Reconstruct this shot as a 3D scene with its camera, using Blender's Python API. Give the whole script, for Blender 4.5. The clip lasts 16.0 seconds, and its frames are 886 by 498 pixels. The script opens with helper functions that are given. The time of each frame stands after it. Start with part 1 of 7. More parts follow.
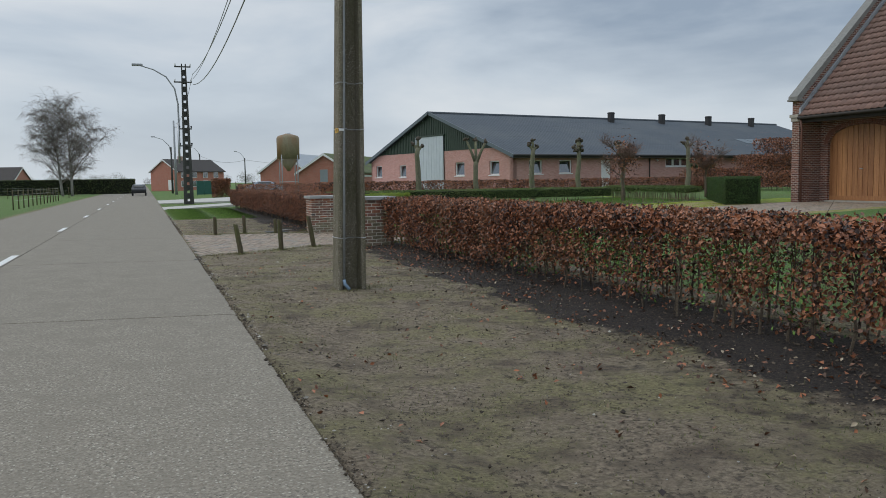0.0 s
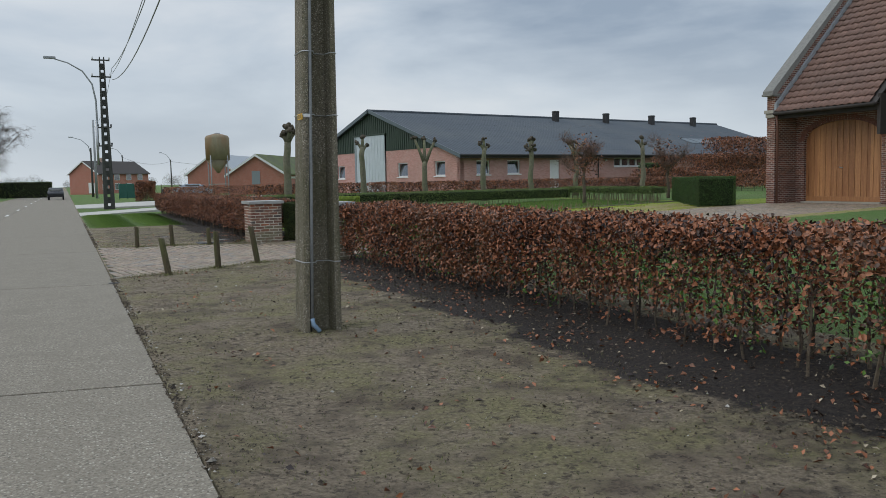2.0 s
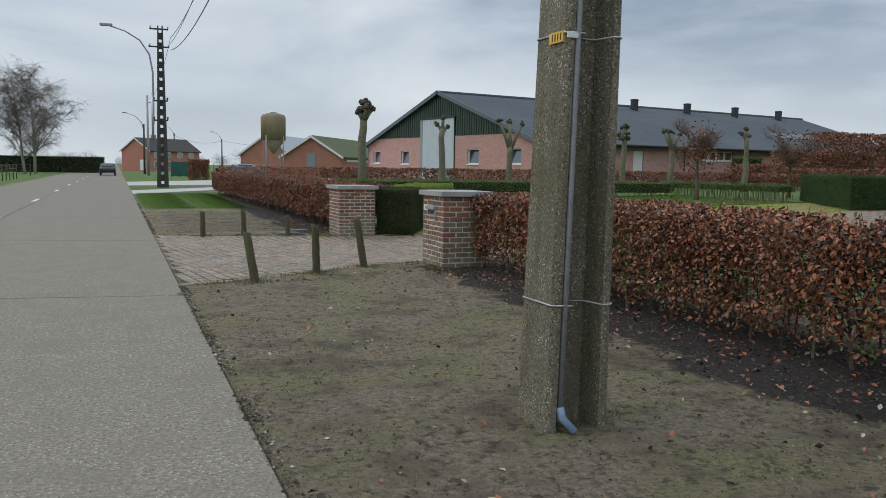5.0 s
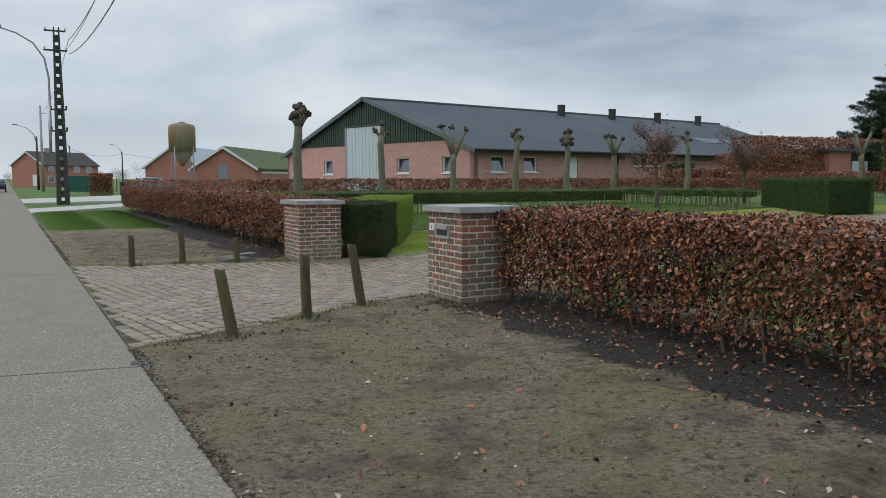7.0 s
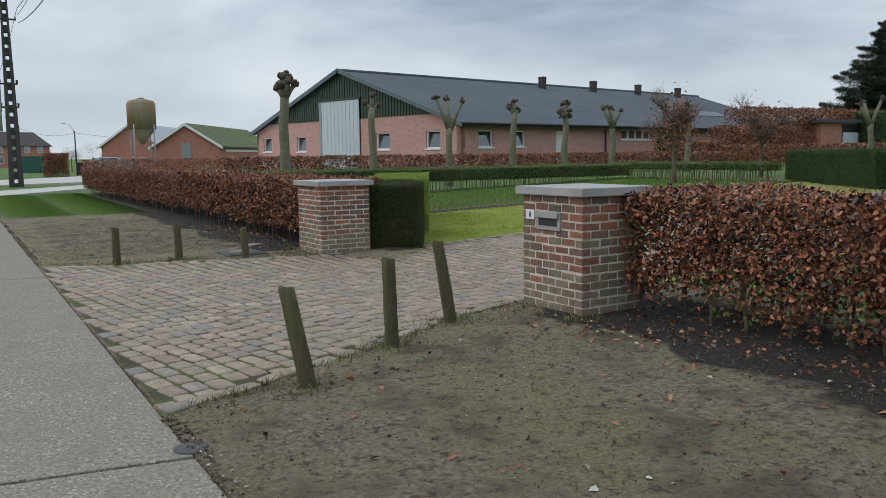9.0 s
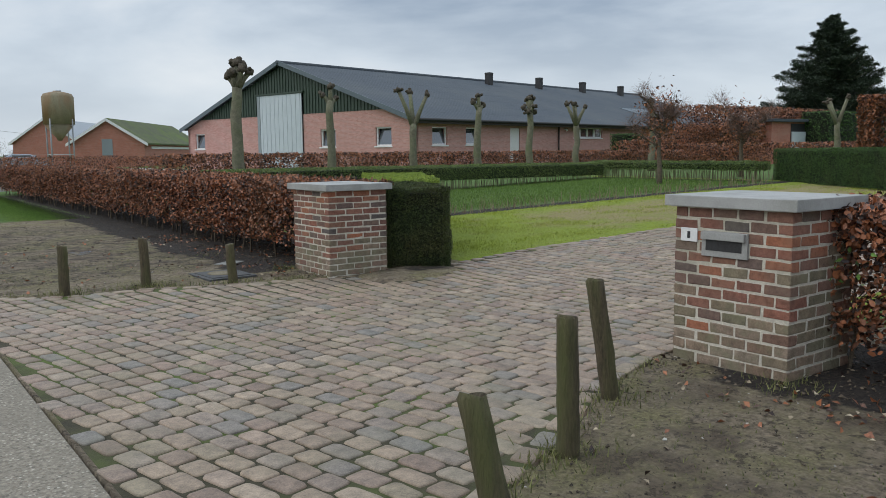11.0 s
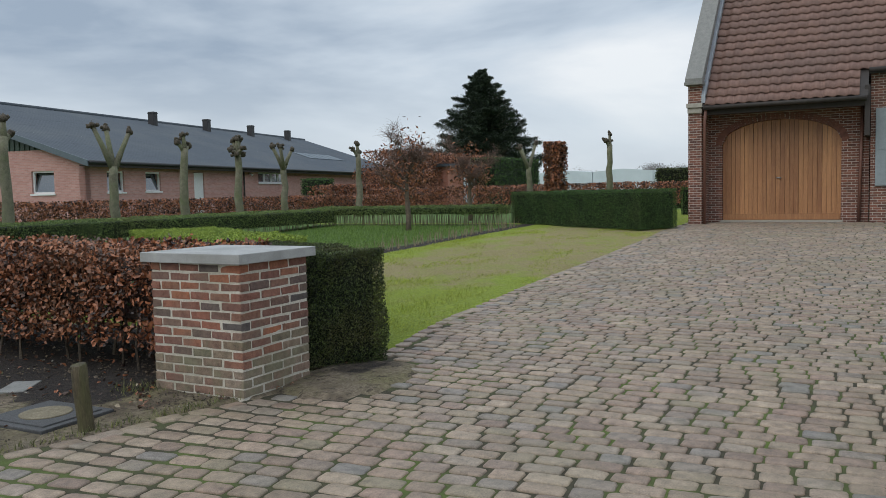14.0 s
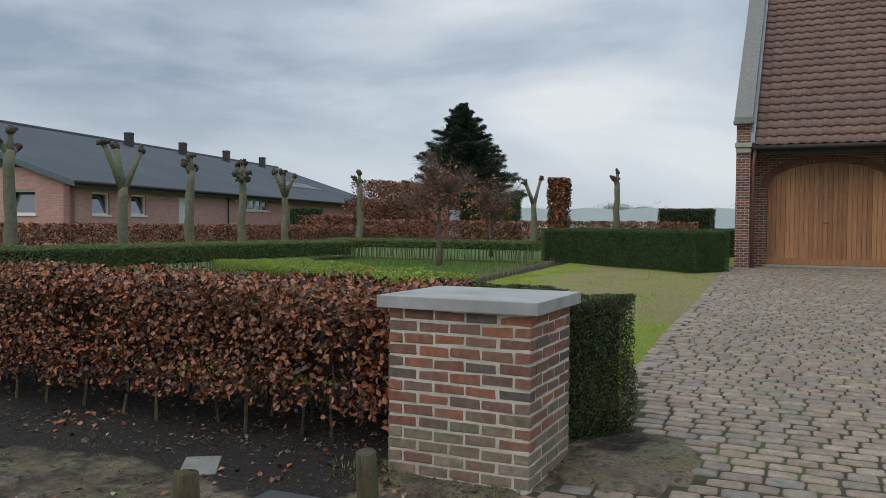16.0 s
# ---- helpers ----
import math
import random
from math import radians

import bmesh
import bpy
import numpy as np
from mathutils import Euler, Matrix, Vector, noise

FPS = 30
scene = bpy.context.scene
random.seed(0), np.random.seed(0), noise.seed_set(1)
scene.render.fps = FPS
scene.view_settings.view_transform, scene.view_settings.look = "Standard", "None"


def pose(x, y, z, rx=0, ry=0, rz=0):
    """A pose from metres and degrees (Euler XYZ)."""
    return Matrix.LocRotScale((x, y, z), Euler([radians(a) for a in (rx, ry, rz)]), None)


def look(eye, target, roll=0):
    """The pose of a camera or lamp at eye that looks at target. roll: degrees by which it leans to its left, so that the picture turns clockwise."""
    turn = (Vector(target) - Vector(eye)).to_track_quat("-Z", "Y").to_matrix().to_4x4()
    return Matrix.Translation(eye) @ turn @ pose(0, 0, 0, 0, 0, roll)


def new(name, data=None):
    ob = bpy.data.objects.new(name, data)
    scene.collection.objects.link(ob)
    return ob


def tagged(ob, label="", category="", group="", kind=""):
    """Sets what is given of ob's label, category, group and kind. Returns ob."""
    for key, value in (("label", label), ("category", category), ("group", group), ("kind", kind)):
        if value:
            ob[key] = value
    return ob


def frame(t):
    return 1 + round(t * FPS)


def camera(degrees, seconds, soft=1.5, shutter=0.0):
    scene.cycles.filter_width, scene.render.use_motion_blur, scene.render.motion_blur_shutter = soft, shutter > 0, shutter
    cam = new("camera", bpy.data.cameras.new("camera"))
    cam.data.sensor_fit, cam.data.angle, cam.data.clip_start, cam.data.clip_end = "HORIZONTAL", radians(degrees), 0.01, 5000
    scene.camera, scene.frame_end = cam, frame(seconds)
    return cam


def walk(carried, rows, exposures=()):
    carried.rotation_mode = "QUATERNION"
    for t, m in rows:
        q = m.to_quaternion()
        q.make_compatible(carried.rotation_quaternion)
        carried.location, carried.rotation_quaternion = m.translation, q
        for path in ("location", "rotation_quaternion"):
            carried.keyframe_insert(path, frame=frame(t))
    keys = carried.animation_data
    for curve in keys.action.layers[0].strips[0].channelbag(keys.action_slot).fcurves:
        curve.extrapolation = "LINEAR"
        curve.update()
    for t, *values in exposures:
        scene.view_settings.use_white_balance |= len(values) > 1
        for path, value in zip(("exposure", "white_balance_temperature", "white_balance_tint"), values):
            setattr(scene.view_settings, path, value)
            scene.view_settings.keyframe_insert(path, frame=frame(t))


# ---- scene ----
cam = camera(57.1, 16.0, soft=0.55)
METRES, EYE, TILT, LEAN, TURN = 22.388, 1.5, -0.516, 0.573, -20.0
ROWS = [
    (0.0, 0.0, 0.0, 0.0, -0.04, -4.2, 0.49),
    (0.5, -0.0064, 0.033, 0.0005, -1.45, -3.97, 0.7),
    (1.0, -0.0136, 0.0648, 0.0017, -2.69, -4.11, 1.02),
    (1.5, -0.0203, 0.0991, 0.0017, -3.47, -4.34, 1.1),
    (2.0, -0.032, 0.1281, 0.0027, -4.83, -4.18, 0.83),
    (2.5, -0.0407, 0.1608, 0.0012, -6.05, -4.24, 0.69),
    (3.0, -0.0555, 0.1874, 0.0013, -5.81, -4.37, 0.55),
    (3.5, -0.066, 0.2154, -0.0008, -5.24, -4.87, 0.43),
    (4.0, -0.0793, 0.246, 0.0012, -3.51, -5.22, 0.21),
    (4.5, -0.0889, 0.272, 0.0006, -2.67, -5.47, -0.45),
    (5.0, -0.0983, 0.3018, 0.0016, -1.75, -4.99, -1.19),
    (7.5, -0.1621, 0.4469, 0.0022, -9.91, -4.34, 0.27),
    (8.0, -0.1724, 0.4758, 0.0016, -10.76, -4.61, 0.56),
    (8.5, -0.1849, 0.5069, 0.0019, -10.69, -5.3, 0.57),
    (9.0, -0.1941, 0.5342, 0.0022, -11.03, -5.89, 0.5),
    (11.5, -0.2425, 0.6821, 0.0034, -20.97, -6.01, 0.46),
    (12.0, -0.2532, 0.7135, 0.0048, -28.27, -5.79, 0.88),
    (12.5, -0.2599, 0.7423, 0.0047, -35.77, -5.15, 1.15),
    (13.0, -0.2735, 0.7702, 0.0059, -38.12, -3.78, 0.98),
    (13.5, -0.2831, 0.797, 0.006, -40.4, -3.4, 1.48),
    (14.0, -0.2955, 0.8262, 0.0073, -41.59, -3.27, 1.43),
    (14.5, -0.3071, 0.8526, 0.0083, -41.45, -2.96, 1.3),
    (15.0, -0.3146, 0.8831, 0.0087, -41.18, -2.56, 1.08),
    (15.5, -0.3242, 0.9099, 0.0094, -42.13, -1.67, 0.42),
    (16.0, -0.3297, 0.9393, 0.0086, -45.11, -0.93, -0.32),
]
walk(cam, [(t, pose(0, 0, EYE, TILT, LEAN) @ pose(0, 0, 0, 0, 0, TURN) @ pose(METRES * x, METRES * y, METRES * z, 90 + pitch, roll, yaw)) for t, x, y, z, yaw, pitch, roll in ROWS],
     [(0.0, -0.1), (2.5, -0.04), (3.4, 0.03), (4.0, -0.07), (4.5, 0.05), (5.2, -0.05), (7.5, 0.02), (9.5, 0.05), (11.5, 0.12), (12.5, 0.17), (13.5, 0.10), (15.0, 0.05), (16.0, -0.08)])

# ---- world and light ----
def node(tree, kind, **values):
    n = tree.nodes.new(kind)
    for key, value in values.items():
        n.inputs[key].default_value = value
    return n


world = bpy.data.worlds.new("overcast_sky")
scene.world = world
world.use_nodes = True
wt = world.node_tree
wt.nodes.clear()
SUN_AZ, SUN_EL = -70.0, 40.0
sky = wt.nodes.new("ShaderNodeTexSky")
sky.sky_type = "NISHITA"
sky.sun_disc = False
sky.sun_elevation, sky.sun_rotation = radians(SUN_EL), radians(SUN_AZ)
coord = wt.nodes.new("ShaderNodeTexCoord")
stretch = wt.nodes.new("ShaderNodeMapping")
stretch.inputs["Scale"].default_value = (1.0, 1.0, 3.4)
wt.links.new(coord.outputs["Generated"], stretch.inputs["Vector"])
cloud = node(wt, "ShaderNodeTexNoise", Scale=2.1, Detail=7.0, Roughness=0.5, Distortion=0.3)
wt.links.new(stretch.outputs["Vector"], cloud.inputs["Vector"])
ramp = wt.nodes.new("ShaderNodeValToRGB")
ramp.color_ramp.elements[0].position, ramp.color_ramp.elements[0].color = 0.36, (0.31, 0.385, 0.485, 1)
ramp.color_ramp.elements[1].position, ramp.color_ramp.elements[1].color = 0.68, (0.80, 0.83, 0.86, 1)
mid = ramp.color_ramp.elements.new(0.5)
mid.color = (0.53, 0.605, 0.69, 1)
wt.links.new(cloud.outputs["Fac"], ramp.inputs["Fac"])
# a paler band low over the horizon
split = wt.nodes.new("ShaderNodeSeparateXYZ")
wt.links.new(coord.outputs["Generated"], split.inputs["Vector"])
low = wt.nodes.new("ShaderNodeMapRange")
low.inputs["From Min"].default_value, low.inputs["From Max"].default_value = 0.0, 0.17
low.inputs["To Min"].default_value, low.inputs["To Max"].default_value = 0.75, 0.0
wt.links.new(split.outputs["Z"], low.inputs["Value"])
pale = wt.nodes.new("ShaderNodeMix")
pale.data_type = "RGBA"
pale.inputs["B"].default_value = (0.66, 0.72, 0.77, 1)
wt.links.new(low.outputs["Result"], pale.inputs["Factor"])
wt.links.new(ramp.outputs["Color"], pale.inputs["A"])
clouds = node(wt, "ShaderNodeBackground", Strength=1.0)
wt.links.new(pale.outputs["Result"], clouds.inputs["Color"])
# an overcast sky is brighter overhead than low down
high = wt.nodes.new("ShaderNodeMapRange")
high.inputs["From Min"].default_value, high.inputs["From Max"].default_value = 0.32, 0.95
high.inputs["To Min"].default_value, high.inputs["To Max"].default_value = 1.06, 2.2
wt.links.new(split.outputs["Z"], high.inputs["Value"])
wt.links.new(high.outputs["Result"], clouds.inputs["Strength"])
clear = node(wt, "ShaderNodeBackground", Strength=0.08)
wt.links.new(sky.outputs["Color"], clear.inputs["Color"])
blend = node(wt, "ShaderNodeMixShader", Fac=0.92)
wt.links.new(clear.outputs["Background"], blend.inputs[1])
wt.links.new(clouds.outputs["Background"], blend.inputs[2])
out = wt.nodes.new("ShaderNodeOutputWorld")
wt.links.new(blend.outputs["Shader"], out.inputs["Surface"])

sun_data = bpy.data.lights.new("sun", "SUN")
sun_data.energy, sun_data.angle, sun_data.color = 0.75, radians(40), (1.0, 0.95, 0.87)
sun = new("sun", sun_data)
sun.matrix_world = look((-40, 14, 36), (0, 0, 0))


# ---- materials ----
def surface(name, dark, light, scale=8.0, rough=0.85, bump=0.3, grain=60.0, wide=0.6, stain=None, stain_amount=0.35, metal=0.0,
            island=0.0, piece=0.0, space="Position", depth=0.02, stretch=None):
    """A procedural surface: a mottle between two colours, fine grain, broad stains and relief."""
    m = bpy.data.materials.new(name)
    m.use_nodes = True
    t = m.node_tree
    b = t.nodes["Principled BSDF"]
    b.inputs["Roughness"].default_value, b.inputs["Metallic"].default_value = rough, metal
    if space == "Position":
        vec = t.nodes.new("ShaderNodeNewGeometry").outputs["Position"]
    else:
        vec = t.nodes.new("ShaderNodeTexCoord").outputs[space]
    if stretch:
        squeeze = t.nodes.new("ShaderNodeMapping")
        squeeze.inputs["Scale"].default_value = stretch
        t.links.new(vec, squeeze.inputs["Vector"])
        vec = squeeze.outputs["Vector"]
    n1 = node(t, "ShaderNodeTexNoise", Scale=scale, Detail=6.0, Roughness=0.65)
    n2 = node(t, "ShaderNodeTexNoise", Scale=grain, Detail=4.0, Roughness=0.7)
    n3 = node(t, "ShaderNodeTexNoise", Scale=wide, Detail=4.0, Roughness=0.6)
    for n in (n1, n2, n3):
        t.links.new(vec, n.inputs["Vector"])
    mix = t.nodes.new("ShaderNodeMath")
    mix.operation = "MULTIPLY_ADD"
    t.links.new(n2.outputs["Fac"], mix.inputs[0])
    mix.inputs[1].default_value = 0.7
    half = t.nodes.new("ShaderNodeMath")
    half.operation = "MULTIPLY"
    half.inputs[1].default_value = 0.62
    t.links.new(n1.outputs["Fac"], half.inputs[0])
    t.links.new(half.outputs[0], mix.inputs[2])
    value = mix.outputs[0]
    for amount, source in ((island, "ShaderNodeNewGeometry"), (piece, "ShaderNodeObjectInfo")):
        if amount:
            src = t.nodes.new(source).outputs["Random Per Island" if source == "ShaderNodeNewGeometry" else "Random"]
            add = t.nodes.new("ShaderNodeMath")
            add.operation = "MULTIPLY_ADD"
            t.links.new(src, add.inputs[0])
            add.inputs[1].default_value = amount
            shift = t.nodes.new("ShaderNodeMath")
            shift.operation = "SUBTRACT"
            t.links.new(value, shift.inputs[0])
            shift.inputs[1].default_value = amount / 2
            t.links.new(shift.outputs[0], add.inputs[2])
            value = add.outputs[0]
    r = t.nodes.new("ShaderNodeValToRGB")
    r.color_ramp.elements[0].position, r.color_ramp.elements[0].color = 0.42, (*dark, 1)
    r.color_ramp.elements[1].position, r.color_ramp.elements[1].color = 0.9, (*light, 1)
    t.links.new(value, r.inputs["Fac"])
    colour = r.outputs["Color"]
    if stain:
        s = t.nodes.new("ShaderNodeValToRGB")
        s.color_ramp.elements[0].position, s.color_ramp.elements[0].color = 0.45, (0, 0, 0, 1)
        s.color_ramp.elements[1].position, s.color_ramp.elements[1].color = 0.68, (stain_amount,) * 3 + (1,)
        t.links.new(n3.outputs["Fac"], s.inputs["Fac"])
        mx = t.nodes.new("ShaderNodeMix")
        mx.data_type = "RGBA"
        mx.inputs["B"].default_value = (*stain, 1)
        t.links.new(s.outputs["Color"], mx.inputs["Factor"])
        t.links.new(colour, mx.inputs["A"])
        colour = mx.outputs["Result"]
    t.links.new(colour, b.inputs["Base Color"])
    if bump:
        bp = node(t, "ShaderNodeBump", Strength=bump, Distance=depth)
        t.links.new(mix.outputs[0], bp.inputs["Height"])
        t.links.new(bp.outputs["Normal"], b.inputs["Normal"])
    return m


def brickwork(name, one, two, mortar, length=0.21, course=0.065, joint=0.011, stain=(0.1, 0.08, 0.07)):
    """Brick bond in metres on the UV map, for walls that stay far off."""
    m = bpy.data.materials.new(name)
    m.use_nodes = True
    t = m.node_tree
    b = t.nodes["Principled BSDF"]
    b.inputs["Roughness"].default_value = 0.9
    uv = t.nodes.new("ShaderNodeTexCoord").outputs["UV"]
    br = t.nodes.new("ShaderNodeTexBrick")
    br.inputs["Scale"].default_value = 1.0
    br.inputs["Brick Width"].default_value, br.inputs["Row Height"].default_value = length, course
    br.inputs["Mortar Size"].default_value, br.inputs["Mortar Smooth"].default_value = joint / 2, 0.2
    br.inputs["Color1"].default_value, br.inputs["Color2"].default_value, br.inputs["Mortar"].default_value = (*one, 1), (*two, 1), (*mortar, 1)
    t.links.new(uv, br.inputs["Vector"])
    n = node(t, "ShaderNodeTexNoise", Scale=1.3, Detail=6.0, Roughness=0.7)
    t.links.new(uv, n.inputs["Vector"])
    s = t.nodes.new("ShaderNodeMapRange")
    s.inputs["From Min"].default_value, s.inputs["From Max"].default_value = 0.45, 0.75
    s.inputs["To Max"].default_value = 0.5
    t.links.new(n.outputs["Fac"], s.inputs["Value"])
    mx = t.nodes.new("ShaderNodeMix")
    mx.data_type = "RGBA"
    mx.inputs["B"].default_value = (*stain, 1)
    t.links.new(s.outputs["Result"], mx.inputs["Factor"])
    t.links.new(br.outputs["Color"], mx.inputs["A"])
    t.links.new(mx.outputs["Result"], b.inputs["Base Color"])
    bp = node(t, "ShaderNodeBump", Strength=0.6, Distance=0.01)
    bp.invert = True
    t.links.new(br.outputs["Fac"], bp.inputs["Height"])
    t.links.new(bp.outputs["Normal"], b.inputs["Normal"])
    return m


def assorted(name, colours, scale=18.0, spread=0.45, rough=0.9, bump=0.6, stain=None, stain_amount=0.5, source="piece", wide=2.0):
    """Pieces of several colours: one hue a piece, mottled within the piece, with broad stains across all."""
    m = bpy.data.materials.new(name)
    m.use_nodes = True
    t = m.node_tree
    b = t.nodes["Principled BSDF"]
    b.inputs["Roughness"].default_value = rough
    pos = t.nodes.new("ShaderNodeNewGeometry").outputs["Position"]
    if source == "piece":
        pick = t.nodes.new("ShaderNodeObjectInfo").outputs["Random"]
    else:
        pick = t.nodes.new("ShaderNodeNewGeometry").outputs["Random Per Island"]
    r = t.nodes.new("ShaderNodeValToRGB")
    ramp_ = r.color_ramp
    ramp_.elements[0].position, ramp_.elements[0].color = 0.0, (*colours[0], 1)
    ramp_.elements[1].position, ramp_.elements[1].color = 1.0, (*colours[-1], 1)
    for k, c in enumerate(colours[1:-1]):
        ramp_.elements.new((k + 1) / (len(colours) - 1)).color = (*c, 1)
    t.links.new(pick, r.inputs["Fac"])
    n1 = node(t, "ShaderNodeTexNoise", Scale=scale, Detail=7.0, Roughness=0.7)
    n2 = node(t, "ShaderNodeTexNoise", Scale=scale * 9, Detail=3.0, Roughness=0.6)
    n3 = node(t, "ShaderNodeTexNoise", Scale=wide, Detail=5.0, Roughness=0.65)
    for n in (n1, n2, n3):
        t.links.new(pos, n.inputs["Vector"])
    add = t.nodes.new("ShaderNodeMath")
    add.operation = "MULTIPLY_ADD"
    add.inputs[1].default_value = 0.6
    t.links.new(n2.outputs["Fac"], add.inputs[0])
    t.links.new(n1.outputs["Fac"], add.inputs[2])
    shade = t.nodes.new("ShaderNodeMapRange")
    shade.inputs["From Min"].default_value, shade.inputs["From Max"].default_value = 0.55, 1.05
    shade.inputs["To Min"].default_value, shade.inputs["To Max"].default_value = 1 - spread, 1 + spread
    t.links.new(add.outputs[0], shade.inputs["Value"])
    mul = t.nodes.new("ShaderNodeVectorMath")
    mul.operation = "SCALE"
    t.links.new(r.outputs["Color"], mul.inputs[0])
    t.links.new(shade.outputs["Result"], mul.inputs["Scale"])
    colour = mul.outputs["Vector"]
    if stain:
        f = t.nodes.new("ShaderNodeMapRange")
        f.inputs["From Min"].default_value, f.inputs["From Max"].default_value = 0.48, 0.68
        f.inputs["To Max"].default_value = stain_amount
        t.links.new(n3.outputs["Fac"], f.inputs["Value"])
        mx = t.nodes.new("ShaderNodeMix")
        mx.data_type = "RGBA"
        mx.inputs["B"].default_value = (*stain, 1)
        t.links.new(f.outputs["Result"], mx.inputs["Factor"])
        t.links.new(colour, mx.inputs["A"])
        colour = mx.outputs["Result"]
    t.links.new(colour, b.inputs["Base Color"])
    bp = node(t, "ShaderNodeBump", Strength=bump, Distance=0.006)
    t.links.new(add.outputs[0], bp.inputs["Height"])
    t.links.new(bp.outputs["Normal"], b.inputs["Normal"])
    return m


def aggregate(name, paste, pebbles, scale, share, moss, moss_amount, bump=0.8, stretch=(1, 1, 1)):
    """Concrete with pebbles showing at its face, and moss in upright streaks."""
    m = bpy.data.materials.new(name)
    m.use_nodes = True
    t = m.node_tree
    b = t.nodes["Principled BSDF"]
    b.inputs["Roughness"].default_value = 0.9
    pos = t.nodes.new("ShaderNodeNewGeometry").outputs["Position"]
    vor = node(t, "ShaderNodeTexVoronoi", Scale=scale)
    fine = node(t, "ShaderNodeTexNoise", Scale=scale * 0.6, Detail=5.0, Roughness=0.7)
    wide = node(t, "ShaderNodeTexNoise", Scale=2.2, Detail=6.0, Roughness=0.65)
    squeeze = t.nodes.new("ShaderNodeMapping")
    squeeze.inputs["Scale"].default_value = stretch
    t.links.new(pos, squeeze.inputs["Vector"])
    t.links.new(squeeze.outputs["Vector"], wide.inputs["Vector"])
    for n in (vor, fine):
        t.links.new(pos, n.inputs["Vector"])
    one = t.nodes.new("ShaderNodeSeparateColor")
    t.links.new(vor.outputs["Color"], one.inputs["Color"])
    stone = t.nodes.new("ShaderNodeValToRGB")
    stone.color_ramp.interpolation = "CONSTANT"
    stone.color_ramp.elements[0].position, stone.color_ramp.elements[0].color = 0.0, (*pebbles[0], 1)
    stone.color_ramp.elements[1].position, stone.color_ramp.elements[1].color = 0.75, (*pebbles[-1], 1)
    for k, c in enumerate(pebbles[1:-1]):
        stone.color_ramp.elements.new(0.75 * (k + 1) / (len(pebbles) - 1)).color = (*c, 1)
    t.links.new(one.outputs["Red"], stone.inputs["Fac"])
    base = t.nodes.new("ShaderNodeValToRGB")
    base.color_ramp.elements[0].position, base.color_ramp.elements[0].color = 0.36, (*[0.55 * q for q in paste], 1)
    base.color_ramp.elements[1].position, base.color_ramp.elements[1].color = 0.66, (*[1.3 * q for q in paste], 1)
    t.links.new(fine.outputs["Fac"], base.inputs["Fac"])
    shows = t.nodes.new("ShaderNodeMath")
    shows.operation = "LESS_THAN"
    shows.inputs[1].default_value = share
    t.links.new(one.outputs["Green"], shows.inputs[0])
    near = t.nodes.new("ShaderNodeMapRange")
    near.inputs["From Min"].default_value, near.inputs["From Max"].default_value = 0.55, 0.35
    t.links.new(vor.outputs["Distance"], near.inputs["Value"])
    both = t.nodes.new("ShaderNodeMath")
    both.operation = "MULTIPLY"
    t.links.new(shows.outputs[0], both.inputs[0])
    t.links.new(near.outputs["Result"], both.inputs[1])
    mx = t.nodes.new("ShaderNodeMix")
    mx.data_type = "RGBA"
    t.links.new(both.outputs[0], mx.inputs["Factor"])
    t.links.new(base.outputs["Color"], mx.inputs["A"])
    t.links.new(stone.outputs["Color"], mx.inputs["B"])
    f = t.nodes.new("ShaderNodeMapRange")
    f.inputs["From Min"].default_value, f.inputs["From Max"].default_value = 0.44, 0.66
    f.inputs["To Max"].default_value = moss_amount
    t.links.new(wide.outputs["Fac"], f.inputs["Value"])
    mm = t.nodes.new("ShaderNodeMix")
    mm.data_type = "RGBA"
    mm.inputs["B"].default_value = (*moss, 1)
    t.links.new(f.outputs["Result"], mm.inputs["Factor"])
    t.links.new(mx.outputs["Result"], mm.inputs["A"])
    t.links.new(mm.outputs["Result"], b.inputs["Base Color"])
    bp = node(t, "ShaderNodeBump", Strength=bump, Distance=0.006)
    t.links.new(both.outputs[0], bp.inputs["Height"])
    t.links.new(bp.outputs["Normal"], b.inputs["Normal"])
    return m


def glass_pane(name):
    m = bpy.data.materials.new(name)
    m.use_nodes = True
    b = m.node_tree.nodes["Principled BSDF"]
    b.inputs["Base Color"].default_value = (0.06, 0.07, 0.08, 1)
    b.inputs["IOR"].default_value = 2.0
    b.inputs["Roughness"].default_value = 0.05
    b.inputs["Specular IOR Level"].default_value = 0.9
    return m


ROAD = aggregate("worn_aggregate_concrete", (0.235, 0.207, 0.163), [(0.115, 0.10, 0.08), (0.31, 0.275, 0.22), (0.18, 0.15, 0.115), (0.40, 0.37, 0.31)], 62, 0.45, (0.175, 0.152, 0.118), 0.6, 0.45)
JOINT = surface("joint_filler", (0.04, 0.04, 0.04), (0.09, 0.085, 0.075), 10, 0.9, 0.3)
PAINT = surface("worn_white_paint", (0.5, 0.5, 0.48), (0.8, 0.8, 0.78), 20, 0.7, 0.2)
SETT_COLOURS = [(0.217, 0.162, 0.116), (0.292, 0.222, 0.158), (0.244, 0.168, 0.126), (0.196, 0.165, 0.13), (0.323, 0.25, 0.181), (0.185, 0.13, 0.098), (0.265, 0.205, 0.144), (0.228, 0.162, 0.119), (0.175, 0.16, 0.14), (0.297, 0.22, 0.163), (0.212, 0.175, 0.116)]
SETT = assorted("granite_sett", SETT_COLOURS, 13, 0.52, 0.58, 0.6, (0.165, 0.15, 0.085), 0.45, "piece", 1.1)
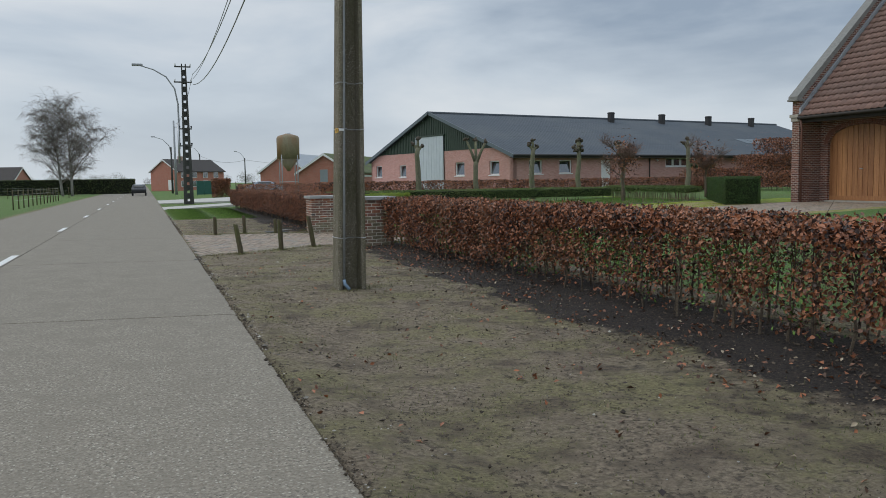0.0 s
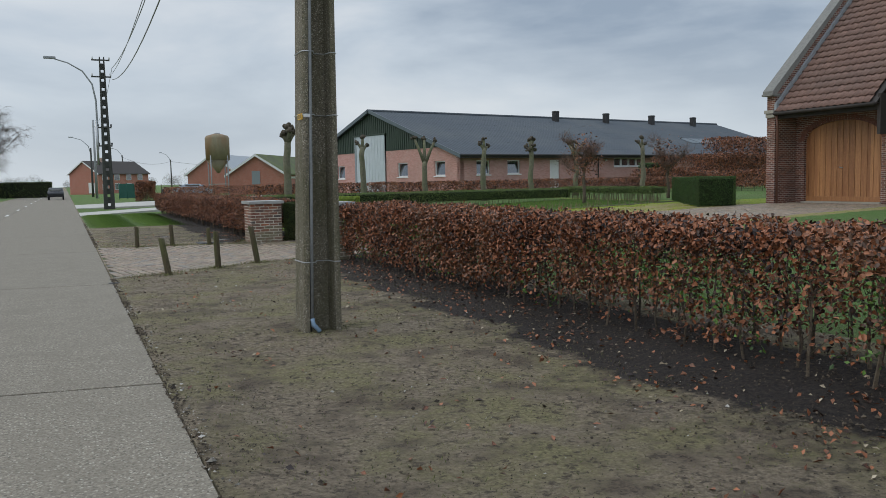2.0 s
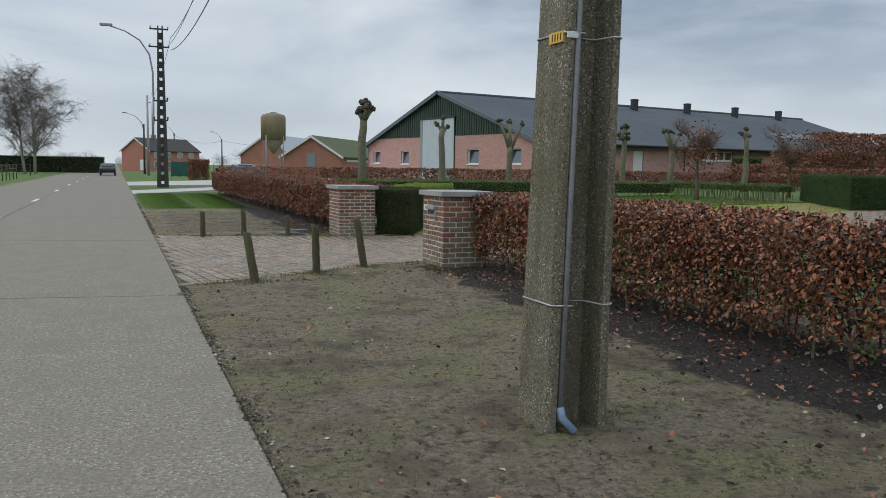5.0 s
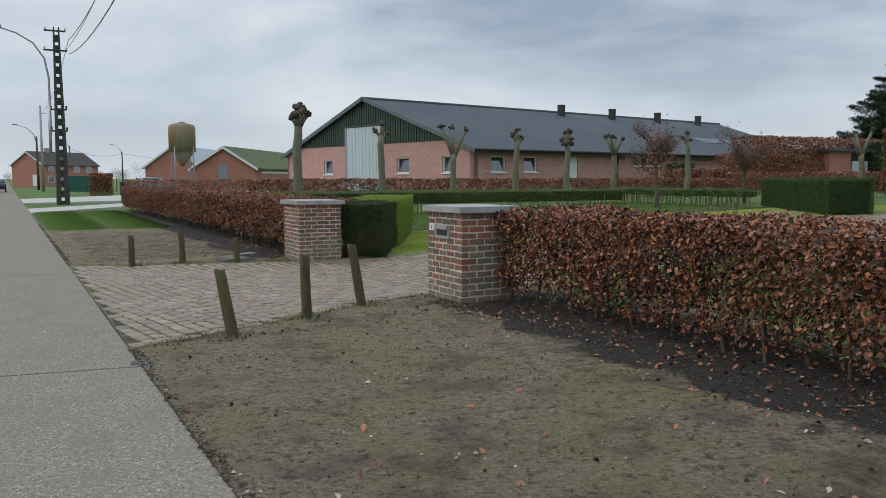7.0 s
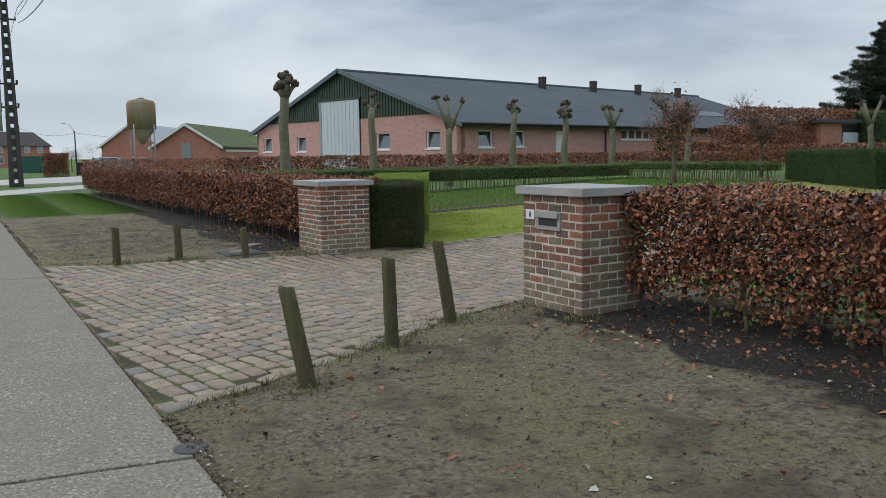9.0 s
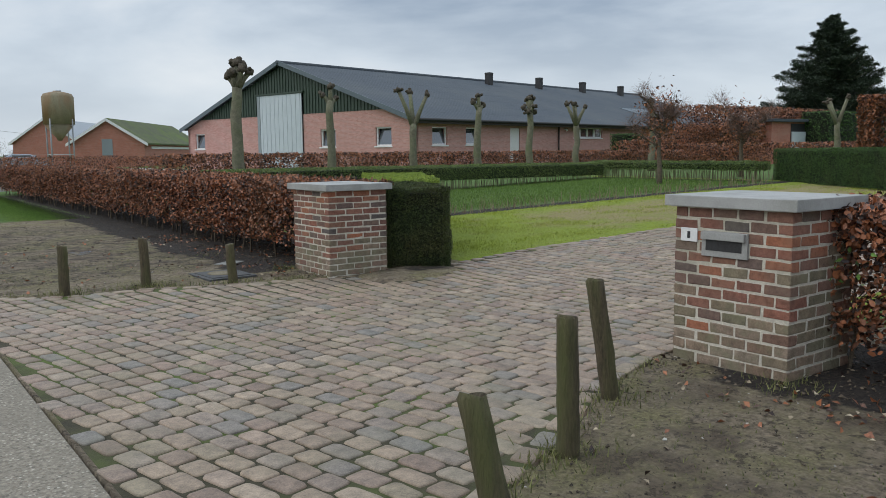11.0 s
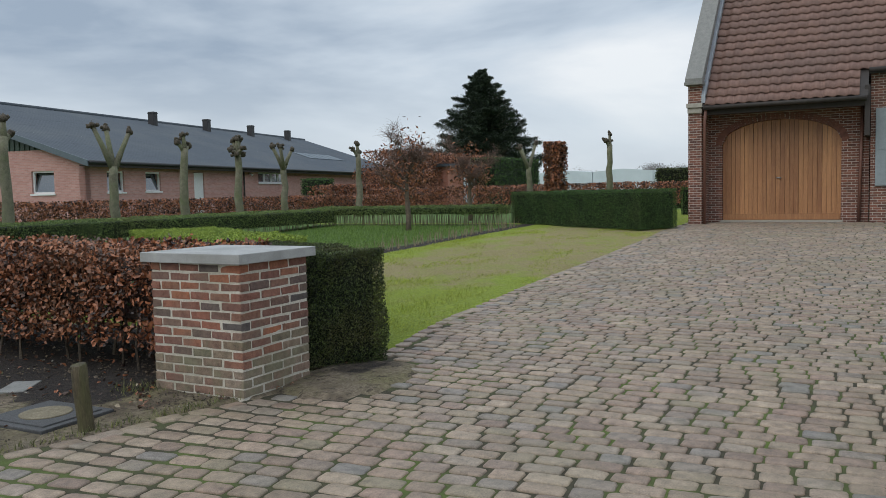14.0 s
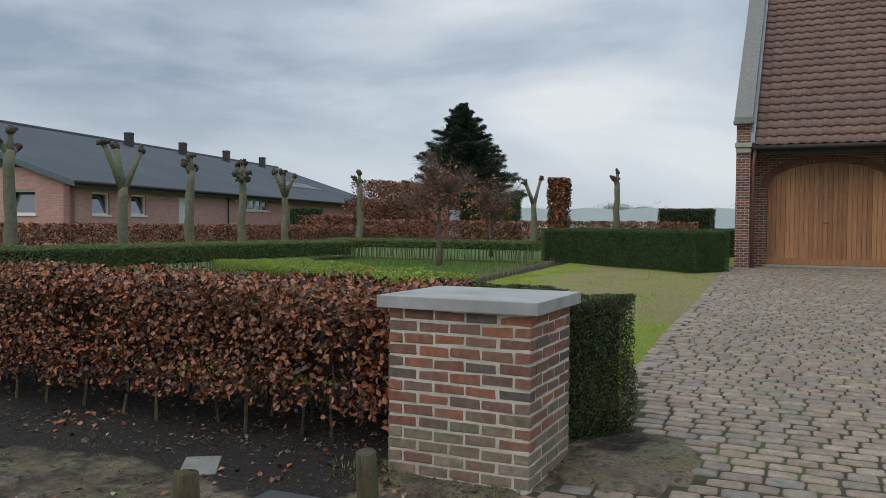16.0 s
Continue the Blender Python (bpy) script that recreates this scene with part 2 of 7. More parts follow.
SETT_JOINED = assorted("granite_setts_joined", SETT_COLOURS, 13, 0.52, 0.58, 0.6, (0.165, 0.15, 0.085), 0.45, "island", 1.1)
BRICK_COLOURS = [(0.30, 0.115, 0.07), (0.17, 0.085, 0.065), (0.24, 0.10, 0.068), (0.135, 0.10, 0.08), (0.34, 0.125, 0.065), (0.19, 0.11, 0.085), (0.10, 0.085, 0.078), (0.26, 0.12, 0.085), (0.16, 0.125, 0.095)]
BRICK = assorted("hand_moulded_brick", BRICK_COLOURS, 24, 0.42, 0.92, 0.8, (0.15, 0.13, 0.10), 0.45, "piece", 3.0)
MORTAR = surface("lime_mortar", (0.40, 0.365, 0.30), (0.74, 0.69, 0.60), 25, 0.95, 0.5, 140, 1.5, (0.24, 0.23, 0.15), 0.5)
BRICKMOSS = assorted("lime_and_moss_stained_brick", [(0.20, 0.145, 0.105), (0.24, 0.175, 0.125), (0.17, 0.15, 0.10), (0.22, 0.13, 0.095), (0.25, 0.20, 0.15)], 16, 0.5, 0.95, 0.8, (0.20, 0.195, 0.12), 0.7, "piece", 5.0)
CAPSTONE = surface("bluestone", (0.255, 0.255, 0.25), (0.42, 0.42, 0.405), 7, 0.75, 0.35, 110, 2.2, (0.20, 0.20, 0.175), 0.6, depth=0.004)
POLE = aggregate("exposed_aggregate_concrete", (0.19, 0.168, 0.122), [(0.07, 0.06, 0.045), (0.34, 0.30, 0.23), (0.24, 0.20, 0.14), (0.52, 0.48, 0.40)], 85, 0.62, (0.085, 0.082, 0.034), 0.65, 1.0, (2.2, 2.2, 0.5))
MAST = surface("dark_weathered_concrete", (0.028, 0.03, 0.027), (0.085, 0.085, 0.075), 8, 0.9, 0.3)
STEEL = surface("galvanised_steel", (0.35, 0.36, 0.37), (0.55, 0.56, 0.57), 20, 0.45, 0.1, metal=0.8)
LAMPGREY = surface("grey_painted_steel", (0.22, 0.23, 0.24), (0.36, 0.37, 0.38), 12, 0.5, 0.1)
CONDUIT = surface("grey_plastic_conduit", (0.16, 0.17, 0.175), (0.30, 0.31, 0.315), 18, 0.55, 0.15)
BLUEPIPE = surface("blue_plastic_pipe", (0.14, 0.22, 0.32), (0.24, 0.34, 0.46), 12, 0.5, 0.1)
YELLOW = surface("yellow_tag", (0.65, 0.35, 0.04), (0.8, 0.5, 0.08), 20, 0.6, 0.1)
WHITE = surface("white_plastic", (0.62, 0.62, 0.61), (0.8, 0.8, 0.79), 12, 0.5, 0.05)
TIMBER = surface("weathered_timber", (0.022, 0.017, 0.010), (0.15, 0.118, 0.068), 20, 0.9, 0.9, 70, 4, (0.09, 0.10, 0.03), 0.75, stretch=(1.6, 1.6, 0.25))
BEECH = surface("dry_beech_leaf", (0.018, 0.007, 0.005), (0.375, 0.135, 0.058), 12, 0.5, 0.15, 60, 1.1, (0.30, 0.16, 0.085), 0.3, island=0.95)
EVERGREEN_LEAF = surface("hedge_green_leaf", (0.03, 0.07, 0.012), (0.13, 0.25, 0.04), 12, 0.6, 0.1, 40, 1.0, island=0.7)
TWIG = surface("grey_twig", (0.04, 0.03, 0.022), (0.19, 0.15, 0.105), 15, 0.9, 0.4, island=0.3)
YEW = surface("yew_needles", (0.008, 0.016, 0.004), (0.08, 0.115, 0.024), 6, 0.65, 0.2, 50, 1.9, (0.115, 0.095, 0.03), 0.45, island=0.75)
BOXLEAF = surface("box_leaves", (0.010, 0.028, 0.006), (0.085, 0.18, 0.034), 6, 0.6, 0.2, 50, 1.2, (0.08, 0.105, 0.025), 0.45, island=0.7)
LOWHEDGE = surface("light_hedge_leaves", (0.036, 0.072, 0.015), (0.22, 0.30, 0.078), 6, 0.6, 0.2, 50, 0.8, (0.18, 0.19, 0.06), 0.5, island=0.6)
GOLDEN = surface("golden_green_needles", (0.075, 0.13, 0.012), (0.38, 0.48, 0.06), 6, 0.6, 0.2, 50, 1.0, (0.18, 0.28, 0.04), 0.5, island=0.5)
# near-black colour that paints in the shade inside hedges and behind panes
SHADE_FILL = surface("painted_shade_fill", (0.004, 0.007, 0.003), (0.014, 0.02, 0.008), 8, 0.95, 0.3)
BARK = surface("pollard_bark", (0.075, 0.07, 0.045), (0.25, 0.235, 0.165), 9, 0.95, 0.8, 50, 1.8, (0.12, 0.15, 0.06), 0.55)
KNOB = surface("knotted_wood", (0.03, 0.026, 0.02), (0.13, 0.105, 0.075), 14, 0.95, 0.9)
BIRCH = surface("birch_bark", (0.12, 0.11, 0.1), (0.42, 0.40, 0.37), 6, 0.9, 0.4)
TWIGDARK = surface("winter_twigs", (0.10, 0.085, 0.075), (0.22, 0.185, 0.165), 10, 0.9, 0.2, island=0.4)
REDTWIG = surface("reddish_bud_twigs", (0.09, 0.055, 0.045), (0.24, 0.155, 0.12), 10, 0.9, 0.2, island=0.5)
SPRUCE = surface("spruce_needles", (0.006, 0.014, 0.008), (0.045, 0.072, 0.034), 3, 0.7, 0.2, 20, 1, island=0.7)
PINKBRICK = brickwork("pink_barn_brick", (0.45, 0.225, 0.195), (0.56, 0.315, 0.275), (0.48, 0.37, 0.335), stain=(0.42, 0.235, 0.20))
REDBRICK = brickwork("red_farm_brick", (0.40, 0.15, 0.105), (0.47, 0.195, 0.14), (0.40, 0.29, 0.24), stain=(0.30, 0.125, 0.09))
HOUSEBRICK = brickwork("brown_house_brick", (0.105, 0.046, 0.035), (0.25, 0.10, 0.066), (0.52, 0.46, 0.40), 0.2, 0.066, 0.013)
SHEET = surface("dark_fibre_cement_sheet", (0.036, 0.047, 0.060), (0.068, 0.084, 0.102), 3, 0.75, 0.2, 40, 0.25, (0.085, 0.095, 0.10), 0.6)
BARGE = surface("blue_grey_trim", (0.07, 0.095, 0.11), (0.12, 0.15, 0.17), 6, 0.5, 0.1)
MOSSROOF = surface("mossy_sheet", (0.045, 0.055, 0.035), (0.14, 0.155, 0.07), 2, 0.95, 0.4, 25, 0.5, (0.105, 0.155, 0.025), 0.8)
GREENCLAD = surface("dark_green_cladding", (0.018, 0.034, 0.022), (0.035, 0.06, 0.04), 3, 0.5, 0.1, 30, 0.5)
BARNDOOR = surface("pale_grey_sheet_door", (0.42, 0.47, 0.50), (0.54, 0.59, 0.62), 2, 0.6, 0.1, 25, 0.6)
TILE = surface("clay_pantile", (0.12, 0.067, 0.053), (0.265, 0.155, 0.122), 4, 0.7, 0.3, 40, 0.7, (0.15, 0.10, 0.085), 0.5, island=0.16, piece=0.16)
DOORWOOD = surface("varnished_cedar", (0.215, 0.088, 0.034), (0.56, 0.275, 0.115), 5, 0.45, 0.2, 26, 1.0, (0.30, 0.125, 0.052), 0.6, piece=0.3, stretch=(6, 6, 0.45))
FASCIA = surface("dark_stained_fascia", (0.02, 0.016, 0.014), (0.05, 0.04, 0.034), 10, 0.7, 0.2)
ZINC = surface("weathered_zinc", (0.28, 0.31, 0.34), (0.42, 0.45, 0.48), 8, 0.5, 0.1, metal=0.4)
COPPER = surface("brown_downpipe", (0.13, 0.06, 0.045), (0.22, 0.105, 0.075), 10, 0.5, 0.1)
COPING = surface("grey_coping_stone", (0.15, 0.15, 0.14), (0.28, 0.275, 0.255), 9, 0.9, 0.3)
STONE = surface("moulded_stone", (0.28, 0.26, 0.22), (0.46, 0.43, 0.37), 12, 0.9, 0.3)
SHUTTER = surface("blue_grey_shutter", (0.20, 0.235, 0.25), (0.28, 0.315, 0.33), 10, 0.6, 0.1)
FRP = surface("weathered_fibreglass", (0.13, 0.115, 0.065), (0.29, 0.25, 0.155), 2, 0.6, 0.15, 30, 0.6, (0.23, 0.105, 0.035), 0.75, stretch=(1, 1, 0.4))
GREENMESH = surface("green_fence_sheet", (0.02, 0.09, 0.075), (0.04, 0.15, 0.12), 6, 0.6, 0.1)
BLACK = surface("black_plastic", (0.012, 0.012, 0.013), (0.035, 0.035, 0.037), 15, 0.5, 0.1)
IRON = surface("cast_iron_cover", (0.035, 0.036, 0.038), (0.085, 0.085, 0.085), 25, 0.7, 0.4)
DRIVE = surface("pale_concrete_drive", (0.36, 0.35, 0.32), (0.52, 0.50, 0.46), 6, 0.85, 0.3)
CARPAINT = surface("dark_car_paint", (0.012, 0.013, 0.016), (0.025, 0.027, 0.032), 3, 0.25, 0.0)
GREYCAR = surface("silver_blue_car_paint", (0.22, 0.26, 0.32), (0.32, 0.36, 0.42), 3, 0.3, 0.0)
TYRE = surface("tyre_rubber", (0.012, 0.012, 0.012), (0.03, 0.03, 0.03), 20, 0.9, 0.2)
REDLAMP = surface("red_lens", (0.3, 0.02, 0.015), (0.4, 0.03, 0.02), 10, 0.3, 0.0)
GREENHOUSE = surface("pale_greenhouse_film", (0.46, 0.52, 0.56), (0.62, 0.68, 0.72), 0.5, 0.4, 0.0)
FARWOOD = surface("far_bare_trees", (0.15, 0.14, 0.13), (0.30, 0.285, 0.27), 2, 0.95, 0.3, island=0.3)
GLASS = glass_pane("window_glass")
FRAMEWHITE = surface("white_window_frame", (0.66, 0.66, 0.65), (0.8, 0.8, 0.79), 10, 0.5, 0.05)


def ground_material():
    """Field grass, trodden mud, dark soil and lawn, laid out by the sheet's zone attribute and broken up by noise."""
    m = bpy.data.materials.new("open_ground")
    m.use_nodes = True
    t = m.node_tree
    b = t.nodes["Principled BSDF"]
    b.inputs["Roughness"].default_value = 0.95
    pos = t.nodes.new("ShaderNodeNewGeometry").outputs["Position"]

    def mottle(scale, lo, hi, a, c, detail=7.0):
        n = node(t, "ShaderNodeTexNoise", Scale=scale, Detail=detail, Roughness=0.7)
        t.links.new(pos, n.inputs["Vector"])
        r = t.nodes.new("ShaderNodeValToRGB")
        r.color_ramp.elements[0].position, r.color_ramp.elements[0].color = lo, (*a, 1)
        r.color_ramp.elements[1].position, r.color_ramp.elements[1].color = hi, (*c, 1)
        t.links.new(n.outputs["Fac"], r.inputs["Fac"])
        return r.outputs["Color"]

    def mix(f, a, c):
        x = t.nodes.new("ShaderNodeMix")
        x.data_type = "RGBA"
        t.links.new(f, x.inputs["Factor"])
        t.links.new(a, x.inputs["A"])
        t.links.new(c, x.inputs["B"])
        return x.outputs["Result"]

    zone = t.nodes.new("ShaderNodeAttribute")
    zone.attribute_name = "zone"
    zs = t.nodes.new("ShaderNodeSeparateColor")
    t.links.new(zone.outputs["Color"], zs.inputs["Color"])
    breakup = node(t, "ShaderNodeTexNoise", Scale=4.5, Detail=8.0, Roughness=0.75)
    t.links.new(pos, breakup.inputs["Vector"])

    def ragged(channel, spread=0.9):
        a = t.nodes.new("ShaderNodeMath")
        a.operation = "MULTIPLY_ADD"
        t.links.new(breakup.outputs["Fac"], a.inputs[0])
        a.inputs[1].default_value = spread
        t.links.new(channel, a.inputs[2])
        r = t.nodes.new("ShaderNodeMapRange")
        r.inputs["From Min"].default_value, r.inputs["From Max"].default_value = 0.42 + spread / 2, 0.60 + spread / 2
        t.links.new(a.outputs[0], r.inputs["Value"])
        return r.outputs["Result"]

    field = mix(mottle(0.25, 0.4, 0.65, (0, 0, 0), (1, 1, 1)), mottle(22, 0.35, 0.7, (0.048, 0.105, 0.016), (0.125, 0.225, 0.042)),
                mottle(22, 0.35, 0.7, (0.060, 0.098, 0.02), (0.145, 0.19, 0.05)))
    mud = mix(mottle(0.9, 0.44, 0.58, (0, 0, 0), (0.85, 0.85, 0.85), 9), mottle(24, 0.36, 0.66, (0.11, 0.086, 0.059), (0.39, 0.312, 0.218), 10),
              mottle(36, 0.38, 0.68, (0.12, 0.112, 0.045), (0.375, 0.33, 0.165), 9))
    soil = mottle(30, 0.38, 0.72, (0.008, 0.006, 0.005), (0.07, 0.05, 0.038), 10)
    patchy = t.nodes.new("ShaderNodeMath")
    patchy.operation = "MULTIPLY_ADD"
    patch_noise = node(t, "ShaderNodeTexNoise", Scale=1.1, Detail=7.0, Roughness=0.7)
    t.links.new(pos, patch_noise.inputs["Vector"])
    t.links.new(patch_noise.outputs["Fac"], patchy.inputs[0])
    patchy.inputs[1].default_value = 2.2
    t.links.new(zone.outputs["Alpha"], patchy.inputs[2])
    bare = t.nodes.new("ShaderNodeMapRange")
    bare.inputs["From Min"].default_value, bare.inputs["From Max"].default_value = 1.25, 1.75
    t.links.new(patchy.outputs[0], bare.inputs["Value"])
    lawn = mix(bare.outputs["Result"], mottle(34, 0.35, 0.7, (0.13, 0.18, 0.013), (0.36, 0.44, 0.045)),
               mottle(34, 0.35, 0.7, (0.20, 0.165, 0.06), (0.42, 0.35, 0.17)))
    # trodden dark patches and dry sandy ones
    mud = mix(mottle(1.5, 0.51, 0.61, (0, 0, 0), (0.85, 0.85, 0.85), 10), mud, mottle(34, 0.38, 0.68, (0.06, 0.043, 0.029), (0.20, 0.148, 0.10), 9))
    mud = mix(mottle(11.0, 0.55, 0.60, (0, 0, 0), (0.85, 0.85, 0.85), 8), mud, mottle(50, 0.38, 0.68, (0.04, 0.03, 0.02), (0.125, 0.095, 0.062), 6))
    mud = mix(mottle(1.7, 0.54, 0.68, (0, 0, 0), (0.8, 0.8, 0.8), 9), mud, mottle(48, 0.36, 0.68, (0.15, 0.12, 0.083), (0.42, 0.345, 0.245), 9))
    c = mix(ragged(zs.outputs["Red"]), field, mud)
    c = mix(ragged(zs.outputs["Blue"]), c, lawn)
    c = mix(ragged(zs.outputs["Green"]), c, soil)
    t.links.new(c, b.inputs["Base Color"])
    h = node(t, "ShaderNodeTexNoise", Scale=38.0, Detail=9.0, Roughness=0.75)
    t.links.new(pos, h.inputs["Vector"])
    bp = node(t, "ShaderNodeBump", Strength=1.0, Distance=0.05)
    t.links.new(h.outputs["Fac"], bp.inputs["Height"])
    t.links.new(bp.outputs["Normal"], b.inputs["Normal"])
    return m


# ---- building helpers ----
def thing(name, label, category, place=(0, 0, 0), turn=0.0, group="", kind=""):
    ob = new(name)
    ob.empty_display_size = 0.1
    ob.matrix_basis = pose(*place, 0, 0, turn)
    return tagged(ob, label, category, group, kind)


def flat(name, verts, faces, material, parent=None, label="", smooth=False):
    me = bpy.data.meshes.new(name)
    me.from_pydata([tuple(v) for v in verts], [], [tuple(f) for f in faces])
    if smooth:
        me.polygons.foreach_set("use_smooth", [True] * len(me.polygons))
    me.materials.append(material)
    ob = new(name, me)
    ob.parent = parent
    return tagged(ob, label) if label else ob


def part(name, bm, material, parent=None, label="", smooth=False):
    me = bpy.data.meshes.new(name)
    bm.to_mesh(me)
    bm.free()
    if smooth:
        me.polygons.foreach_set("use_smooth", [True] * len(me.polygons))
    me.materials.append(material)
    ob = new(name, me)
    ob.parent = parent
    return tagged(ob, label) if label else ob


def add_box(bm, a, b, bevel=0.0):
    lo, hi = [min(p, q) for p, q in zip(a, b)], [max(p, q) for p, q in zip(a, b)]
    got = bmesh.ops.create_cube(bm, size=1.0)["verts"]
    for v in got:
        v.co = Vector([lo[i] + (v.co[i] + 0.5) * (hi[i] - lo[i]) for i in range(3)])
    if bevel:
        edges = {e for v in got for e in v.link_edges}
        bmesh.ops.bevel(bm, geom=list(edges), offset=bevel, segments=2, affect="EDGES", profile=0.6)


def block(name, a, b, material, parent=None, label="", bevel=0.006):
    bm = bmesh.new()
    add_box(bm, a, b, bevel)
    return part(name, bm, material, parent, label)


def uv_box(ob):
    """UVs in metres by each face's main direction."""
    me = ob.data
    layer = me.uv_layers.new(name="UVMap")
    for p in me.polygons:
        n = p.normal
        for li in p.loop_indices:
            co = me.vertices[me.loops[li].vertex_index].co
            if abs(n.z) > 0.8:
                uv = (co.x, co.y)
            elif abs(n.x) > abs(n.y):
                uv = (co.y, co.z)
            else:
                uv = (co.x, co.z)
            layer.data[li].uv = uv
    return ob


def tube_geometry(points, radii, sides=8, cap=True):
    pts = [Vector(p) for p in points]
    verts, faces = [], []
    side = None
    for i, p in enumerate(pts):
        d = (pts[min(i + 1, len(pts) - 1)] - pts[max(i - 1, 0)]).normalized()
        if side is None:
            side = d.orthogonal().normalized()
        side = (side - d * side.dot(d)).normalized()
        up = d.cross(side)
        for k in range(sides):
            a = 2 * math.pi * k / sides
            verts.append(p + (side * math.cos(a) + up * math.sin(a)) * radii[i])
    for i in range(len(pts) - 1):
        for k in range(sides):
            j = (k + 1) % sides
            faces.append((i * sides + k, i * sides + j, (i + 1) * sides + j, (i + 1) * sides + k))
    if cap:
        faces.append(tuple(reversed(range(sides))))
        faces.append(tuple(range((len(pts) - 1) * sides, len(pts) * sides)))
    return verts, faces


class Heap:
    """Gathers many small pieces into one mesh."""

    def __init__(self):
        self.verts, self.faces = [], []

    def add(self, geometry):
        k = len(self.verts)
        self.verts += [tuple(v) for v in geometry[0]]
        self.faces += [tuple(i + k for i in f) for f in geometry[1]]

    def make(self, name, material, parent=None, label="", smooth=False):
        return flat(name, self.verts, self.faces, material, parent, label, smooth)


def tube(name, points, radii, material, parent=None, label="", sides=8):
    if not isinstance(radii, (list, tuple)):
        radii = [radii] * len(points)
    return flat(name, *tube_geometry(points, radii, sides), material, parent, label, True)


def leaf_mesh(name, centres, normals, length, width, material, parent, label="", rng=None, fold=0.25, oval=False):
    """Many folded leaves as one joined mesh: plain blades, or ovals where they are seen close by."""
    n = len(centres)
    nor = normals / np.maximum(np.linalg.norm(normals, axis=1, keepdims=True), 1e-6)
    r = rng.normal(size=(n, 3))
    along = np.cross(nor, r)
    along /= np.maximum(np.linalg.norm(along, axis=1, keepdims=True), 1e-6)
    across = np.cross(nor, along)
    ln = (length * rng.uniform(0.6, 1.25, n))[:, None]
    wd = (width * rng.uniform(0.6, 1.25, n))[:, None]
    if oval:
        # two curled halves of four corners each, folded along the midrib
        curl = nor * (ln * rng.uniform(-0.22, 0.22, (n, 1)))
        v = np.empty((n, 6, 3))
        v[:, 0] = centres - along * ln / 2 + curl
        v[:, 3] = centres + along * ln / 2 + curl
        for i, (a, w) in enumerate(((-0.2, 0.5), (0.22, 0.42))):
            v[:, 1 + i] = centres + along * ln * a + across * wd * w + nor * wd * fold
            v[:, 5 - i] = centres + along * ln * a - across * wd * w + nor * wd * fold
        corner, size = [[0, 1, 2, 3], [0, 3, 4, 5]], 4
    else:
        v = np.empty((n, 4, 3))
        v[:, 0] = centres - along * ln / 2
        v[:, 1] = centres + across * wd / 2 + nor * wd * fold
        v[:, 2] = centres + along * ln / 2
        v[:, 3] = centres - across * wd / 2 + nor * wd * fold
        corner, size = [[0, 1, 2], [0, 2, 3]], 3
    i = np.arange(n)[:, None] * v.shape[1]
    face = np.concatenate([i + corner[0], i + corner[1]], axis=1).reshape(-1, size)
    me = bpy.data.meshes.new(name)
    me.vertices.add(v.shape[0] * v.shape[1])
    me.vertices.foreach_set("co", v.reshape(-1))
    me.loops.add(len(face) * size)
    me.loops.foreach_set("vertex_index", face.reshape(-1).astype(np.int32))
    me.polygons.add(len(face))
    me.polygons.foreach_set("loop_start", np.arange(0, len(face) * size, size, dtype=np.int32))
    me.update(calc_edges=True)
    me.validate()
    me.materials.append(material)
    ob = new(name, me)
    ob.parent = parent
    tagged(ob, label, kind="stuff")
    return ob


def smoothstep(a, b, x):
    u = np.clip((x - a) / (b - a), 0, 1)
    return u * u * (3 - 2 * u)


def rise(x, y):
    """The height of the land: level along the road, climbing gently to the house."""
    return 0.026 * np.clip(np.asarray(x, float) - 5, 0, 19) - 0.09 * (1 - smoothstep(8.5, 12, np.asarray(y, float))) * smoothstep(1.0, 1.8, np.asarray(x, float)) * (1 - smoothstep(4.2, 5.4, np.asarray(x, float)))


# ---- ground, road, drive ----
GATE_NEAR, GATE_FAR = 19.15, 23.6


def drive_edges(x):
    """The near and far edge of the setts at a distance x from the road's middle line."""
    near = np.interp(x, [0.9, 1.5, 2.9, 3.8, 4.7, 8, 24], [17.35, 17.6, 18.3, 18.8, 19.1, 19.15, 19.5])
    far = np.interp(x, [0.9, 1.8, 2.7, 3.3, 4.0, 4.5, 5.0, 6.2, 6.7, 7.4, 8.2, 10.6, 12.2, 14.4, 18.6, 20.4, 24], [24.9, 24.42, 24.34, 24.08, 23.92, 23.76, 23.6, 23.62, 23.72, 23.85, 23.94, 24.06, 24.12, 24.18, 24.34, 24.5, 24.5])
    return near, far


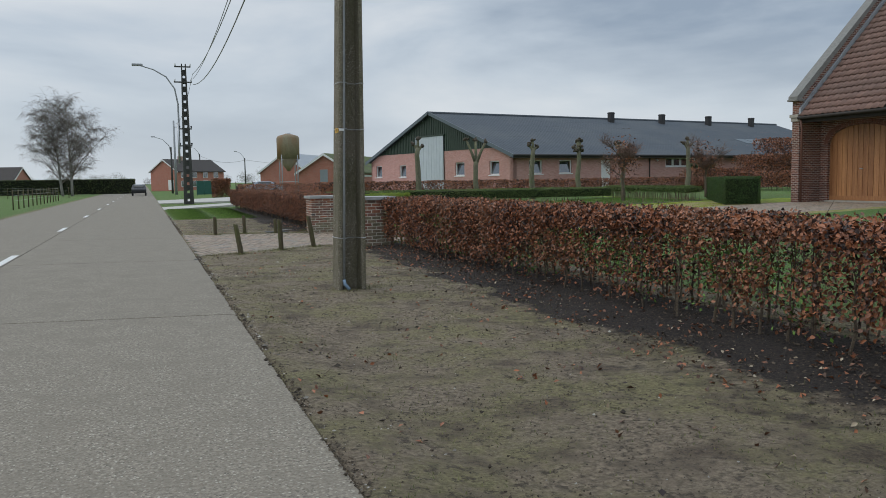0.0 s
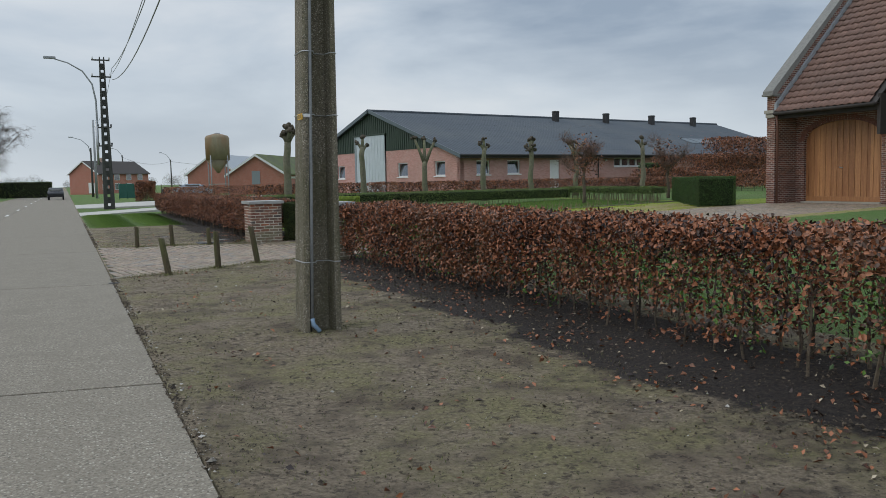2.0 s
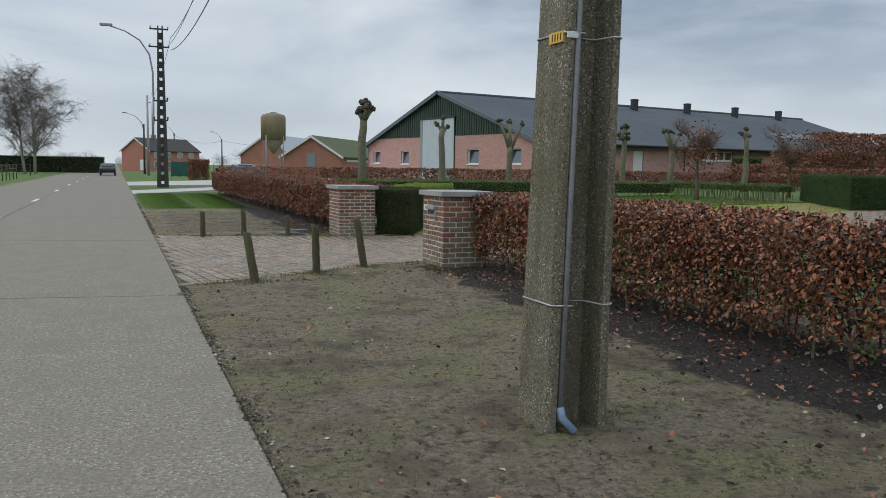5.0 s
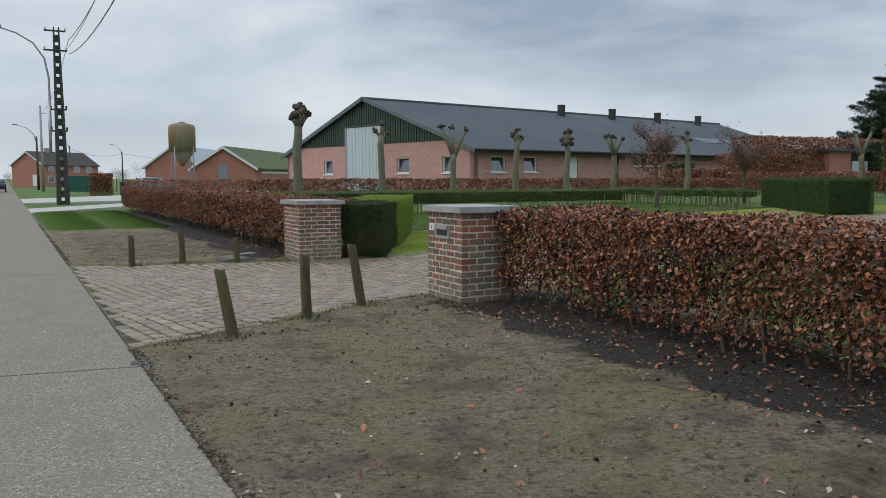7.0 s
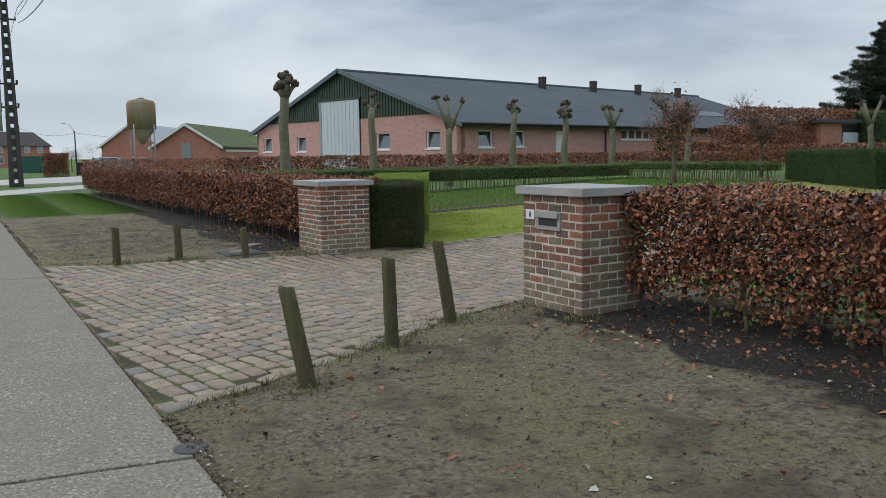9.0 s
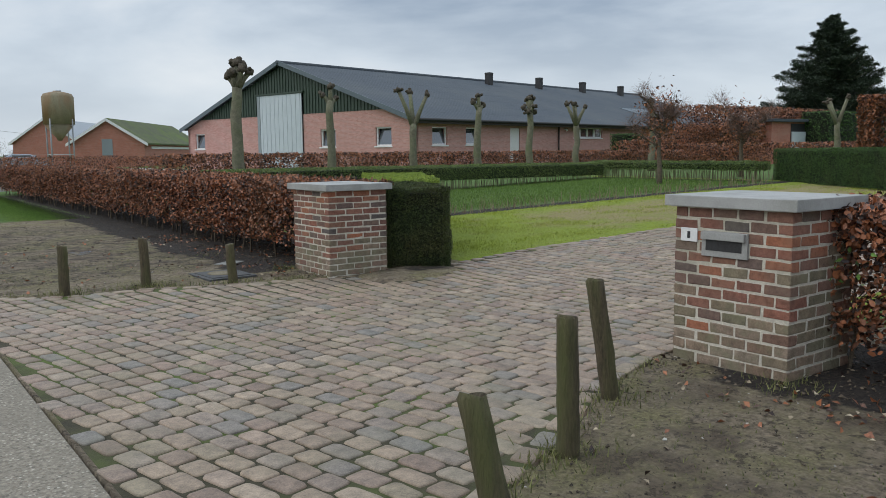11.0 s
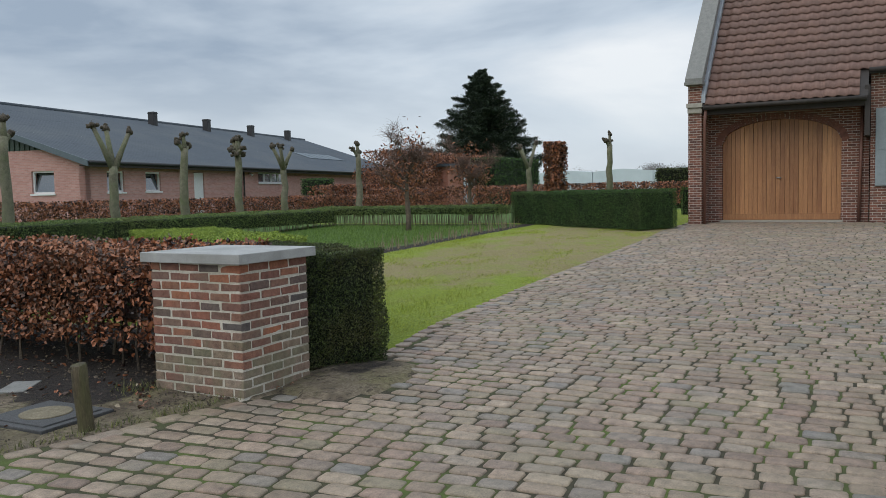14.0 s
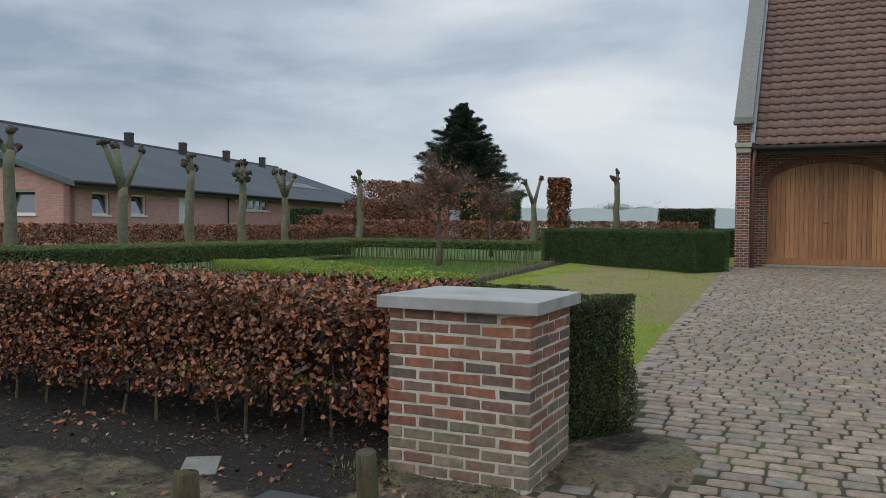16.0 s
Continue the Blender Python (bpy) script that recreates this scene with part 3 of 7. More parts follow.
def build_ground():
    xs = np.concatenate([-np.geomspace(2500, 8, 24), np.arange(-6.6, 0.8, 1.0), [0.86, 0.90, 0.93], np.arange(1.05, 9, 0.12), np.arange(9, 25, 0.3), np.geomspace(25, 2500, 26)])
    ys = np.concatenate([-np.geomspace(600, 4, 12), np.arange(-3.5, 2, 0.5), np.arange(2, 29, 0.12), np.arange(29, 46, 0.35), np.geomspace(46, 3000, 40)])
    gx, gy = np.meshgrid(xs, ys)
    z = rise(gx, gy)
    wob = np.array([noise.fractal(Vector((x * 0.9, y * 0.9, 0)), 0.8, 2.1, 4) if 0.9 < x < 30 and -4 < y < 50 else 0.0 for x, y in zip(gx.ravel(), gy.ravel())]).reshape(gx.shape)
    fine = np.array([noise.fractal(Vector((x * 5, y * 5, 3)), 0.8, 2.1, 3) if 0.9 < x < 9 and 1 < y < 30 else 0.0 for x, y in zip(gx.ravel(), gy.ravel())]).reshape(gx.shape)
    road = (gx < 0.91) & (gx > -6.2)
    near, far = drive_edges(gx)
    drive = (gx > 0.93) & (gx < 24.5) & (gy > near + 0.02) & (gy < far - 0.02)
    z = z + np.where(gx > 0.93, 0.016 * wob + 0.007 * fine, 0)
    z = np.where(road, -0.10, z)
    drive &= np.hypot((gx - 5.42) / 0.66, (gy - 23.36) / 0.45) > 1
    z = np.where(drive, rise(gx, gy) - 0.045, z)
    z = z + 0.016 * (1 - smoothstep(0.8, 1.15, np.hypot((gx - 5.42) / 0.66, (gy - 23.36) / 0.45)))
    z = np.where(gx < -6.2, np.minimum(0.0, -0.12 * smoothstep(6.2, 9, -gx)), z)
    # zones: trodden mud, dark soil, lawn
    mud = smoothstep(0.85, 0.95, gx) * (1 - smoothstep(-0.8, 0.8, gy - 35.6 + 0.9 * wob)) * (1 - smoothstep(6.4, 6.8, gx))
    mud = np.maximum(mud, smoothstep(-6.9, -6.2, gx) * (1 - smoothstep(0.9, 1, gx)))
    soil_r = smoothstep(-0.15, 0.65, gx + 0.35 * wob - np.interp(gy, [-5, 5, 6.6, 8.3, 9.5, 13, 14.5, 15.4, 17, 18.4, 19.0], [4.45, 4.32, 4.18, 4.1, 4.08, 4.0, 4.12, 4.08, 4.05, 4.25, 4.8])) * (1 - smoothstep(5.6, 6.3, gx)) * (1 - smoothstep(18.9, 19.1, gy))
    soil_l = smoothstep(3.75, 4.2, gx + 0.25 * wob) * (1 - smoothstep(6.2, 6.5, gx)) * smoothstep(24.4, 24.8, gy) * (1 - smoothstep(49.0, 50.5, gy))
    bed = smoothstep(28.55, 28.8, gy) * (1 - smoothstep(29.2, 29.5, gy)) * smoothstep(7.5, 8.0, gx) * (1 - smoothstep(22.8, 23.2, gx)) * 0.8
    yewbed = (1 - smoothstep(0.3, 0.7, np.hypot(gx - 5.85, (gy - 23.55) * 1.4))) * 0.55
    soil = np.maximum(np.maximum(soil_r, soil_l), np.maximum(bed, yewbed))
    # ground trampled dark towards the hedge and wet beyond the drive
    tramp = 0.43 * smoothstep(1.9, 4.1, gx + 0.5 * wob) * (1 - smoothstep(15, 19, gy)) * (1 - smoothstep(6.2, 6.5, gx))
    wet = 0.46 * smoothstep(24.8, 25.6, gy) * (1 - smoothstep(33.0, 35.5, gy)) * smoothstep(1.0, 1.5, gx) * (1 - smoothstep(6.2, 6.5, gx))
    soil = np.maximum(soil, np.maximum(tramp, wet))
    soil = np.where(drive, 0.72, soil)
    lawn = smoothstep(6.2, 6.6, gx) * smoothstep(0, 1, gy + 4) * (1 - smoothstep(60, 62, gy)) * (1 - smoothstep(60, 70, gx))
    lawn *= smoothstep(18.0, 19.5, gy)
    lawn *= 1 - smoothstep(22.5, 24, gx) * smoothstep(26.5, 28.5, gy)
    lawn *= 1 - smoothstep(29.0, 29.4, gy) * (1 - smoothstep(22.5, 23, gx))
    worn = 0.66 * smoothstep(8.5, 12, gx) * (1 - smoothstep(21.5, 23, gx)) * np.maximum(smoothstep(0.0, 1.6, gy - far + 0.6 * wob), 0.9 * smoothstep(9.5, 13, gx)) * (1 - smoothstep(27.2, 28.8, gy + 0.5 * wob))
    verts = np.stack([gx, gy, z], -1).reshape(-1, 3)
    ny, nx = gx.shape
    a = (np.arange(ny - 1)[:, None] * nx + np.arange(nx - 1)[None]).reshape(-1, 1)
    quads = np.concatenate([a, a + 1, a + nx + 1, a + nx], 1)
    me = bpy.data.meshes.new("ground")
    me.from_pydata(verts.tolist(), [], quads.tolist())
    col = me.color_attributes.new("zone", "FLOAT_COLOR", "POINT")
    rgba = np.stack([mud, soil, lawn, worn], -1).reshape(-1)
    col.data.foreach_set("color", rgba.astype(np.float32))
    me.polygons.foreach_set("use_smooth", [True] * len(me.polygons))
    me.materials.append(ground_material())
    return tagged(new("ground", me), "trodden muddy verge, dark hedge soil, lawn and green fields", "ground", kind="structure")


build_ground()

road = thing("road", "pale grey concrete slab road with dashed white centre line", "road", kind="structure")
block("joint_bed", (-6.0, -30, -0.09), (0.88, 320, -0.012), JOINT, road, "dark joint filler between slabs", 0)
slab_meshes = {}
for k in range(-5, 44):
    y0, y1 = 2.4 + 7.1 * k, 2.4 + 7.1 * (k + 1)
    for x0, x1 in ((-6.05, -2.585), (-2.565, 0.915)):
        key = x0
        if key not in slab_meshes:
            bm = bmesh.new()
            add_box(bm, (x0, 0.013, -0.09), (x1, 7.08, 0.0), 0.008)
            for v in bm.verts:
                v.co.y -= 0.17 * (v.co.x - 0.915)
            first = part("slab", bm, ROAD, road)
            first.location = (0, y0, 0)
            slab_meshes[key] = first.data
        else:
            ob = new("slab", slab_meshes[key])
            ob.parent = road
            ob.location = (0, y0, 0.0)
dash = None
for k in range(-2, 22):
    y0 = 17.2 + 11.9 * k
    if dash is None:
        dash = block("centre_dash", (-2.76, 0, -0.002), (-2.62, 2.4, 0.004), PAINT, road, "worn white paint dash", 0)
        dash.location = (0, y0, 0)
    else:
        ob = new("centre_dash", dash.data)
        ob.parent, ob.location = road, (0, y0, 0)

cover = thing("road_drain_cover", "small round iron cover at the slab corner", "drain cover", (0.93, 16.72, 0))
tube("lid", [(0, 0, -0.03), (0, 0, 0.006), (0, 0, 0.009)], [0.085, 0.085, 0.075], IRON, cover, sides=20)


# ---- brick gate pillars ----
def brick_mesh(length, width, height, seed, material=BRICK):
    rng = random.Random(seed)
    bm = bmesh.new()
    add_box(bm, (-length / 2, -width / 2, -height / 2), (length / 2, width / 2, height / 2))
    bmesh.ops.bevel(bm, geom=list(bm.edges), offset=0.004, segments=1, affect="EDGES")
    for v in bm.verts:
        v.co += Vector((rng.uniform(-1, 1), rng.uniform(-0.5, 0.5), rng.uniform(-1, 1))) * 0.0045
    me = bpy.data.meshes.new("brick")
    bm.to_mesh(me)
    bm.free()
    me.materials.append(material)
    return me


STRETCHERS = [brick_mesh(0.195, 0.092, 0.052, s) for s in range(12)]
STAINED = [brick_mesh(0.195, 0.092, 0.052, 40 + s, BRICKMOSS) for s in range(4)]


def gate_pillar(x0, x1, y0, y1, top, label, seed, mossy=None):
    rng = random.Random(seed)
    cx, cy = (x0 + x1) / 2, (y0 + y1) / 2
    w, d = x1 - x0, y1 - y0
    p = thing("gate_pillar", label, "pillar", (cx, cy, 0), group="brick gate pillars")
    body_top = top - 0.075
    block("mortar_core", (-w / 2 + 0.004, -d / 2 + 0.004, -0.05), (w / 2 - 0.004, d / 2 - 0.004, body_top), MORTAR, p, "pale weathered lime mortar")
    courses = 14
    step = body_top / courses
    for c in range(courses):
        z = (c + 0.5) * step
        for face in range(4):
            run = w if face % 2 == 0 else d
            depth = d if face % 2 == 0 else w
            # each face owns one corner, the other one in the next course
            odd = c % 2
            lo, hi = (-run / 2 + 0.1, run / 2) if odd else (-run / 2, run / 2 - 0.1)
            n = max(1, round((hi - lo + 0.01) / 0.206))
            unit = (hi - lo) / n
            pos = []
            for k in range(n):
                nudge = 0.0078 if odd and k == n - 1 else (-0.0078 if not odd and k == 0 else 0.0)
                pos.append(lo + (k + 0.5) * unit + nudge)
            for u in pos:
                stained = rng.random() < (0.98, 0.92, 0.85, 0.65, 0.4, 0.2)[c] if c < 6 else rng.random() < 0.04
                if face == mossy and c < 11:
                    stained = stained or rng.random() < 0.8
                me = rng.choice(STAINED if stained else STRETCHERS)
                ob = new("brick", me)
                ob.parent = p
                off = depth / 2 - 0.046 - rng.uniform(0, 0.002)
                a = face * math.pi / 2
                lx, ly = u, -off
                ob.location = (lx * math.cos(a) - ly * math.sin(a), lx * math.sin(a) + ly * math.cos(a), z + rng.uniform(-0.003, 0.003))
                ob.rotation_euler = (0, 0, a + rng.uniform(-0.006, 0.006))
                ob.scale = ((unit - 0.013) / 0.195, 1, (step - 0.0145) / 0.052)
    block("capstone", (-w / 2 - 0.055, -d / 2 - 0.055, body_top), (w / 2 + 0.055, d / 2 + 0.055, top), CAPSTONE, p, "grey bluestone slab", 0.006)
    return p


pillar_far = gate_pillar(4.555, 5.335, 23.735, 24.635, 1.07, "brown brick gate pillar with grey bluestone cap beside yew", 5)
pillar_near = gate_pillar(4.655, 5.38, 18.125, 18.975, 1.13, "brown brick gate pillar with letter slot and bluestone cap", 9, mossy=0)
slot = block("letter_slot", (-0.378, -0.135, 0.735), (-0.350, 0.204, 0.90), CAPSTONE, pillar_near, "grey stone letter slot plate", 0.004)
block("slot_opening", (-0.381, -0.095, 0.775), (-0.377, 0.17, 0.85), BLACK, slot, "dark slot", 0)
block("slot_hood", (-0.405, -0.125, 0.847), (-0.376, 0.195, 0.897), CAPSTONE, slot, "", 0.004)
plate = block("number_plate", (-0.372, 0.245, 0.82), (-0.358, 0.375, 0.91), WHITE, pillar_near, "white plate with a dark bar", 0.003)
block("bar", (-0.374, 0.299, 0.842), (-0.3715, 0.321, 0.888), BLACK, plate, "", 0)


# ---- verge: concrete pole, timber posts, covers ----
def concrete_pole():
    p = thing("utility_pole", "thick square weathered concrete utility pole on muddy verge", "utility pole")
    p.matrix_basis = pose(2.655, 11.21, -0.03, 0, 1.15, 0)

    def size(z):
        return 0.202 - 0.0105 * max(z, 0), 0.190 - 0.008 * max(z, 0)

    bm = bmesh.new()
    ring = []
    for z in (-0.4, 0, 1.5, 3, 4.5, 6, 7.5, 9.0):
        h, k = size(z)
        c = 0.022
        pts = [(-h + c, -k), (-h * 0.70, -k), (-h * 0.58, -k * 0.12), (h * 0.52, -k * 0.12), (h * 0.66, -k), (h - c, -k), (h, -k + c), (h, k - c), (h - c, k), (h * 0.6, k), (h * 0.5, k * 0.3), (-h * 0.5, k * 0.3), (-h * 0.6, k), (-h + c, k), (-h, k - c), (-h, -k + c)]
        ring.append([bm.verts.new((x, y, z)) for x, y in pts])
    for a, b in zip(ring, ring[1:]):
        for k in range(16):
            bm.faces.new((a[k], a[(k + 1) % 16], b[(k + 1) % 16], b[k]))
    bm.faces.new(ring[-1])
    part("shaft", bm, POLE, p, "speckled exposed-aggregate concrete")
    # conduit that climbs the shaft in the corner of the groove
    tube("conduit", [(-0.118 + 0.0065 * z, -0.186 + 0.008 * z, z) for z in (0.08, 1.5, 3, 4.5, 6, 8.5)], 0.0165, CONDUIT, p, "grey plastic conduit")
    tube("cable", [(-0.126 + 0.0068 * z, -0.158 + 0.007 * z, z) for z in (0.02, 1.5, 3, 4.5, 6, 8.5)], 0.008, BLACK, p, "thin black cable")
    tube("pipe_end", [(-0.118, -0.186, 0.16), (-0.11, -0.20, 0.10), (-0.055, -0.25, 0.03)], 0.024, BLUEPIPE, p, "blue plastic pipe stub at the foot")
    for z in (0.74, 2.24, 2.87, 4.2):
        h, k = size(z)
        h, k, c = h + 0.004, k + 0.004, 0.022
        pts = [(-h + c, -k), (-h * 0.60, -k), (-h * 0.40, -k * 1.06), (-h * 0.1, -k * 0.14), (h * 0.5, -k * 0.14), (h * 0.66, -k), (h - c, -k), (h, -k + c), (h, k - c), (h - c, k), (-h + c, k), (-h, k - c), (-h, -k + c)]
        tube("strap", [(x, y, z) for x, y in pts + pts[:1]], 0.006, STEEL, p, "steel strap", 5)
    tag = block("yellow_tag", (-0.192, -0.150, 2.19), (-0.178, 0.0, 2.25), YELLOW, p, "yellow tag with white edge", 0.002)
    block("tag_label", (-0.178, -0.182, 2.21), (-0.11, -0.174, 2.24), WHITE, tag, "", 0.002)
    for k in range(4):
        block("bar", (-0.1935, -0.135 + 0.03 * k, 2.2), (-0.1921, -0.125 + 0.03 * k, 2.24), BLACK, tag, "", 0)
    return p


concrete_pole()


def timber_post(place, height, lean_x, lean_y, turn, radius=0.052):
    ob = thing("timber_post", "short weathered timber post at the edge of the setts", "post", place, turn, group="timber posts along the drive")
    rng = random.Random(int(place[1] * 100))
    pts, rad = [], []
    for k in range(9):
        z = -0.15 + (height + 0.15) * k / 8
        pts.append((lean_x * z / height + rng.uniform(-0.003, 0.003), lean_y * z / height, z))
        rad.append(radius * (1.06 - 0.1 * k / 8) * rng.uniform(0.97, 1.03))
    pts.append((lean_x * 1.005, lean_y * 1.005, height + 0.006))
    rad.append(radius * 0.84)
    v, f = tube_geometry(pts, rad, 12)
    v = [Vector(q) + Vector((rng.uniform(-1, 1), rng.uniform(-1, 1), 0)) * 0.003 for q in v]
    flat("stake", v, f, TIMBER, ob, "", True)
    return ob


for x, y, h, lx, ly in ((1.83, 17.43, 0.615, -0.08, 0.11), (2.77, 18.10, 0.665, -0.015, 0.0), (3.59, 18.58, 0.70, -0.10, 0.04),
                        (1.86, 24.47, 0.50, 0.0, 0.0), (2.70, 24.50, 0.52, -0.02, 0.0), (3.56, 24.18, 0.42, -0.02, 0.02)):
    timber_post((x, y, 0), h, lx, ly, 0)

SILT = surface("dried_silt", (0.10, 0.085, 0.055), (0.27, 0.23, 0.155), 14, 0.95, 0.5)
pit = thing("manhole_cover", "square dark cast iron manhole cover sunk in mud", "manhole cover", (3.63, 24.68, 0.0), 2)
block("frame", (-0.29, -0.33, -0.05), (0.29, 0.33, 0.022), IRON, pit, "", 0.008)
block("lid", (-0.235, -0.275, 0.0), (0.235, 0.275, 0.032), IRON, pit, "", 0.006)
tube("lid_disc", [(0, 0, 0.03), (0, 0, 0.038), (0, 0, 0.039)], [0.17, 0.17, 0.16], SILT, pit, "mud-stained round centre", 24)
slabling = thing("concrete_paver", "single pale concrete paver lying in the soil", "paver", (4.12, 25.7, 0.0), 35)
block("slab_piece", (-0.19, -0.11, -0.03), (0.19, 0.11, 0.012), COPING, slabling, "", 0.008)


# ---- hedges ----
# dark brown that paints the deep shade within the beech hedge
BROWN_SHADE = surface("painted_brown_shade", (0.006, 0.004, 0.003), (0.05, 0.028, 0.018), 30, 0.95, 0.8, 120)


def lump(points, amount, scale, seed):
    return np.array([noise.noise_vector(Vector(p) * scale + Vector((seed, 0, 0))) for p in points]) * amount


def beech_hedge(x0, x1, y0, y1, top, count, leaf, label, seed, stems=0.24, foot=0.18, green=0.0, axis="y", detail=True, thin=0.0, shade_core=None):
    rng = np.random.default_rng(seed)
    cx, cy = (x0 + x1) / 2, (y0 + y1) / 2
    z0 = float(rise(cx, cy))
    h = thing("beech_hedge", label, "hedge", (cx, cy, z0))
    w, d, hgt = x1 - x0, y1 - y0, top - z0

    def fill(n):
        p = rng.uniform(0, 1, (n, 3))
        # most leaves sit in the outer skin and towards the top
        side = rng.integers(0, 10, n)
        p[:, 0] = np.where(side < 4, rng.beta(1, 5, n), np.where(side < 6, 1 - rng.beta(1, 5, n), p[:, 0]))
        p[:, 2] = np.where(side == 6, 1 - rng.beta(1, 6, n), np.where(side == 7, 1 - rng.beta(1, 8, n), p[:, 2] ** 0.8))
        if axis == "x":
            p[:, [0, 1]] = p[:, [1, 0]]
        ends = rng.random(n) < 0.03
        if axis == "y":
            p[:, 1] = np.where(ends, rng.choice([0.0, 1.0], n), p[:, 1])
        q = np.stack([(p[:, 0] - 0.5) * w, (p[:, 1] - 0.5) * d, foot + p[:, 2] * (hgt - foot)], 1)
        q += rng.normal(0, 0.018, (n, 3))
        return q

    n = int(count * 1.7)
    q = fill(n)
    q = q + lump(q + np.array([cx, cy, 0]), 0.05, 1.6, seed)
    dens = np.array([noise.noise(Vector(p) * 3.2 + Vector((0, seed, 0))) for p in q + np.array([cx, cy, 0])])
    keep = rng.random(n) < np.clip(0.62 + 0.9 * dens - 0.2 * (q[:, 2] < 0.3) - thin * (q[:, 2] < hgt * 0.8) * np.clip((14 - q[:, 1] - cy) / 6, 0, 1), 0.03, 1)
    q = q[keep][:count]
    nor = rng.normal(0, 1, q.shape) + np.array([-0.8 if axis == "y" else 0, 0 if axis == "y" else -0.8, 0.6])
    leaf_mesh("foliage", q, nor, leaf, leaf * 0.62, BEECH, h, "russet dry winter leaves", rng, oval=detail)
    if green:
        q = fill(int(count * green))
        q = q[(q[:, 2] < hgt * 0.75) & (np.array([noise.noise(Vector(p) * 1.1 + Vector((7, seed, 0))) for p in q]) > 0.05)]
        leaf_mesh("green_growth", q, rng.normal(0, 1, q.shape), leaf, leaf * 0.6, EVERGREEN_LEAF, h, "green shoots among the dry leaves", rng)
    if shade_core:
        # plain box whose dark colour stands in for shade behind the leaves
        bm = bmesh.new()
        add_box(bm, (-w / 2 + 0.26, -d / 2 + 0.12, shade_core), (w / 2 - 0.26, d / 2 - 0.12, hgt - 0.17), 0.06)
        part("shade_core", bm, BROWN_SHADE, h, "dark brown box painting the deep shade inside the hedge")
    run = d if axis == "y" else w
    heap, twigs = Heap(), Heap()
    k = 0
    pos = -run / 2 + 0.1
    r = random.Random(seed)
    while pos < run / 2 - 0.05:
        for row in ((-0.30, 0.05, 0.3) if detail else (0.0,)):
            off = (w if axis == "y" else d) * row + r.uniform(-0.08, 0.08)
            u = pos + r.uniform(-0.08, 0.08)
            base = (off, u) if axis == "y" else (u, off)
            pts, rad = [], []
            hh = hgt * r.uniform(0.75, 0.93)
            for s in range(5):
                pts.append((base[0] + r.uniform(-0.025, 0.025), base[1] + r.uniform(-0.03, 0.03), -0.03 + hh * s / 4))
                rad.append(r.uniform(0.011, 0.019) * (1 - 0.17 * s))
            heap.add(tube_geometry(pts, rad, 5, False))
            if detail:
                for s in range(9):
                    a = Vector((base[0], base[1], r.uniform(0.15, hh)))
                    way = Vector((r.uniform(-1, 1), r.uniform(-1, 1), r.uniform(0.2, 1.2))).normalized() * r.uniform(0.15, 0.38)
                    twigs.add(tube_geometry([a, a + way * 0.5 + Vector((0, 0, 0.01)), a + way], [0.005, 0.004, 0.0015], 3, False))
        pos += stems
    tagged(heap.make("stem_mass", TWIG, h, "pale grey bare stems at the foot"), kind="stuff")
    if twigs.verts:
        tagged(twigs.make("twig_mass", TWIG, h), kind="stuff")
    return h


beech_hedge(5.10, 6.35, -3.0, 18.15, 1.10, 130000, 0.049, "long clipped russet beech hedge with thin bare foot", 3, stems=0.36, foot=0.10, green=0.16, thin=0.42)
beech_hedge(4.72, 6.05, 24.72, 50.2, 1.07, 140000, 0.05, "clipped russet beech hedge running on from gate pillar", 4, stems=0.4, foot=0.2, green=0.01, shade_core=0.42)


PALESTEM = surface("pale_bare_stems", (0.12, 0.09, 0.055), (0.34, 0.27, 0.18), 15, 0.9, 0.3, island=0.4)


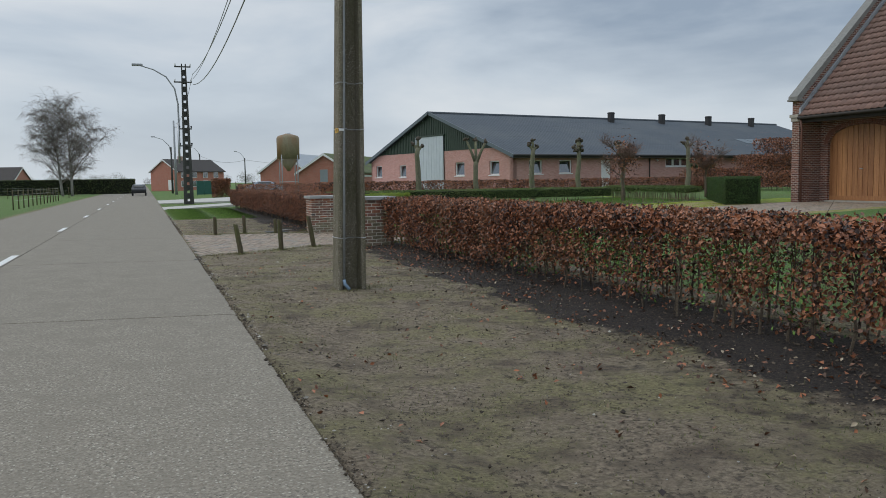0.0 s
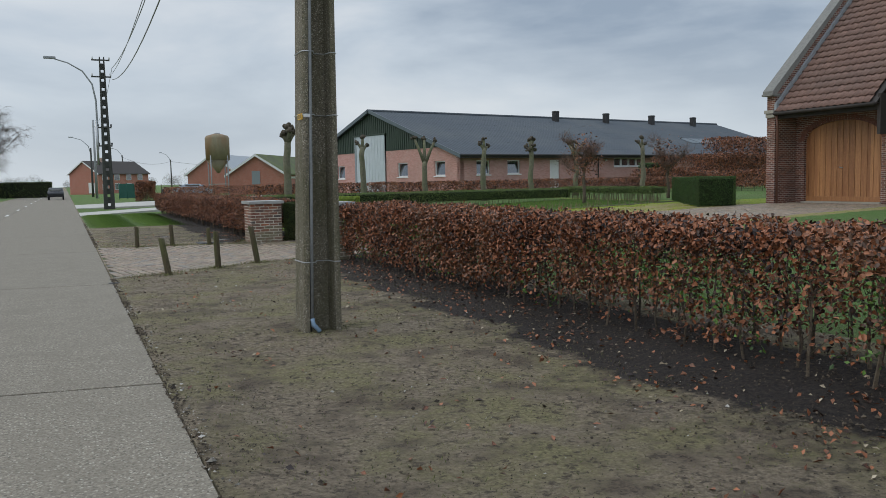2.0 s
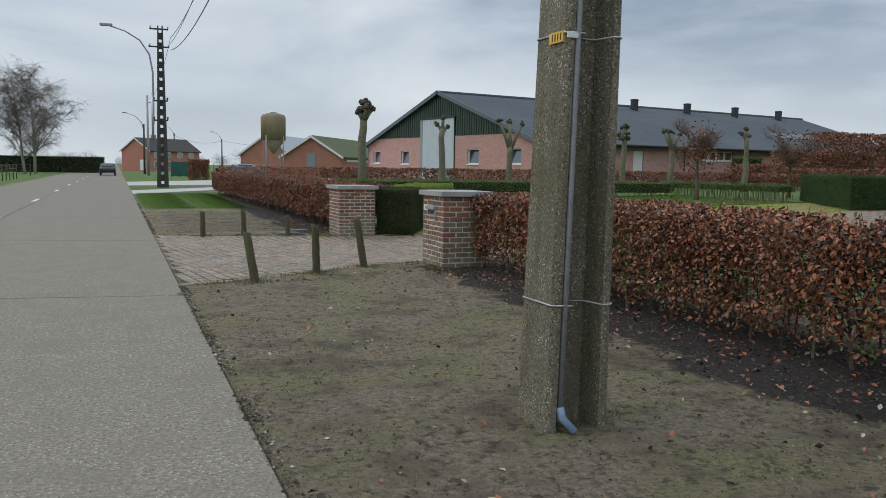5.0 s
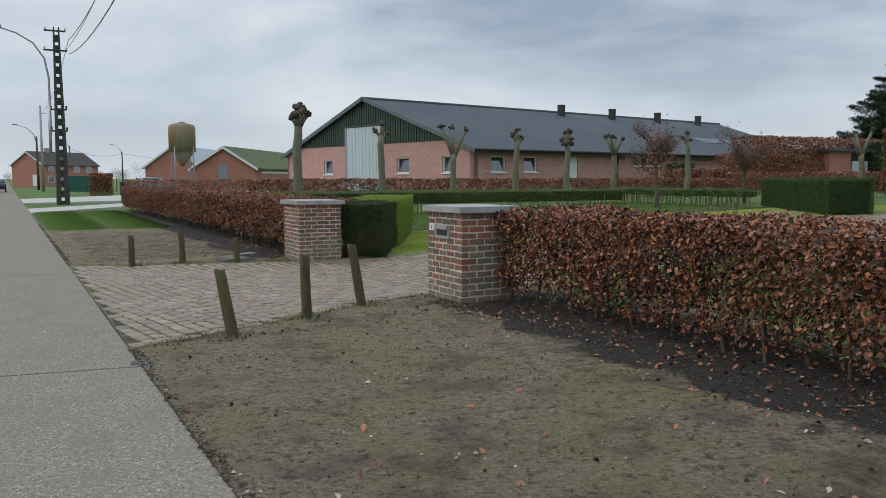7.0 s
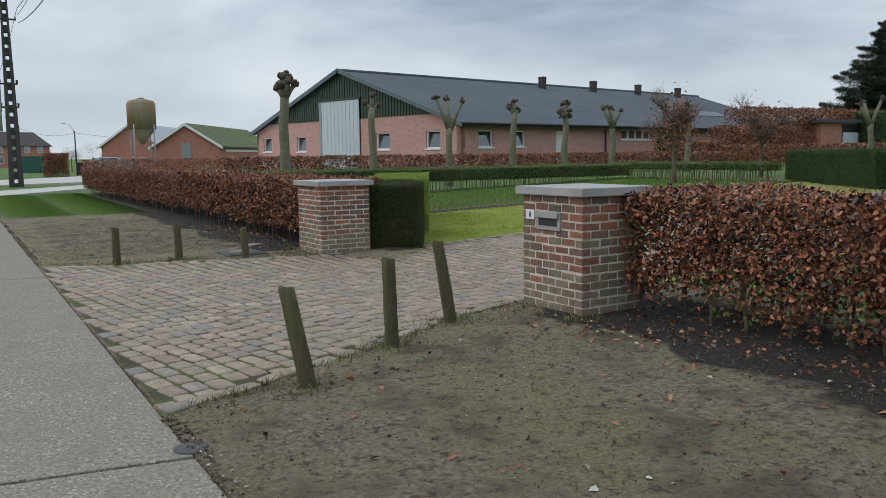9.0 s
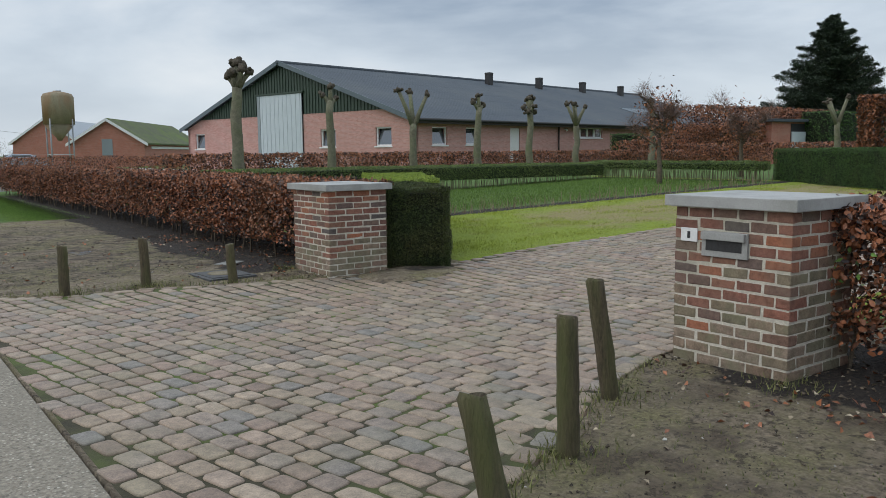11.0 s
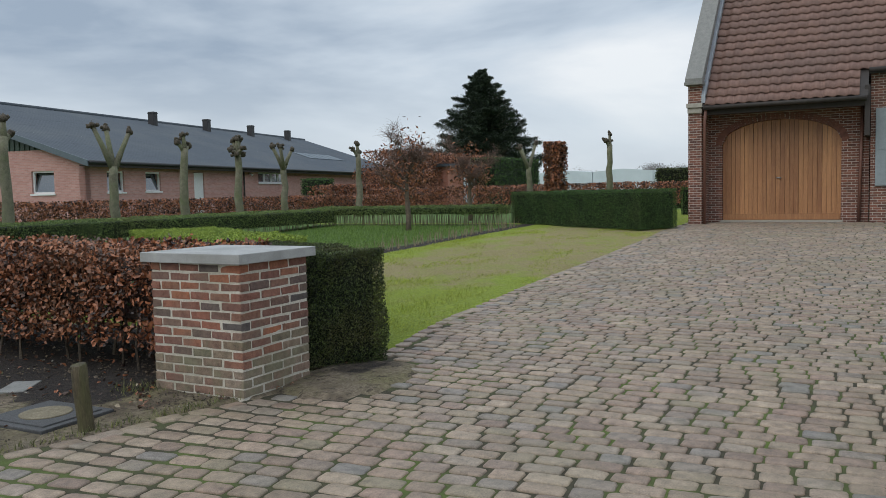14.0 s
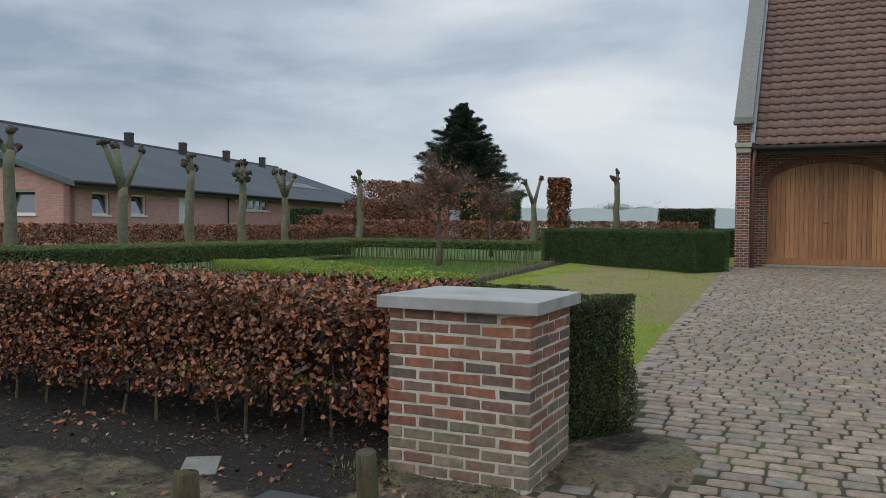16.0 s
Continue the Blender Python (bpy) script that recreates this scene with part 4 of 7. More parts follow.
def clipped_hedge(name, x0, x1, y0, y1, base, top, count, leaf, material, label, category, seed, stems=0, lift=0.0, tilt=0.0):
    rng = np.random.default_rng(seed)
    cx, cy = (x0 + x1) / 2, (y0 + y1) / 2
    h = thing(name, label, category, (cx, cy, base), tilt)
    w, d, hgt = x1 - x0, y1 - y0, top - base
    inset = 0.07
    # an almost black box paints the shade between the leaves
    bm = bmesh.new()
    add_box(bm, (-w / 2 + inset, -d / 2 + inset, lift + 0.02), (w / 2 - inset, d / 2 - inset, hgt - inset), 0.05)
    part("shade_core", bm, SHADE_FILL, h, "near-black box painting the shade inside")
    areas = np.array([d * hgt, d * hgt, w * hgt, w * hgt, w * d])
    face = rng.choice(5, count, p=areas / areas.sum())
    u, v = rng.uniform(-0.5, 0.5, count), rng.uniform(0, 1, count)
    px = np.select([face == 0, face == 1], [np.full(count, -w / 2), np.full(count, w / 2)], u * w)
    py = np.select([face == 2, face == 3], [np.full(count, -d / 2), np.full(count, d / 2)], np.where(face < 2, u * d, (v - 0.5) * d))
    pz = np.where(face == 4, hgt, lift + v * (hgt - lift))
    nor = np.zeros((count, 3))
    for f, nn in enumerate(((-1, 0, 0), (1, 0, 0), (0, -1, 0), (0, 1, 0), (0, 0, 1))):
        nor[face == f] = nn
    q = np.stack([px, py, pz], 1) - nor * (rng.beta(1.2, 3, count) * 0.11)[:, None]
    q += lump(q + np.array([cx, cy, 0]), 0.04, 2.2, seed) + lump(q + np.array([cx, cy, 0]), 0.02, 9.0, seed)
    leaf_mesh("foliage", q, nor * 0.45 + rng.normal(0, 0.8, q.shape), leaf, leaf * 0.36, material, h, "", rng)
    if stems:
        heap = Heap()
        r = random.Random(seed)
        long_x = w > d
        pos = -max(w, d) / 2
        while pos < max(w, d) / 2:
            for row in (-0.3, 0.0, 0.3):
                off = min(w, d) * row + r.uniform(-0.05, 0.05)
                b = (pos, off) if long_x else (off, pos)
                heap.add(tube_geometry([(b[0], b[1], -0.05), (b[0] + r.uniform(-0.05, 0.05), b[1] + r.uniform(-0.05, 0.05), lift + 0.12)], [0.009, 0.006], 4, False))
            pos += stems * r.uniform(0.6, 1.4)
        tagged(heap.make("stem_mass", PALESTEM, h, "bare grey stems below the green top"), kind="stuff")
    return h


clipped_hedge("yew_hedge", 5.29, 7.09, 24.05, 24.85, 0.0, 1.0, 110000, 0.026, YEW, "dark green square-clipped yew behind gate pillar", "hedge", 11, tilt=60)
clipped_hedge("conifer_hedge", 5.66, 9.66, 26.55, 27.65, 0.03, 1.04, 120000, 0.026, GOLDEN, "low golden-green clipped conifer hedge beside lawn", "hedge", 12, tilt=60)
clipped_hedge("low_hedge", 7.6, 21.95, 35.4, 36.4, 0.25, 1.02, 70000, 0.042, LOWHEDGE, "long low clipped green hedge on bare stems", "hedge", 13, stems=0.14, lift=0.30)
clipped_hedge("low_hedge", 21.97, 22.85, 29.6, 36.4, 0.42, 1.06, 36000, 0.04, LOWHEDGE, "low clipped green hedge on tall bare stems", "hedge", 14, stems=0.10, lift=0.36)


def stem_edging():
    """A thin row of cut-back shrubs along the front of the bed."""
    t = tagged(new("stem_edging"), "thin row of short bare grey stems edging the bed", "hedge", kind="stuff")
    r = random.Random(17)
    heap = Heap()
    x = 8.2
    while x < 21.9:
        y = 28.98 + r.uniform(-0.10, 0.10)
        z = float(rise(x, y)) - 0.02
        h = r.uniform(0.16, 0.36)
        for k in range(r.randint(1, 3)):
            e = (x + r.uniform(-0.07, 0.07), y + r.uniform(-0.06, 0.06), z + h * r.uniform(0.6, 1.1))
            heap.add(tube_geometry([(x, y, z), ((x + e[0]) / 2 + r.uniform(-0.02, 0.02), (y + e[1]) / 2, (z + e[2]) / 2), e], [0.007, 0.005, 0.003], 4, False))
        x += r.uniform(0.04, 0.13)
    tagged(heap.make("stem_mass", PALESTEM, t), kind="stuff")


stem_edging()
clipped_hedge("box_hedge", 19.47, 25.07, 26.38, 27.68, 0.42, 1.43, 130000, 0.034, BOXLEAF, "large square-clipped dark green box block on lawn", "hedge", 15, tilt=58.4)
beech_hedge(8.5, 36, 42.2, 43.2, 1.42, 26000, 0.10, "long low clipped russet hedge before the barn", 16, stems=0.5, axis="x", detail=False)


# ---- barn ----
def holed_wall(name, length, height, openings, material, parent, thick=0.3, label="", along="u"):
    """A wall from 0 to length and from 0 to height with rectangular openings (u0, u1, z0, z1); outer face at 0, inner at thick."""
    us = sorted({0, length, *[o[0] for o in openings], *[o[1] for o in openings]})
    zs = sorted({0, height, *[o[2] for o in openings], *[o[3] for o in openings]})
    solid = lambda u, z: 0 <= u < length and 0 <= z < height and not any(o[0] <= u < o[1] and o[2] <= z < o[3] for o in openings)
    verts, faces, index = [], [], {}

    def vid(u, d, z):
        key = (round(u, 4), round(d, 4), round(z, 4))
        if key not in index:
            index[key] = len(verts)
            verts.append((u, d, z) if along == "u" else (d, u, z))
        return index[key]

    for i in range(len(us) - 1):
        for j in range(len(zs) - 1):
            u0, u1, z0, z1 = us[i], us[i + 1], zs[j], zs[j + 1]
            um, zm, e = (u0 + u1) / 2, (z0 + z1) / 2, 1e-3
            if not solid(um, zm):
                continue
            faces.append([vid(u0, 0, z0), vid(u1, 0, z0), vid(u1, 0, z1), vid(u0, 0, z1)])
            faces.append([vid(u0, thick, z0), vid(u0, thick, z1), vid(u1, thick, z1), vid(u1, thick, z0)])
            for test, a, b in (((u0 - e, zm), (u0, z0), (u0, z1)), ((u1 + e, zm), (u1, z1), (u1, z0)), ((um, z0 - e), (u1, z0), (u0, z0)), ((um, z1 + e), (u0, z1), (u1, z1))):
                if not solid(*test):
                    faces.append([vid(a[0], 0, a[1]), vid(b[0], 0, b[1]), vid(b[0], thick, b[1]), vid(a[0], thick, a[1])])
    if along != "u":
        faces = [f[::-1] for f in faces]
    return uv_box(flat(name, verts, faces, material, parent, label))


def barn_window(parent, u0, u1, z0, z1, along, tilt=True):
    """White frame with a dark pane; the upper sash tips inwards."""
    at = (lambda u, d, z: (u, d, z)) if along == "u" else (lambda u, d, z: (d, u, z))
    bm = bmesh.new()
    f = 0.07
    for a, b in (((u0, 0.08, z0), (u0 + f, 0.16, z1)), ((u1 - f, 0.08, z0), (u1, 0.16, z1)), ((u0 + f, 0.08, z1 - f), (u1 - f, 0.16, z1)), ((u0 + f, 0.08, z0), (u1 - f, 0.16, z0 + f))):
        add_box(bm, at(*a), at(*b))
    w = part("window", bm, FRAMEWHITE, parent, "white framed barn window")
    pane = [(u0 + f, 0.12, z0 + f), (u1 - f, 0.12, z0 + f), (u1 - f, 0.30 if tilt else 0.12, z1 - f), (u0 + f, 0.30 if tilt else 0.12, z1 - f)]
    back = [(u, d + 0.012, z) for u, d, z in pane]
    v = [at(*p) for p in pane + back]
    flat("pane", v, [(0, 1, 2, 3), (7, 6, 5, 4), (0, 4, 5, 1), (1, 5, 6, 2), (2, 6, 7, 3), (3, 7, 4, 0)], GLASS, w, "dark reflecting glass")
    block("sill", at(u0 - 0.06, -0.06, z0 - 0.07), at(u1 + 0.06, 0.1, z0 - 0.001), FRAMEWHITE, w, "", 0.008)
    # the unlit room is painted as a near-black sheet
    block("room", at(u0 - 0.05, 0.75, z0 - 0.2), at(u1 + 0.05, 0.78, z1 + 0.1), SHADE_FILL, w, "near-black sheet painting the unlit interior behind the pane", 0)
    return w


def barn():
    th, hw, ze, zr, ln = 11.43, 10.25, 3.05, 6.42, 40.0
    b = thing("barn", "long pink brick livestock barn with dark corrugated roof", "barn", (22.48, 48.3, 0), th)
    side = [(1.3, 2.4, 1.78, 2.68), (3.85, 4.95, 1.80, 2.68), (7.6, 8.5, 0.5, 2.72), (13.9, 17.2, 2.2, 2.85)]
    holed_wall("side_wall", ln, ze, side, PINKBRICK, b, 0.3, "smooth pink brick wall")
    gable = [(18.55, 19.65, 1.75, 2.70), (14.35, 15.45, 1.72, 2.68), (5.8, 7.05, 1.75, 2.70), (1.55, 2.7, 1.76, 2.70), (8.5, 12.55, 0.3, 3.05)]
    g = holed_wall("gable_wall", 2 * hw, ze, gable, PINKBRICK, b, 0.3, "pink brick gable", along="v")
    for u0, u1 in ((0.02, 8.5), (12.55, 2 * hw - 0.02)):
        zt = 3.58
        k = (zr - ze) / hw
        cut = (zt - ze) / k
        if u0 < 1:
            prof = [(u0, ze), (u1, ze), (u1, zt), (cut, zt)]
        else:
            prof = [(u0, ze), (u1, ze), (u1 - cut, zt), (u0, zt)]
        v = [(0, u, z) for u, z in prof] + [(0.3, u, z) for u, z in prof]
        uv_box(flat("upper_gable_wall", v, [(3, 2, 1, 0), (4, 5, 6, 7), (0, 1, 5, 4), (1, 2, 6, 5), (2, 3, 7, 6), (3, 0, 4, 7)], PINKBRICK, b, "pink brick band under the cladding"))
    for o in side[:2]:
        barn_window(b, *o, "u")
    for o in gable[:4]:
        barn_window(b, *o, "v")
    # white side door and the strip of small windows
    block("side_door", (7.62, 0.06, 0.5), (8.48, 0.12, 2.70), WHITE, b, "plain white door", 0.01)
    for k in range(4):
        barn_window(b, 13.95 + 0.81 * k, 14.72 + 0.81 * k, 2.22, 2.83, "u", False)
    # ribbed dark green cladding over the door
    heap = Heap()
    kk = (zr - ze) / hw
    u = 1.65
    while u < 2 * hw - 1.65:
        for a, bb, d in ((0, 0.13, -0.05), (0.13, 0.26, -0.015)):
            u0, u1 = u + a, u + bb
            top = lambda q: ze + kk * min(q, 2 * hw - q) - 0.03
            bot = 4.72 if 8.45 < (u0 + u1) / 2 < 12.6 else 3.585
            t0, t1 = top(u0), top(u1)
            if min(t0, t1) > bot + 0.01:
                v = [(d, u0, bot), (d, u1, bot), (d, u1, t1), (d, u0, t0), (0.06, u0, bot), (0.06, u1, bot), (0.06, u1, t1), (0.06, u0, t0)]
                heap.add((v, [(3, 2, 1, 0), (0, 1, 5, 4), (1, 2, 6, 5), (2, 3, 7, 6), (3, 0, 4, 7)]))
        u += 0.26
    heap.make("gable_cladding", GREENCLAD, b, "dark green ribbed steel cladding")
    # sliding door of tall sheets
    door = block("sliding_door", (-0.11, 8.50, 0.32), (-0.06, 12.35, 4.72), BARNDOOR, b, "tall pale grey sheet door", 0.01)
    for k in range(10):
        block("rib", (-0.125, 8.62 + 0.39 * k, 0.34), (-0.112, 8.66 + 0.39 * k, 4.70), BARNDOOR, door, "", 0.003)
    block("door_post", (-0.13, 12.36, 0.3), (-0.02, 12.62, 4.74), SHUTTER, b, "grey-blue steel post", 0.01)
    block("door_rail", (-0.16, 8.3, 4.73), (-0.05, 12.7, 4.83), GREENCLAD, b, "", 0.01)
    # corrugated roof sheets in overlapping rows
    for sgn in (0, 1):
        period, seg = 0.30, 4
        n = int((ln + 0.7) / period) * seg
        rows = 7
        slope = math.hypot(hw + 0.45, (hw + 0.45) * kk)
        for r in range(rows):
            verts, faces, base = [], [], 0
            for e in (0, 1):
                s = (r + e) / rows
                off = -0.45 + (hw + 0.45) * s
                zz = ze + 0.06 + kk * off + (0.002 if e == 0 else 0.0)
                vv = off if sgn == 0 else 2 * hw - off
                for i in range(n + 1):
                    uu = -0.35 + i * period / seg
                    verts.append((uu, vv, zz + 0.014 * math.cos(2 * math.pi * i / seg)))
            for i in range(n):
                q = (base + i, base + i + 1, base + n + 2 + i, base + n + 1 + i)
                faces.append(q if sgn == 0 else q[::-1])
            roof = flat("roof_sheet", verts, faces, SHEET, b, "dark grey corrugated fibre cement sheets", True)
    tube("ridge_cap", [(-0.37, hw, zr + 0.05), (ln + 0.37, hw, zr + 0.05)], 0.13, SHEET, b, "", 10)
    for sgn in (0, 1):
        a = (-0.36, -0.46 if sgn == 0 else 2 * hw + 0.46, ze - 0.10)
        c = (-0.36, hw, zr + 0.06)
        d = Vector(c) - Vector(a)
        v = []
        for p in (a, c):
            for dx in (0, 0.05):
                for dz in (-0.13, 0.12):
                    v.append((p[0] + dx, p[1], p[2] + dz))
        flat("barge_board", v, [(0, 1, 5, 4), (2, 6, 7, 3), (1, 3, 7, 5), (0, 4, 6, 2), (0, 2, 3, 1), (4, 5, 7, 6)], BARGE, b, "blue-grey verge trim")
    tube("gutter", [(-0.3, -0.52, ze - 0.06), (ln + 0.3, -0.52, ze - 0.06)], 0.075, BLACK, b, "black eaves gutter", 8)
    block("soffit", (-0.3, -0.44, ze - 0.20), (ln, -0.005, ze - 0.16), FASCIA, b, "dark soffit", 0.004)
    # board kept dark to paint a thicker band of shade under the eave
    block("fascia", (-0.3, -0.475, ze - 0.24), (ln, -0.445, ze - 0.02), FASCIA, b, "eaves board, its dark colour adding to the eave shade", 0.004)
    tube("downpipe", [(12.2, -0.09, ze - 0.1), (12.2, -0.09, 0.5)], 0.045, FASCIA, b)
    lampb = tube("wall_lamp", [(12.9, 0.0, 2.72), (12.9, -0.14, 2.70), (12.9, -0.2, 2.62)], [0.03, 0.05, 0.08], WHITE, b, "white wall lamp", 10)
    for k in range(5):
        u0, o0, o1 = 27.0 + 1.25 * k, 3.1, 4.5
        v = [(u, o, ze + 0.085 + kk * o + dz) for dz in (0.0, 0.02) for u, o in ((u0, o0), (u0 + 1.15, o0), (u0 + 1.15, o1), (u0, o1))]
        flat("roof_light", v, [(3, 2, 1, 0), (4, 5, 6, 7), (0, 1, 5, 4), (1, 2, 6, 5), (2, 3, 7, 6), (3, 0, 4, 7)], BARGE, b, "dull translucent roof sheet")
    # dark ventilation stacks on the near slope
    for k in range(4):
        u = 17.16 + 6.05 * k
        z = zr - kk * 1.0
        v = block("roof_vent", (u - 0.21, hw - 1.2, z - 0.35), (u + 0.21, hw - 0.78, z + 0.88), BLACK, b, "square black ventilation stack", 0.02)
        block("vent_rim", (u - 0.23, hw - 1.22, z + 0.76), (u + 0.23, hw - 0.76, z + 0.82), BLACK, v, "", 0.01)
    # far gable closes the building
    vv = [(ln, 0, 0), (ln, 2 * hw, 0), (ln, 2 * hw, ze), (ln, hw, zr), (ln, 0, ze), (ln - 0.3, 0, 0), (ln - 0.3, 2 * hw, 0), (ln - 0.3, 2 * hw, ze), (ln - 0.3, hw, zr), (ln - 0.3, 0, ze)]
    uv_box(flat("far_gable", vv, [(0, 1, 2, 3, 4), (9, 8, 7, 6, 5), (0, 5, 6, 1), (1, 6, 7, 2), (2, 7, 8, 3), (3, 8, 9, 4), (4, 9, 5, 0)], PINKBRICK, b))
    uv_box(block("back_wall", (0, 2 * hw - 0.3, 0), (ln - 0.3, 2 * hw, ze), PINKBRICK, b, "", 0))
    return b


barn()


# ---- house with the cart-door ----
PITCH = 1.07
EAVE_X, EAVE_Z = 22.70, 3.60


def pantile(width=0.262, length=0.385):
    """One S-curved tile with a thick lower lip."""
    v, f = [], []
    n = 8
    for e, y in ((0, 0.0), (1, length)):
        for i in range(n + 1):
            u = i / n
            v.append((u * width, y, 0.021 * math.sin(2 * math.pi * u) + (0.05 if e == 0 else 0.0)))
    for i in range(n):
        f.append((i, i + 1, n + 2 + i, n + 1 + i))
    k = len(v)
    for i in range(n + 1):
        v.append((v[i][0], v[i][1] + 0.004, v[i][2] - 0.024))
    for i in range(n):
        f.append((k + i, k + i + 1, i + 1, i))
    return v, f


ARCHBRICK = assorted("arch_brick_clay", [(0.15, 0.065, 0.05), (0.22, 0.095, 0.065), (0.18, 0.075, 0.055)], 20, 0.4)


def house():
    h = thing("farmhouse", "brown brick farmhouse with clay pantile roof and gable", "house", (0, 0, 0))
    g = 0.45
    wx = 23.80
    # front wall with arched opening: the flat wall has a rectangular hole, an arch piece fills its head
    y0, y1, spring, crown = 20.64, 23.62, 2.62, 3.24
    wall = holed_wall("front_wall", 4.35, 4.66 - g, [(y0 - 20.0, y1 - 20.0, 0.0, crown - g)], HOUSEBRICK, h, 0.35, "brown brick wall", along="v")
    wall.location = (wx, 20.0, g)
    mid, half, risez = (y0 + y1) / 2, (y1 - y0) / 2, crown - spring

    def arch(y):
        d = y - mid
        return spring + risez * math.sqrt(max(1 - (d / half) ** 2, 0))

    n = 24
    v, f = [], []
    for i in range(n + 1):
        y = y0 + (y1 - y0) * i / n
        for x in (wx, wx + 0.35):
            v.append((x, y, arch(y)))
            v.append((x, y, crown + 0.002))
    for i in range(n):
        a, b = i * 4, i * 4 + 4
        f += [(a, a + 1, b + 1, b), (a + 2, b + 2, b + 3, a + 3), (a, b, b + 2, a + 2)]
    uv_box(flat("arch_spandrel", v, f, HOUSEBRICK, h, "brick over the arch"))
    # ring of voussoirs
    count = 40
    total, radius = 3.5 / 1.75, 1.75
    me = None
    for i in range(count):
        q = -math.pi / 2 + math.pi * (i + 0.5) / count
        vy, vz = half * math.sin(q), risez * math.cos(q)
        a = math.atan2(vy / half ** 2, vz / risez ** 2)
        if me is None:
            bm = bmesh.new()
            add_box(bm, (-0.012, -radius * total / count / 2 + 0.005, 0.0), (0.012, radius * total / count / 2 - 0.005, 0.17), 0.004)
            ob = part("arch_brick", bm, ARCHBRICK, h)
            me = ob.data
        else:
            ob = new("arch_brick", me)
            ob.parent = h
        ob.location = (wx, mid + vy, spring + vz)
        ob.rotation_euler = (-a, 0, 0)
    # double plank door
    door = block("cart_door", (wx + 0.16, y0 + 0.001, g + 0.12), (wx + 0.18, y1 - 0.001, spring), DOORWOOD, h, "varnished honey-brown double plank door", 0)
    planks = 26
    pw = (y1 - y0) / planks
    for i in range(planks):
        a, b = y0 + pw * i + 0.004, y0 + pw * (i + 1) - 0.004
        bm = bmesh.new()
        zs = (arch(a) - 0.005, arch(b) - 0.005)
        x = wx + (0.108 if i % 2 else 0.116)
        q = [bm.verts.new(p) for p in ((x, a, g + 0.24), (x, b, g + 0.24), (x, b, zs[1]), (x, a, zs[0]), (x + 0.03, a, g + 0.24), (x + 0.03, b, g + 0.24), (x + 0.03, b, zs[1]), (x + 0.03, a, zs[0]))]
        for face in ((3, 2, 1, 0), (4, 5, 6, 7), (0, 1, 5, 4), (1, 2, 6, 5), (2, 3, 7, 6), (3, 0, 4, 7)):
            bm.faces.new([q[k] for k in face])
        part("plank", bm, DOORWOOD, door)
    block("bottom_rail", (wx + 0.10, y0 + 0.01, g + 0.08), (wx + 0.15, y1 - 0.01, g + 0.24), DOORWOOD, door, "", 0.006)
    tube("door_handle", [(wx + 0.07, mid - 0.03, 1.66), (wx + 0.07, mid + 0.10, 1.67)], 0.018, STEEL, door, "small metal handle")
    block("threshold", (wx - 0.08, y0 - 0.05, g - 0.05), (wx + 0.2, y1 + 0.05, g + 0.075), STONE, h, "pale stone threshold", 0.01)
    # gable pier with kneeler stones and parapet
    def prism(name, prof, ya, yb, material, label="", uv=False):
        k = len(prof)
        v = [(x, ya, z) for x, z in prof] + [(x, yb, z) for x, z in prof]
        f = [tuple(range(k)), tuple(range(2 * k - 1, k - 1, -1))] + [(i, k + i, k + (i + 1) % k, (i + 1) % k) for i in range(k)]
        f = [t[::-1] for t in f]
        ob = flat(name, v, f, material, h, label)
        return uv_box(ob) if uv else ob
    top_x, top_z = 28.6, EAVE_Z + 0.55 + PITCH * (28.6 - 22.75)
    prism("gable_wall", [(22.78, g - 0.1), (34.4, g - 0.1), (34.4, EAVE_Z + 0.55), (top_x, top_z), (22.78, EAVE_Z + 0.62)], 23.98, 24.33, HOUSEBRICK, "brick gable end", True)
    prism("parapet_cap", [(22.62, EAVE_Z + 0.62), (22.78, EAVE_Z + 0.62), (top_x, top_z), (top_x, top_z + 0.13), (22.62, EAVE_Z + 0.75)], 23.93, 24.38, COPING, "grey stone verge coping")
    block("kneeler_cap", (22.58, 23.92, EAVE_Z + 0.58), (22.95, 24.40, EAVE_Z + 0.66), COPING, h, "thin stone ledge", 0.01)
    block("kneeler", (22.66, 23.94, EAVE_Z - 0.02), (22.80, 24.36, EAVE_Z + 0.10), STONE, h, "pale moulded stone corbel", 0.015)
    block("kneeler_foot", (22.71, 23.96, EAVE_Z - 0.16), (22.80, 24.34, EAVE_Z - 0.02), STONE, h, "", 0.02)
    prism("lead_flashing", [(22.74, EAVE_Z + 0.10), (top_x, EAVE_Z + 0.10 + PITCH * (top_x - 22.74)), (top_x, EAVE_Z + 0.30 + PITCH * (top_x - 22.74)), (22.74, EAVE_Z + 0.30)], 23.88, 23.977, ZINC, "blue-grey lead flashing")
    # downpipe and gutter
    tube("downpipe", [(22.72, 23.86, EAVE_Z - 0.06), (22.84, 23.91, EAVE_Z - 0.45), (22.84, 23.91, g)], 0.042, COPPER, h, "brown downpipe", 10)
    tube("gutter", [(22.66, 20.06, EAVE_Z - 0.04), (22.66, 23.92, EAVE_Z - 0.04)], 0.06, FASCIA, h, "dark gutter", 8)
    tube("corner_downpipe", [(23.70, 20.16, EAVE_Z - 0.1), (23.72, 20.22, g)], 0.042, COPPER, h, "brown downpipe beside the door", 10)
    # boarded underside of the deep eave and the beam
    block("eave_soffit", (22.72, 20.04, EAVE_Z - 0.03), (23.79, 23.97, EAVE_Z + 0.0), FASCIA, h, "dark boarded eave", 0)
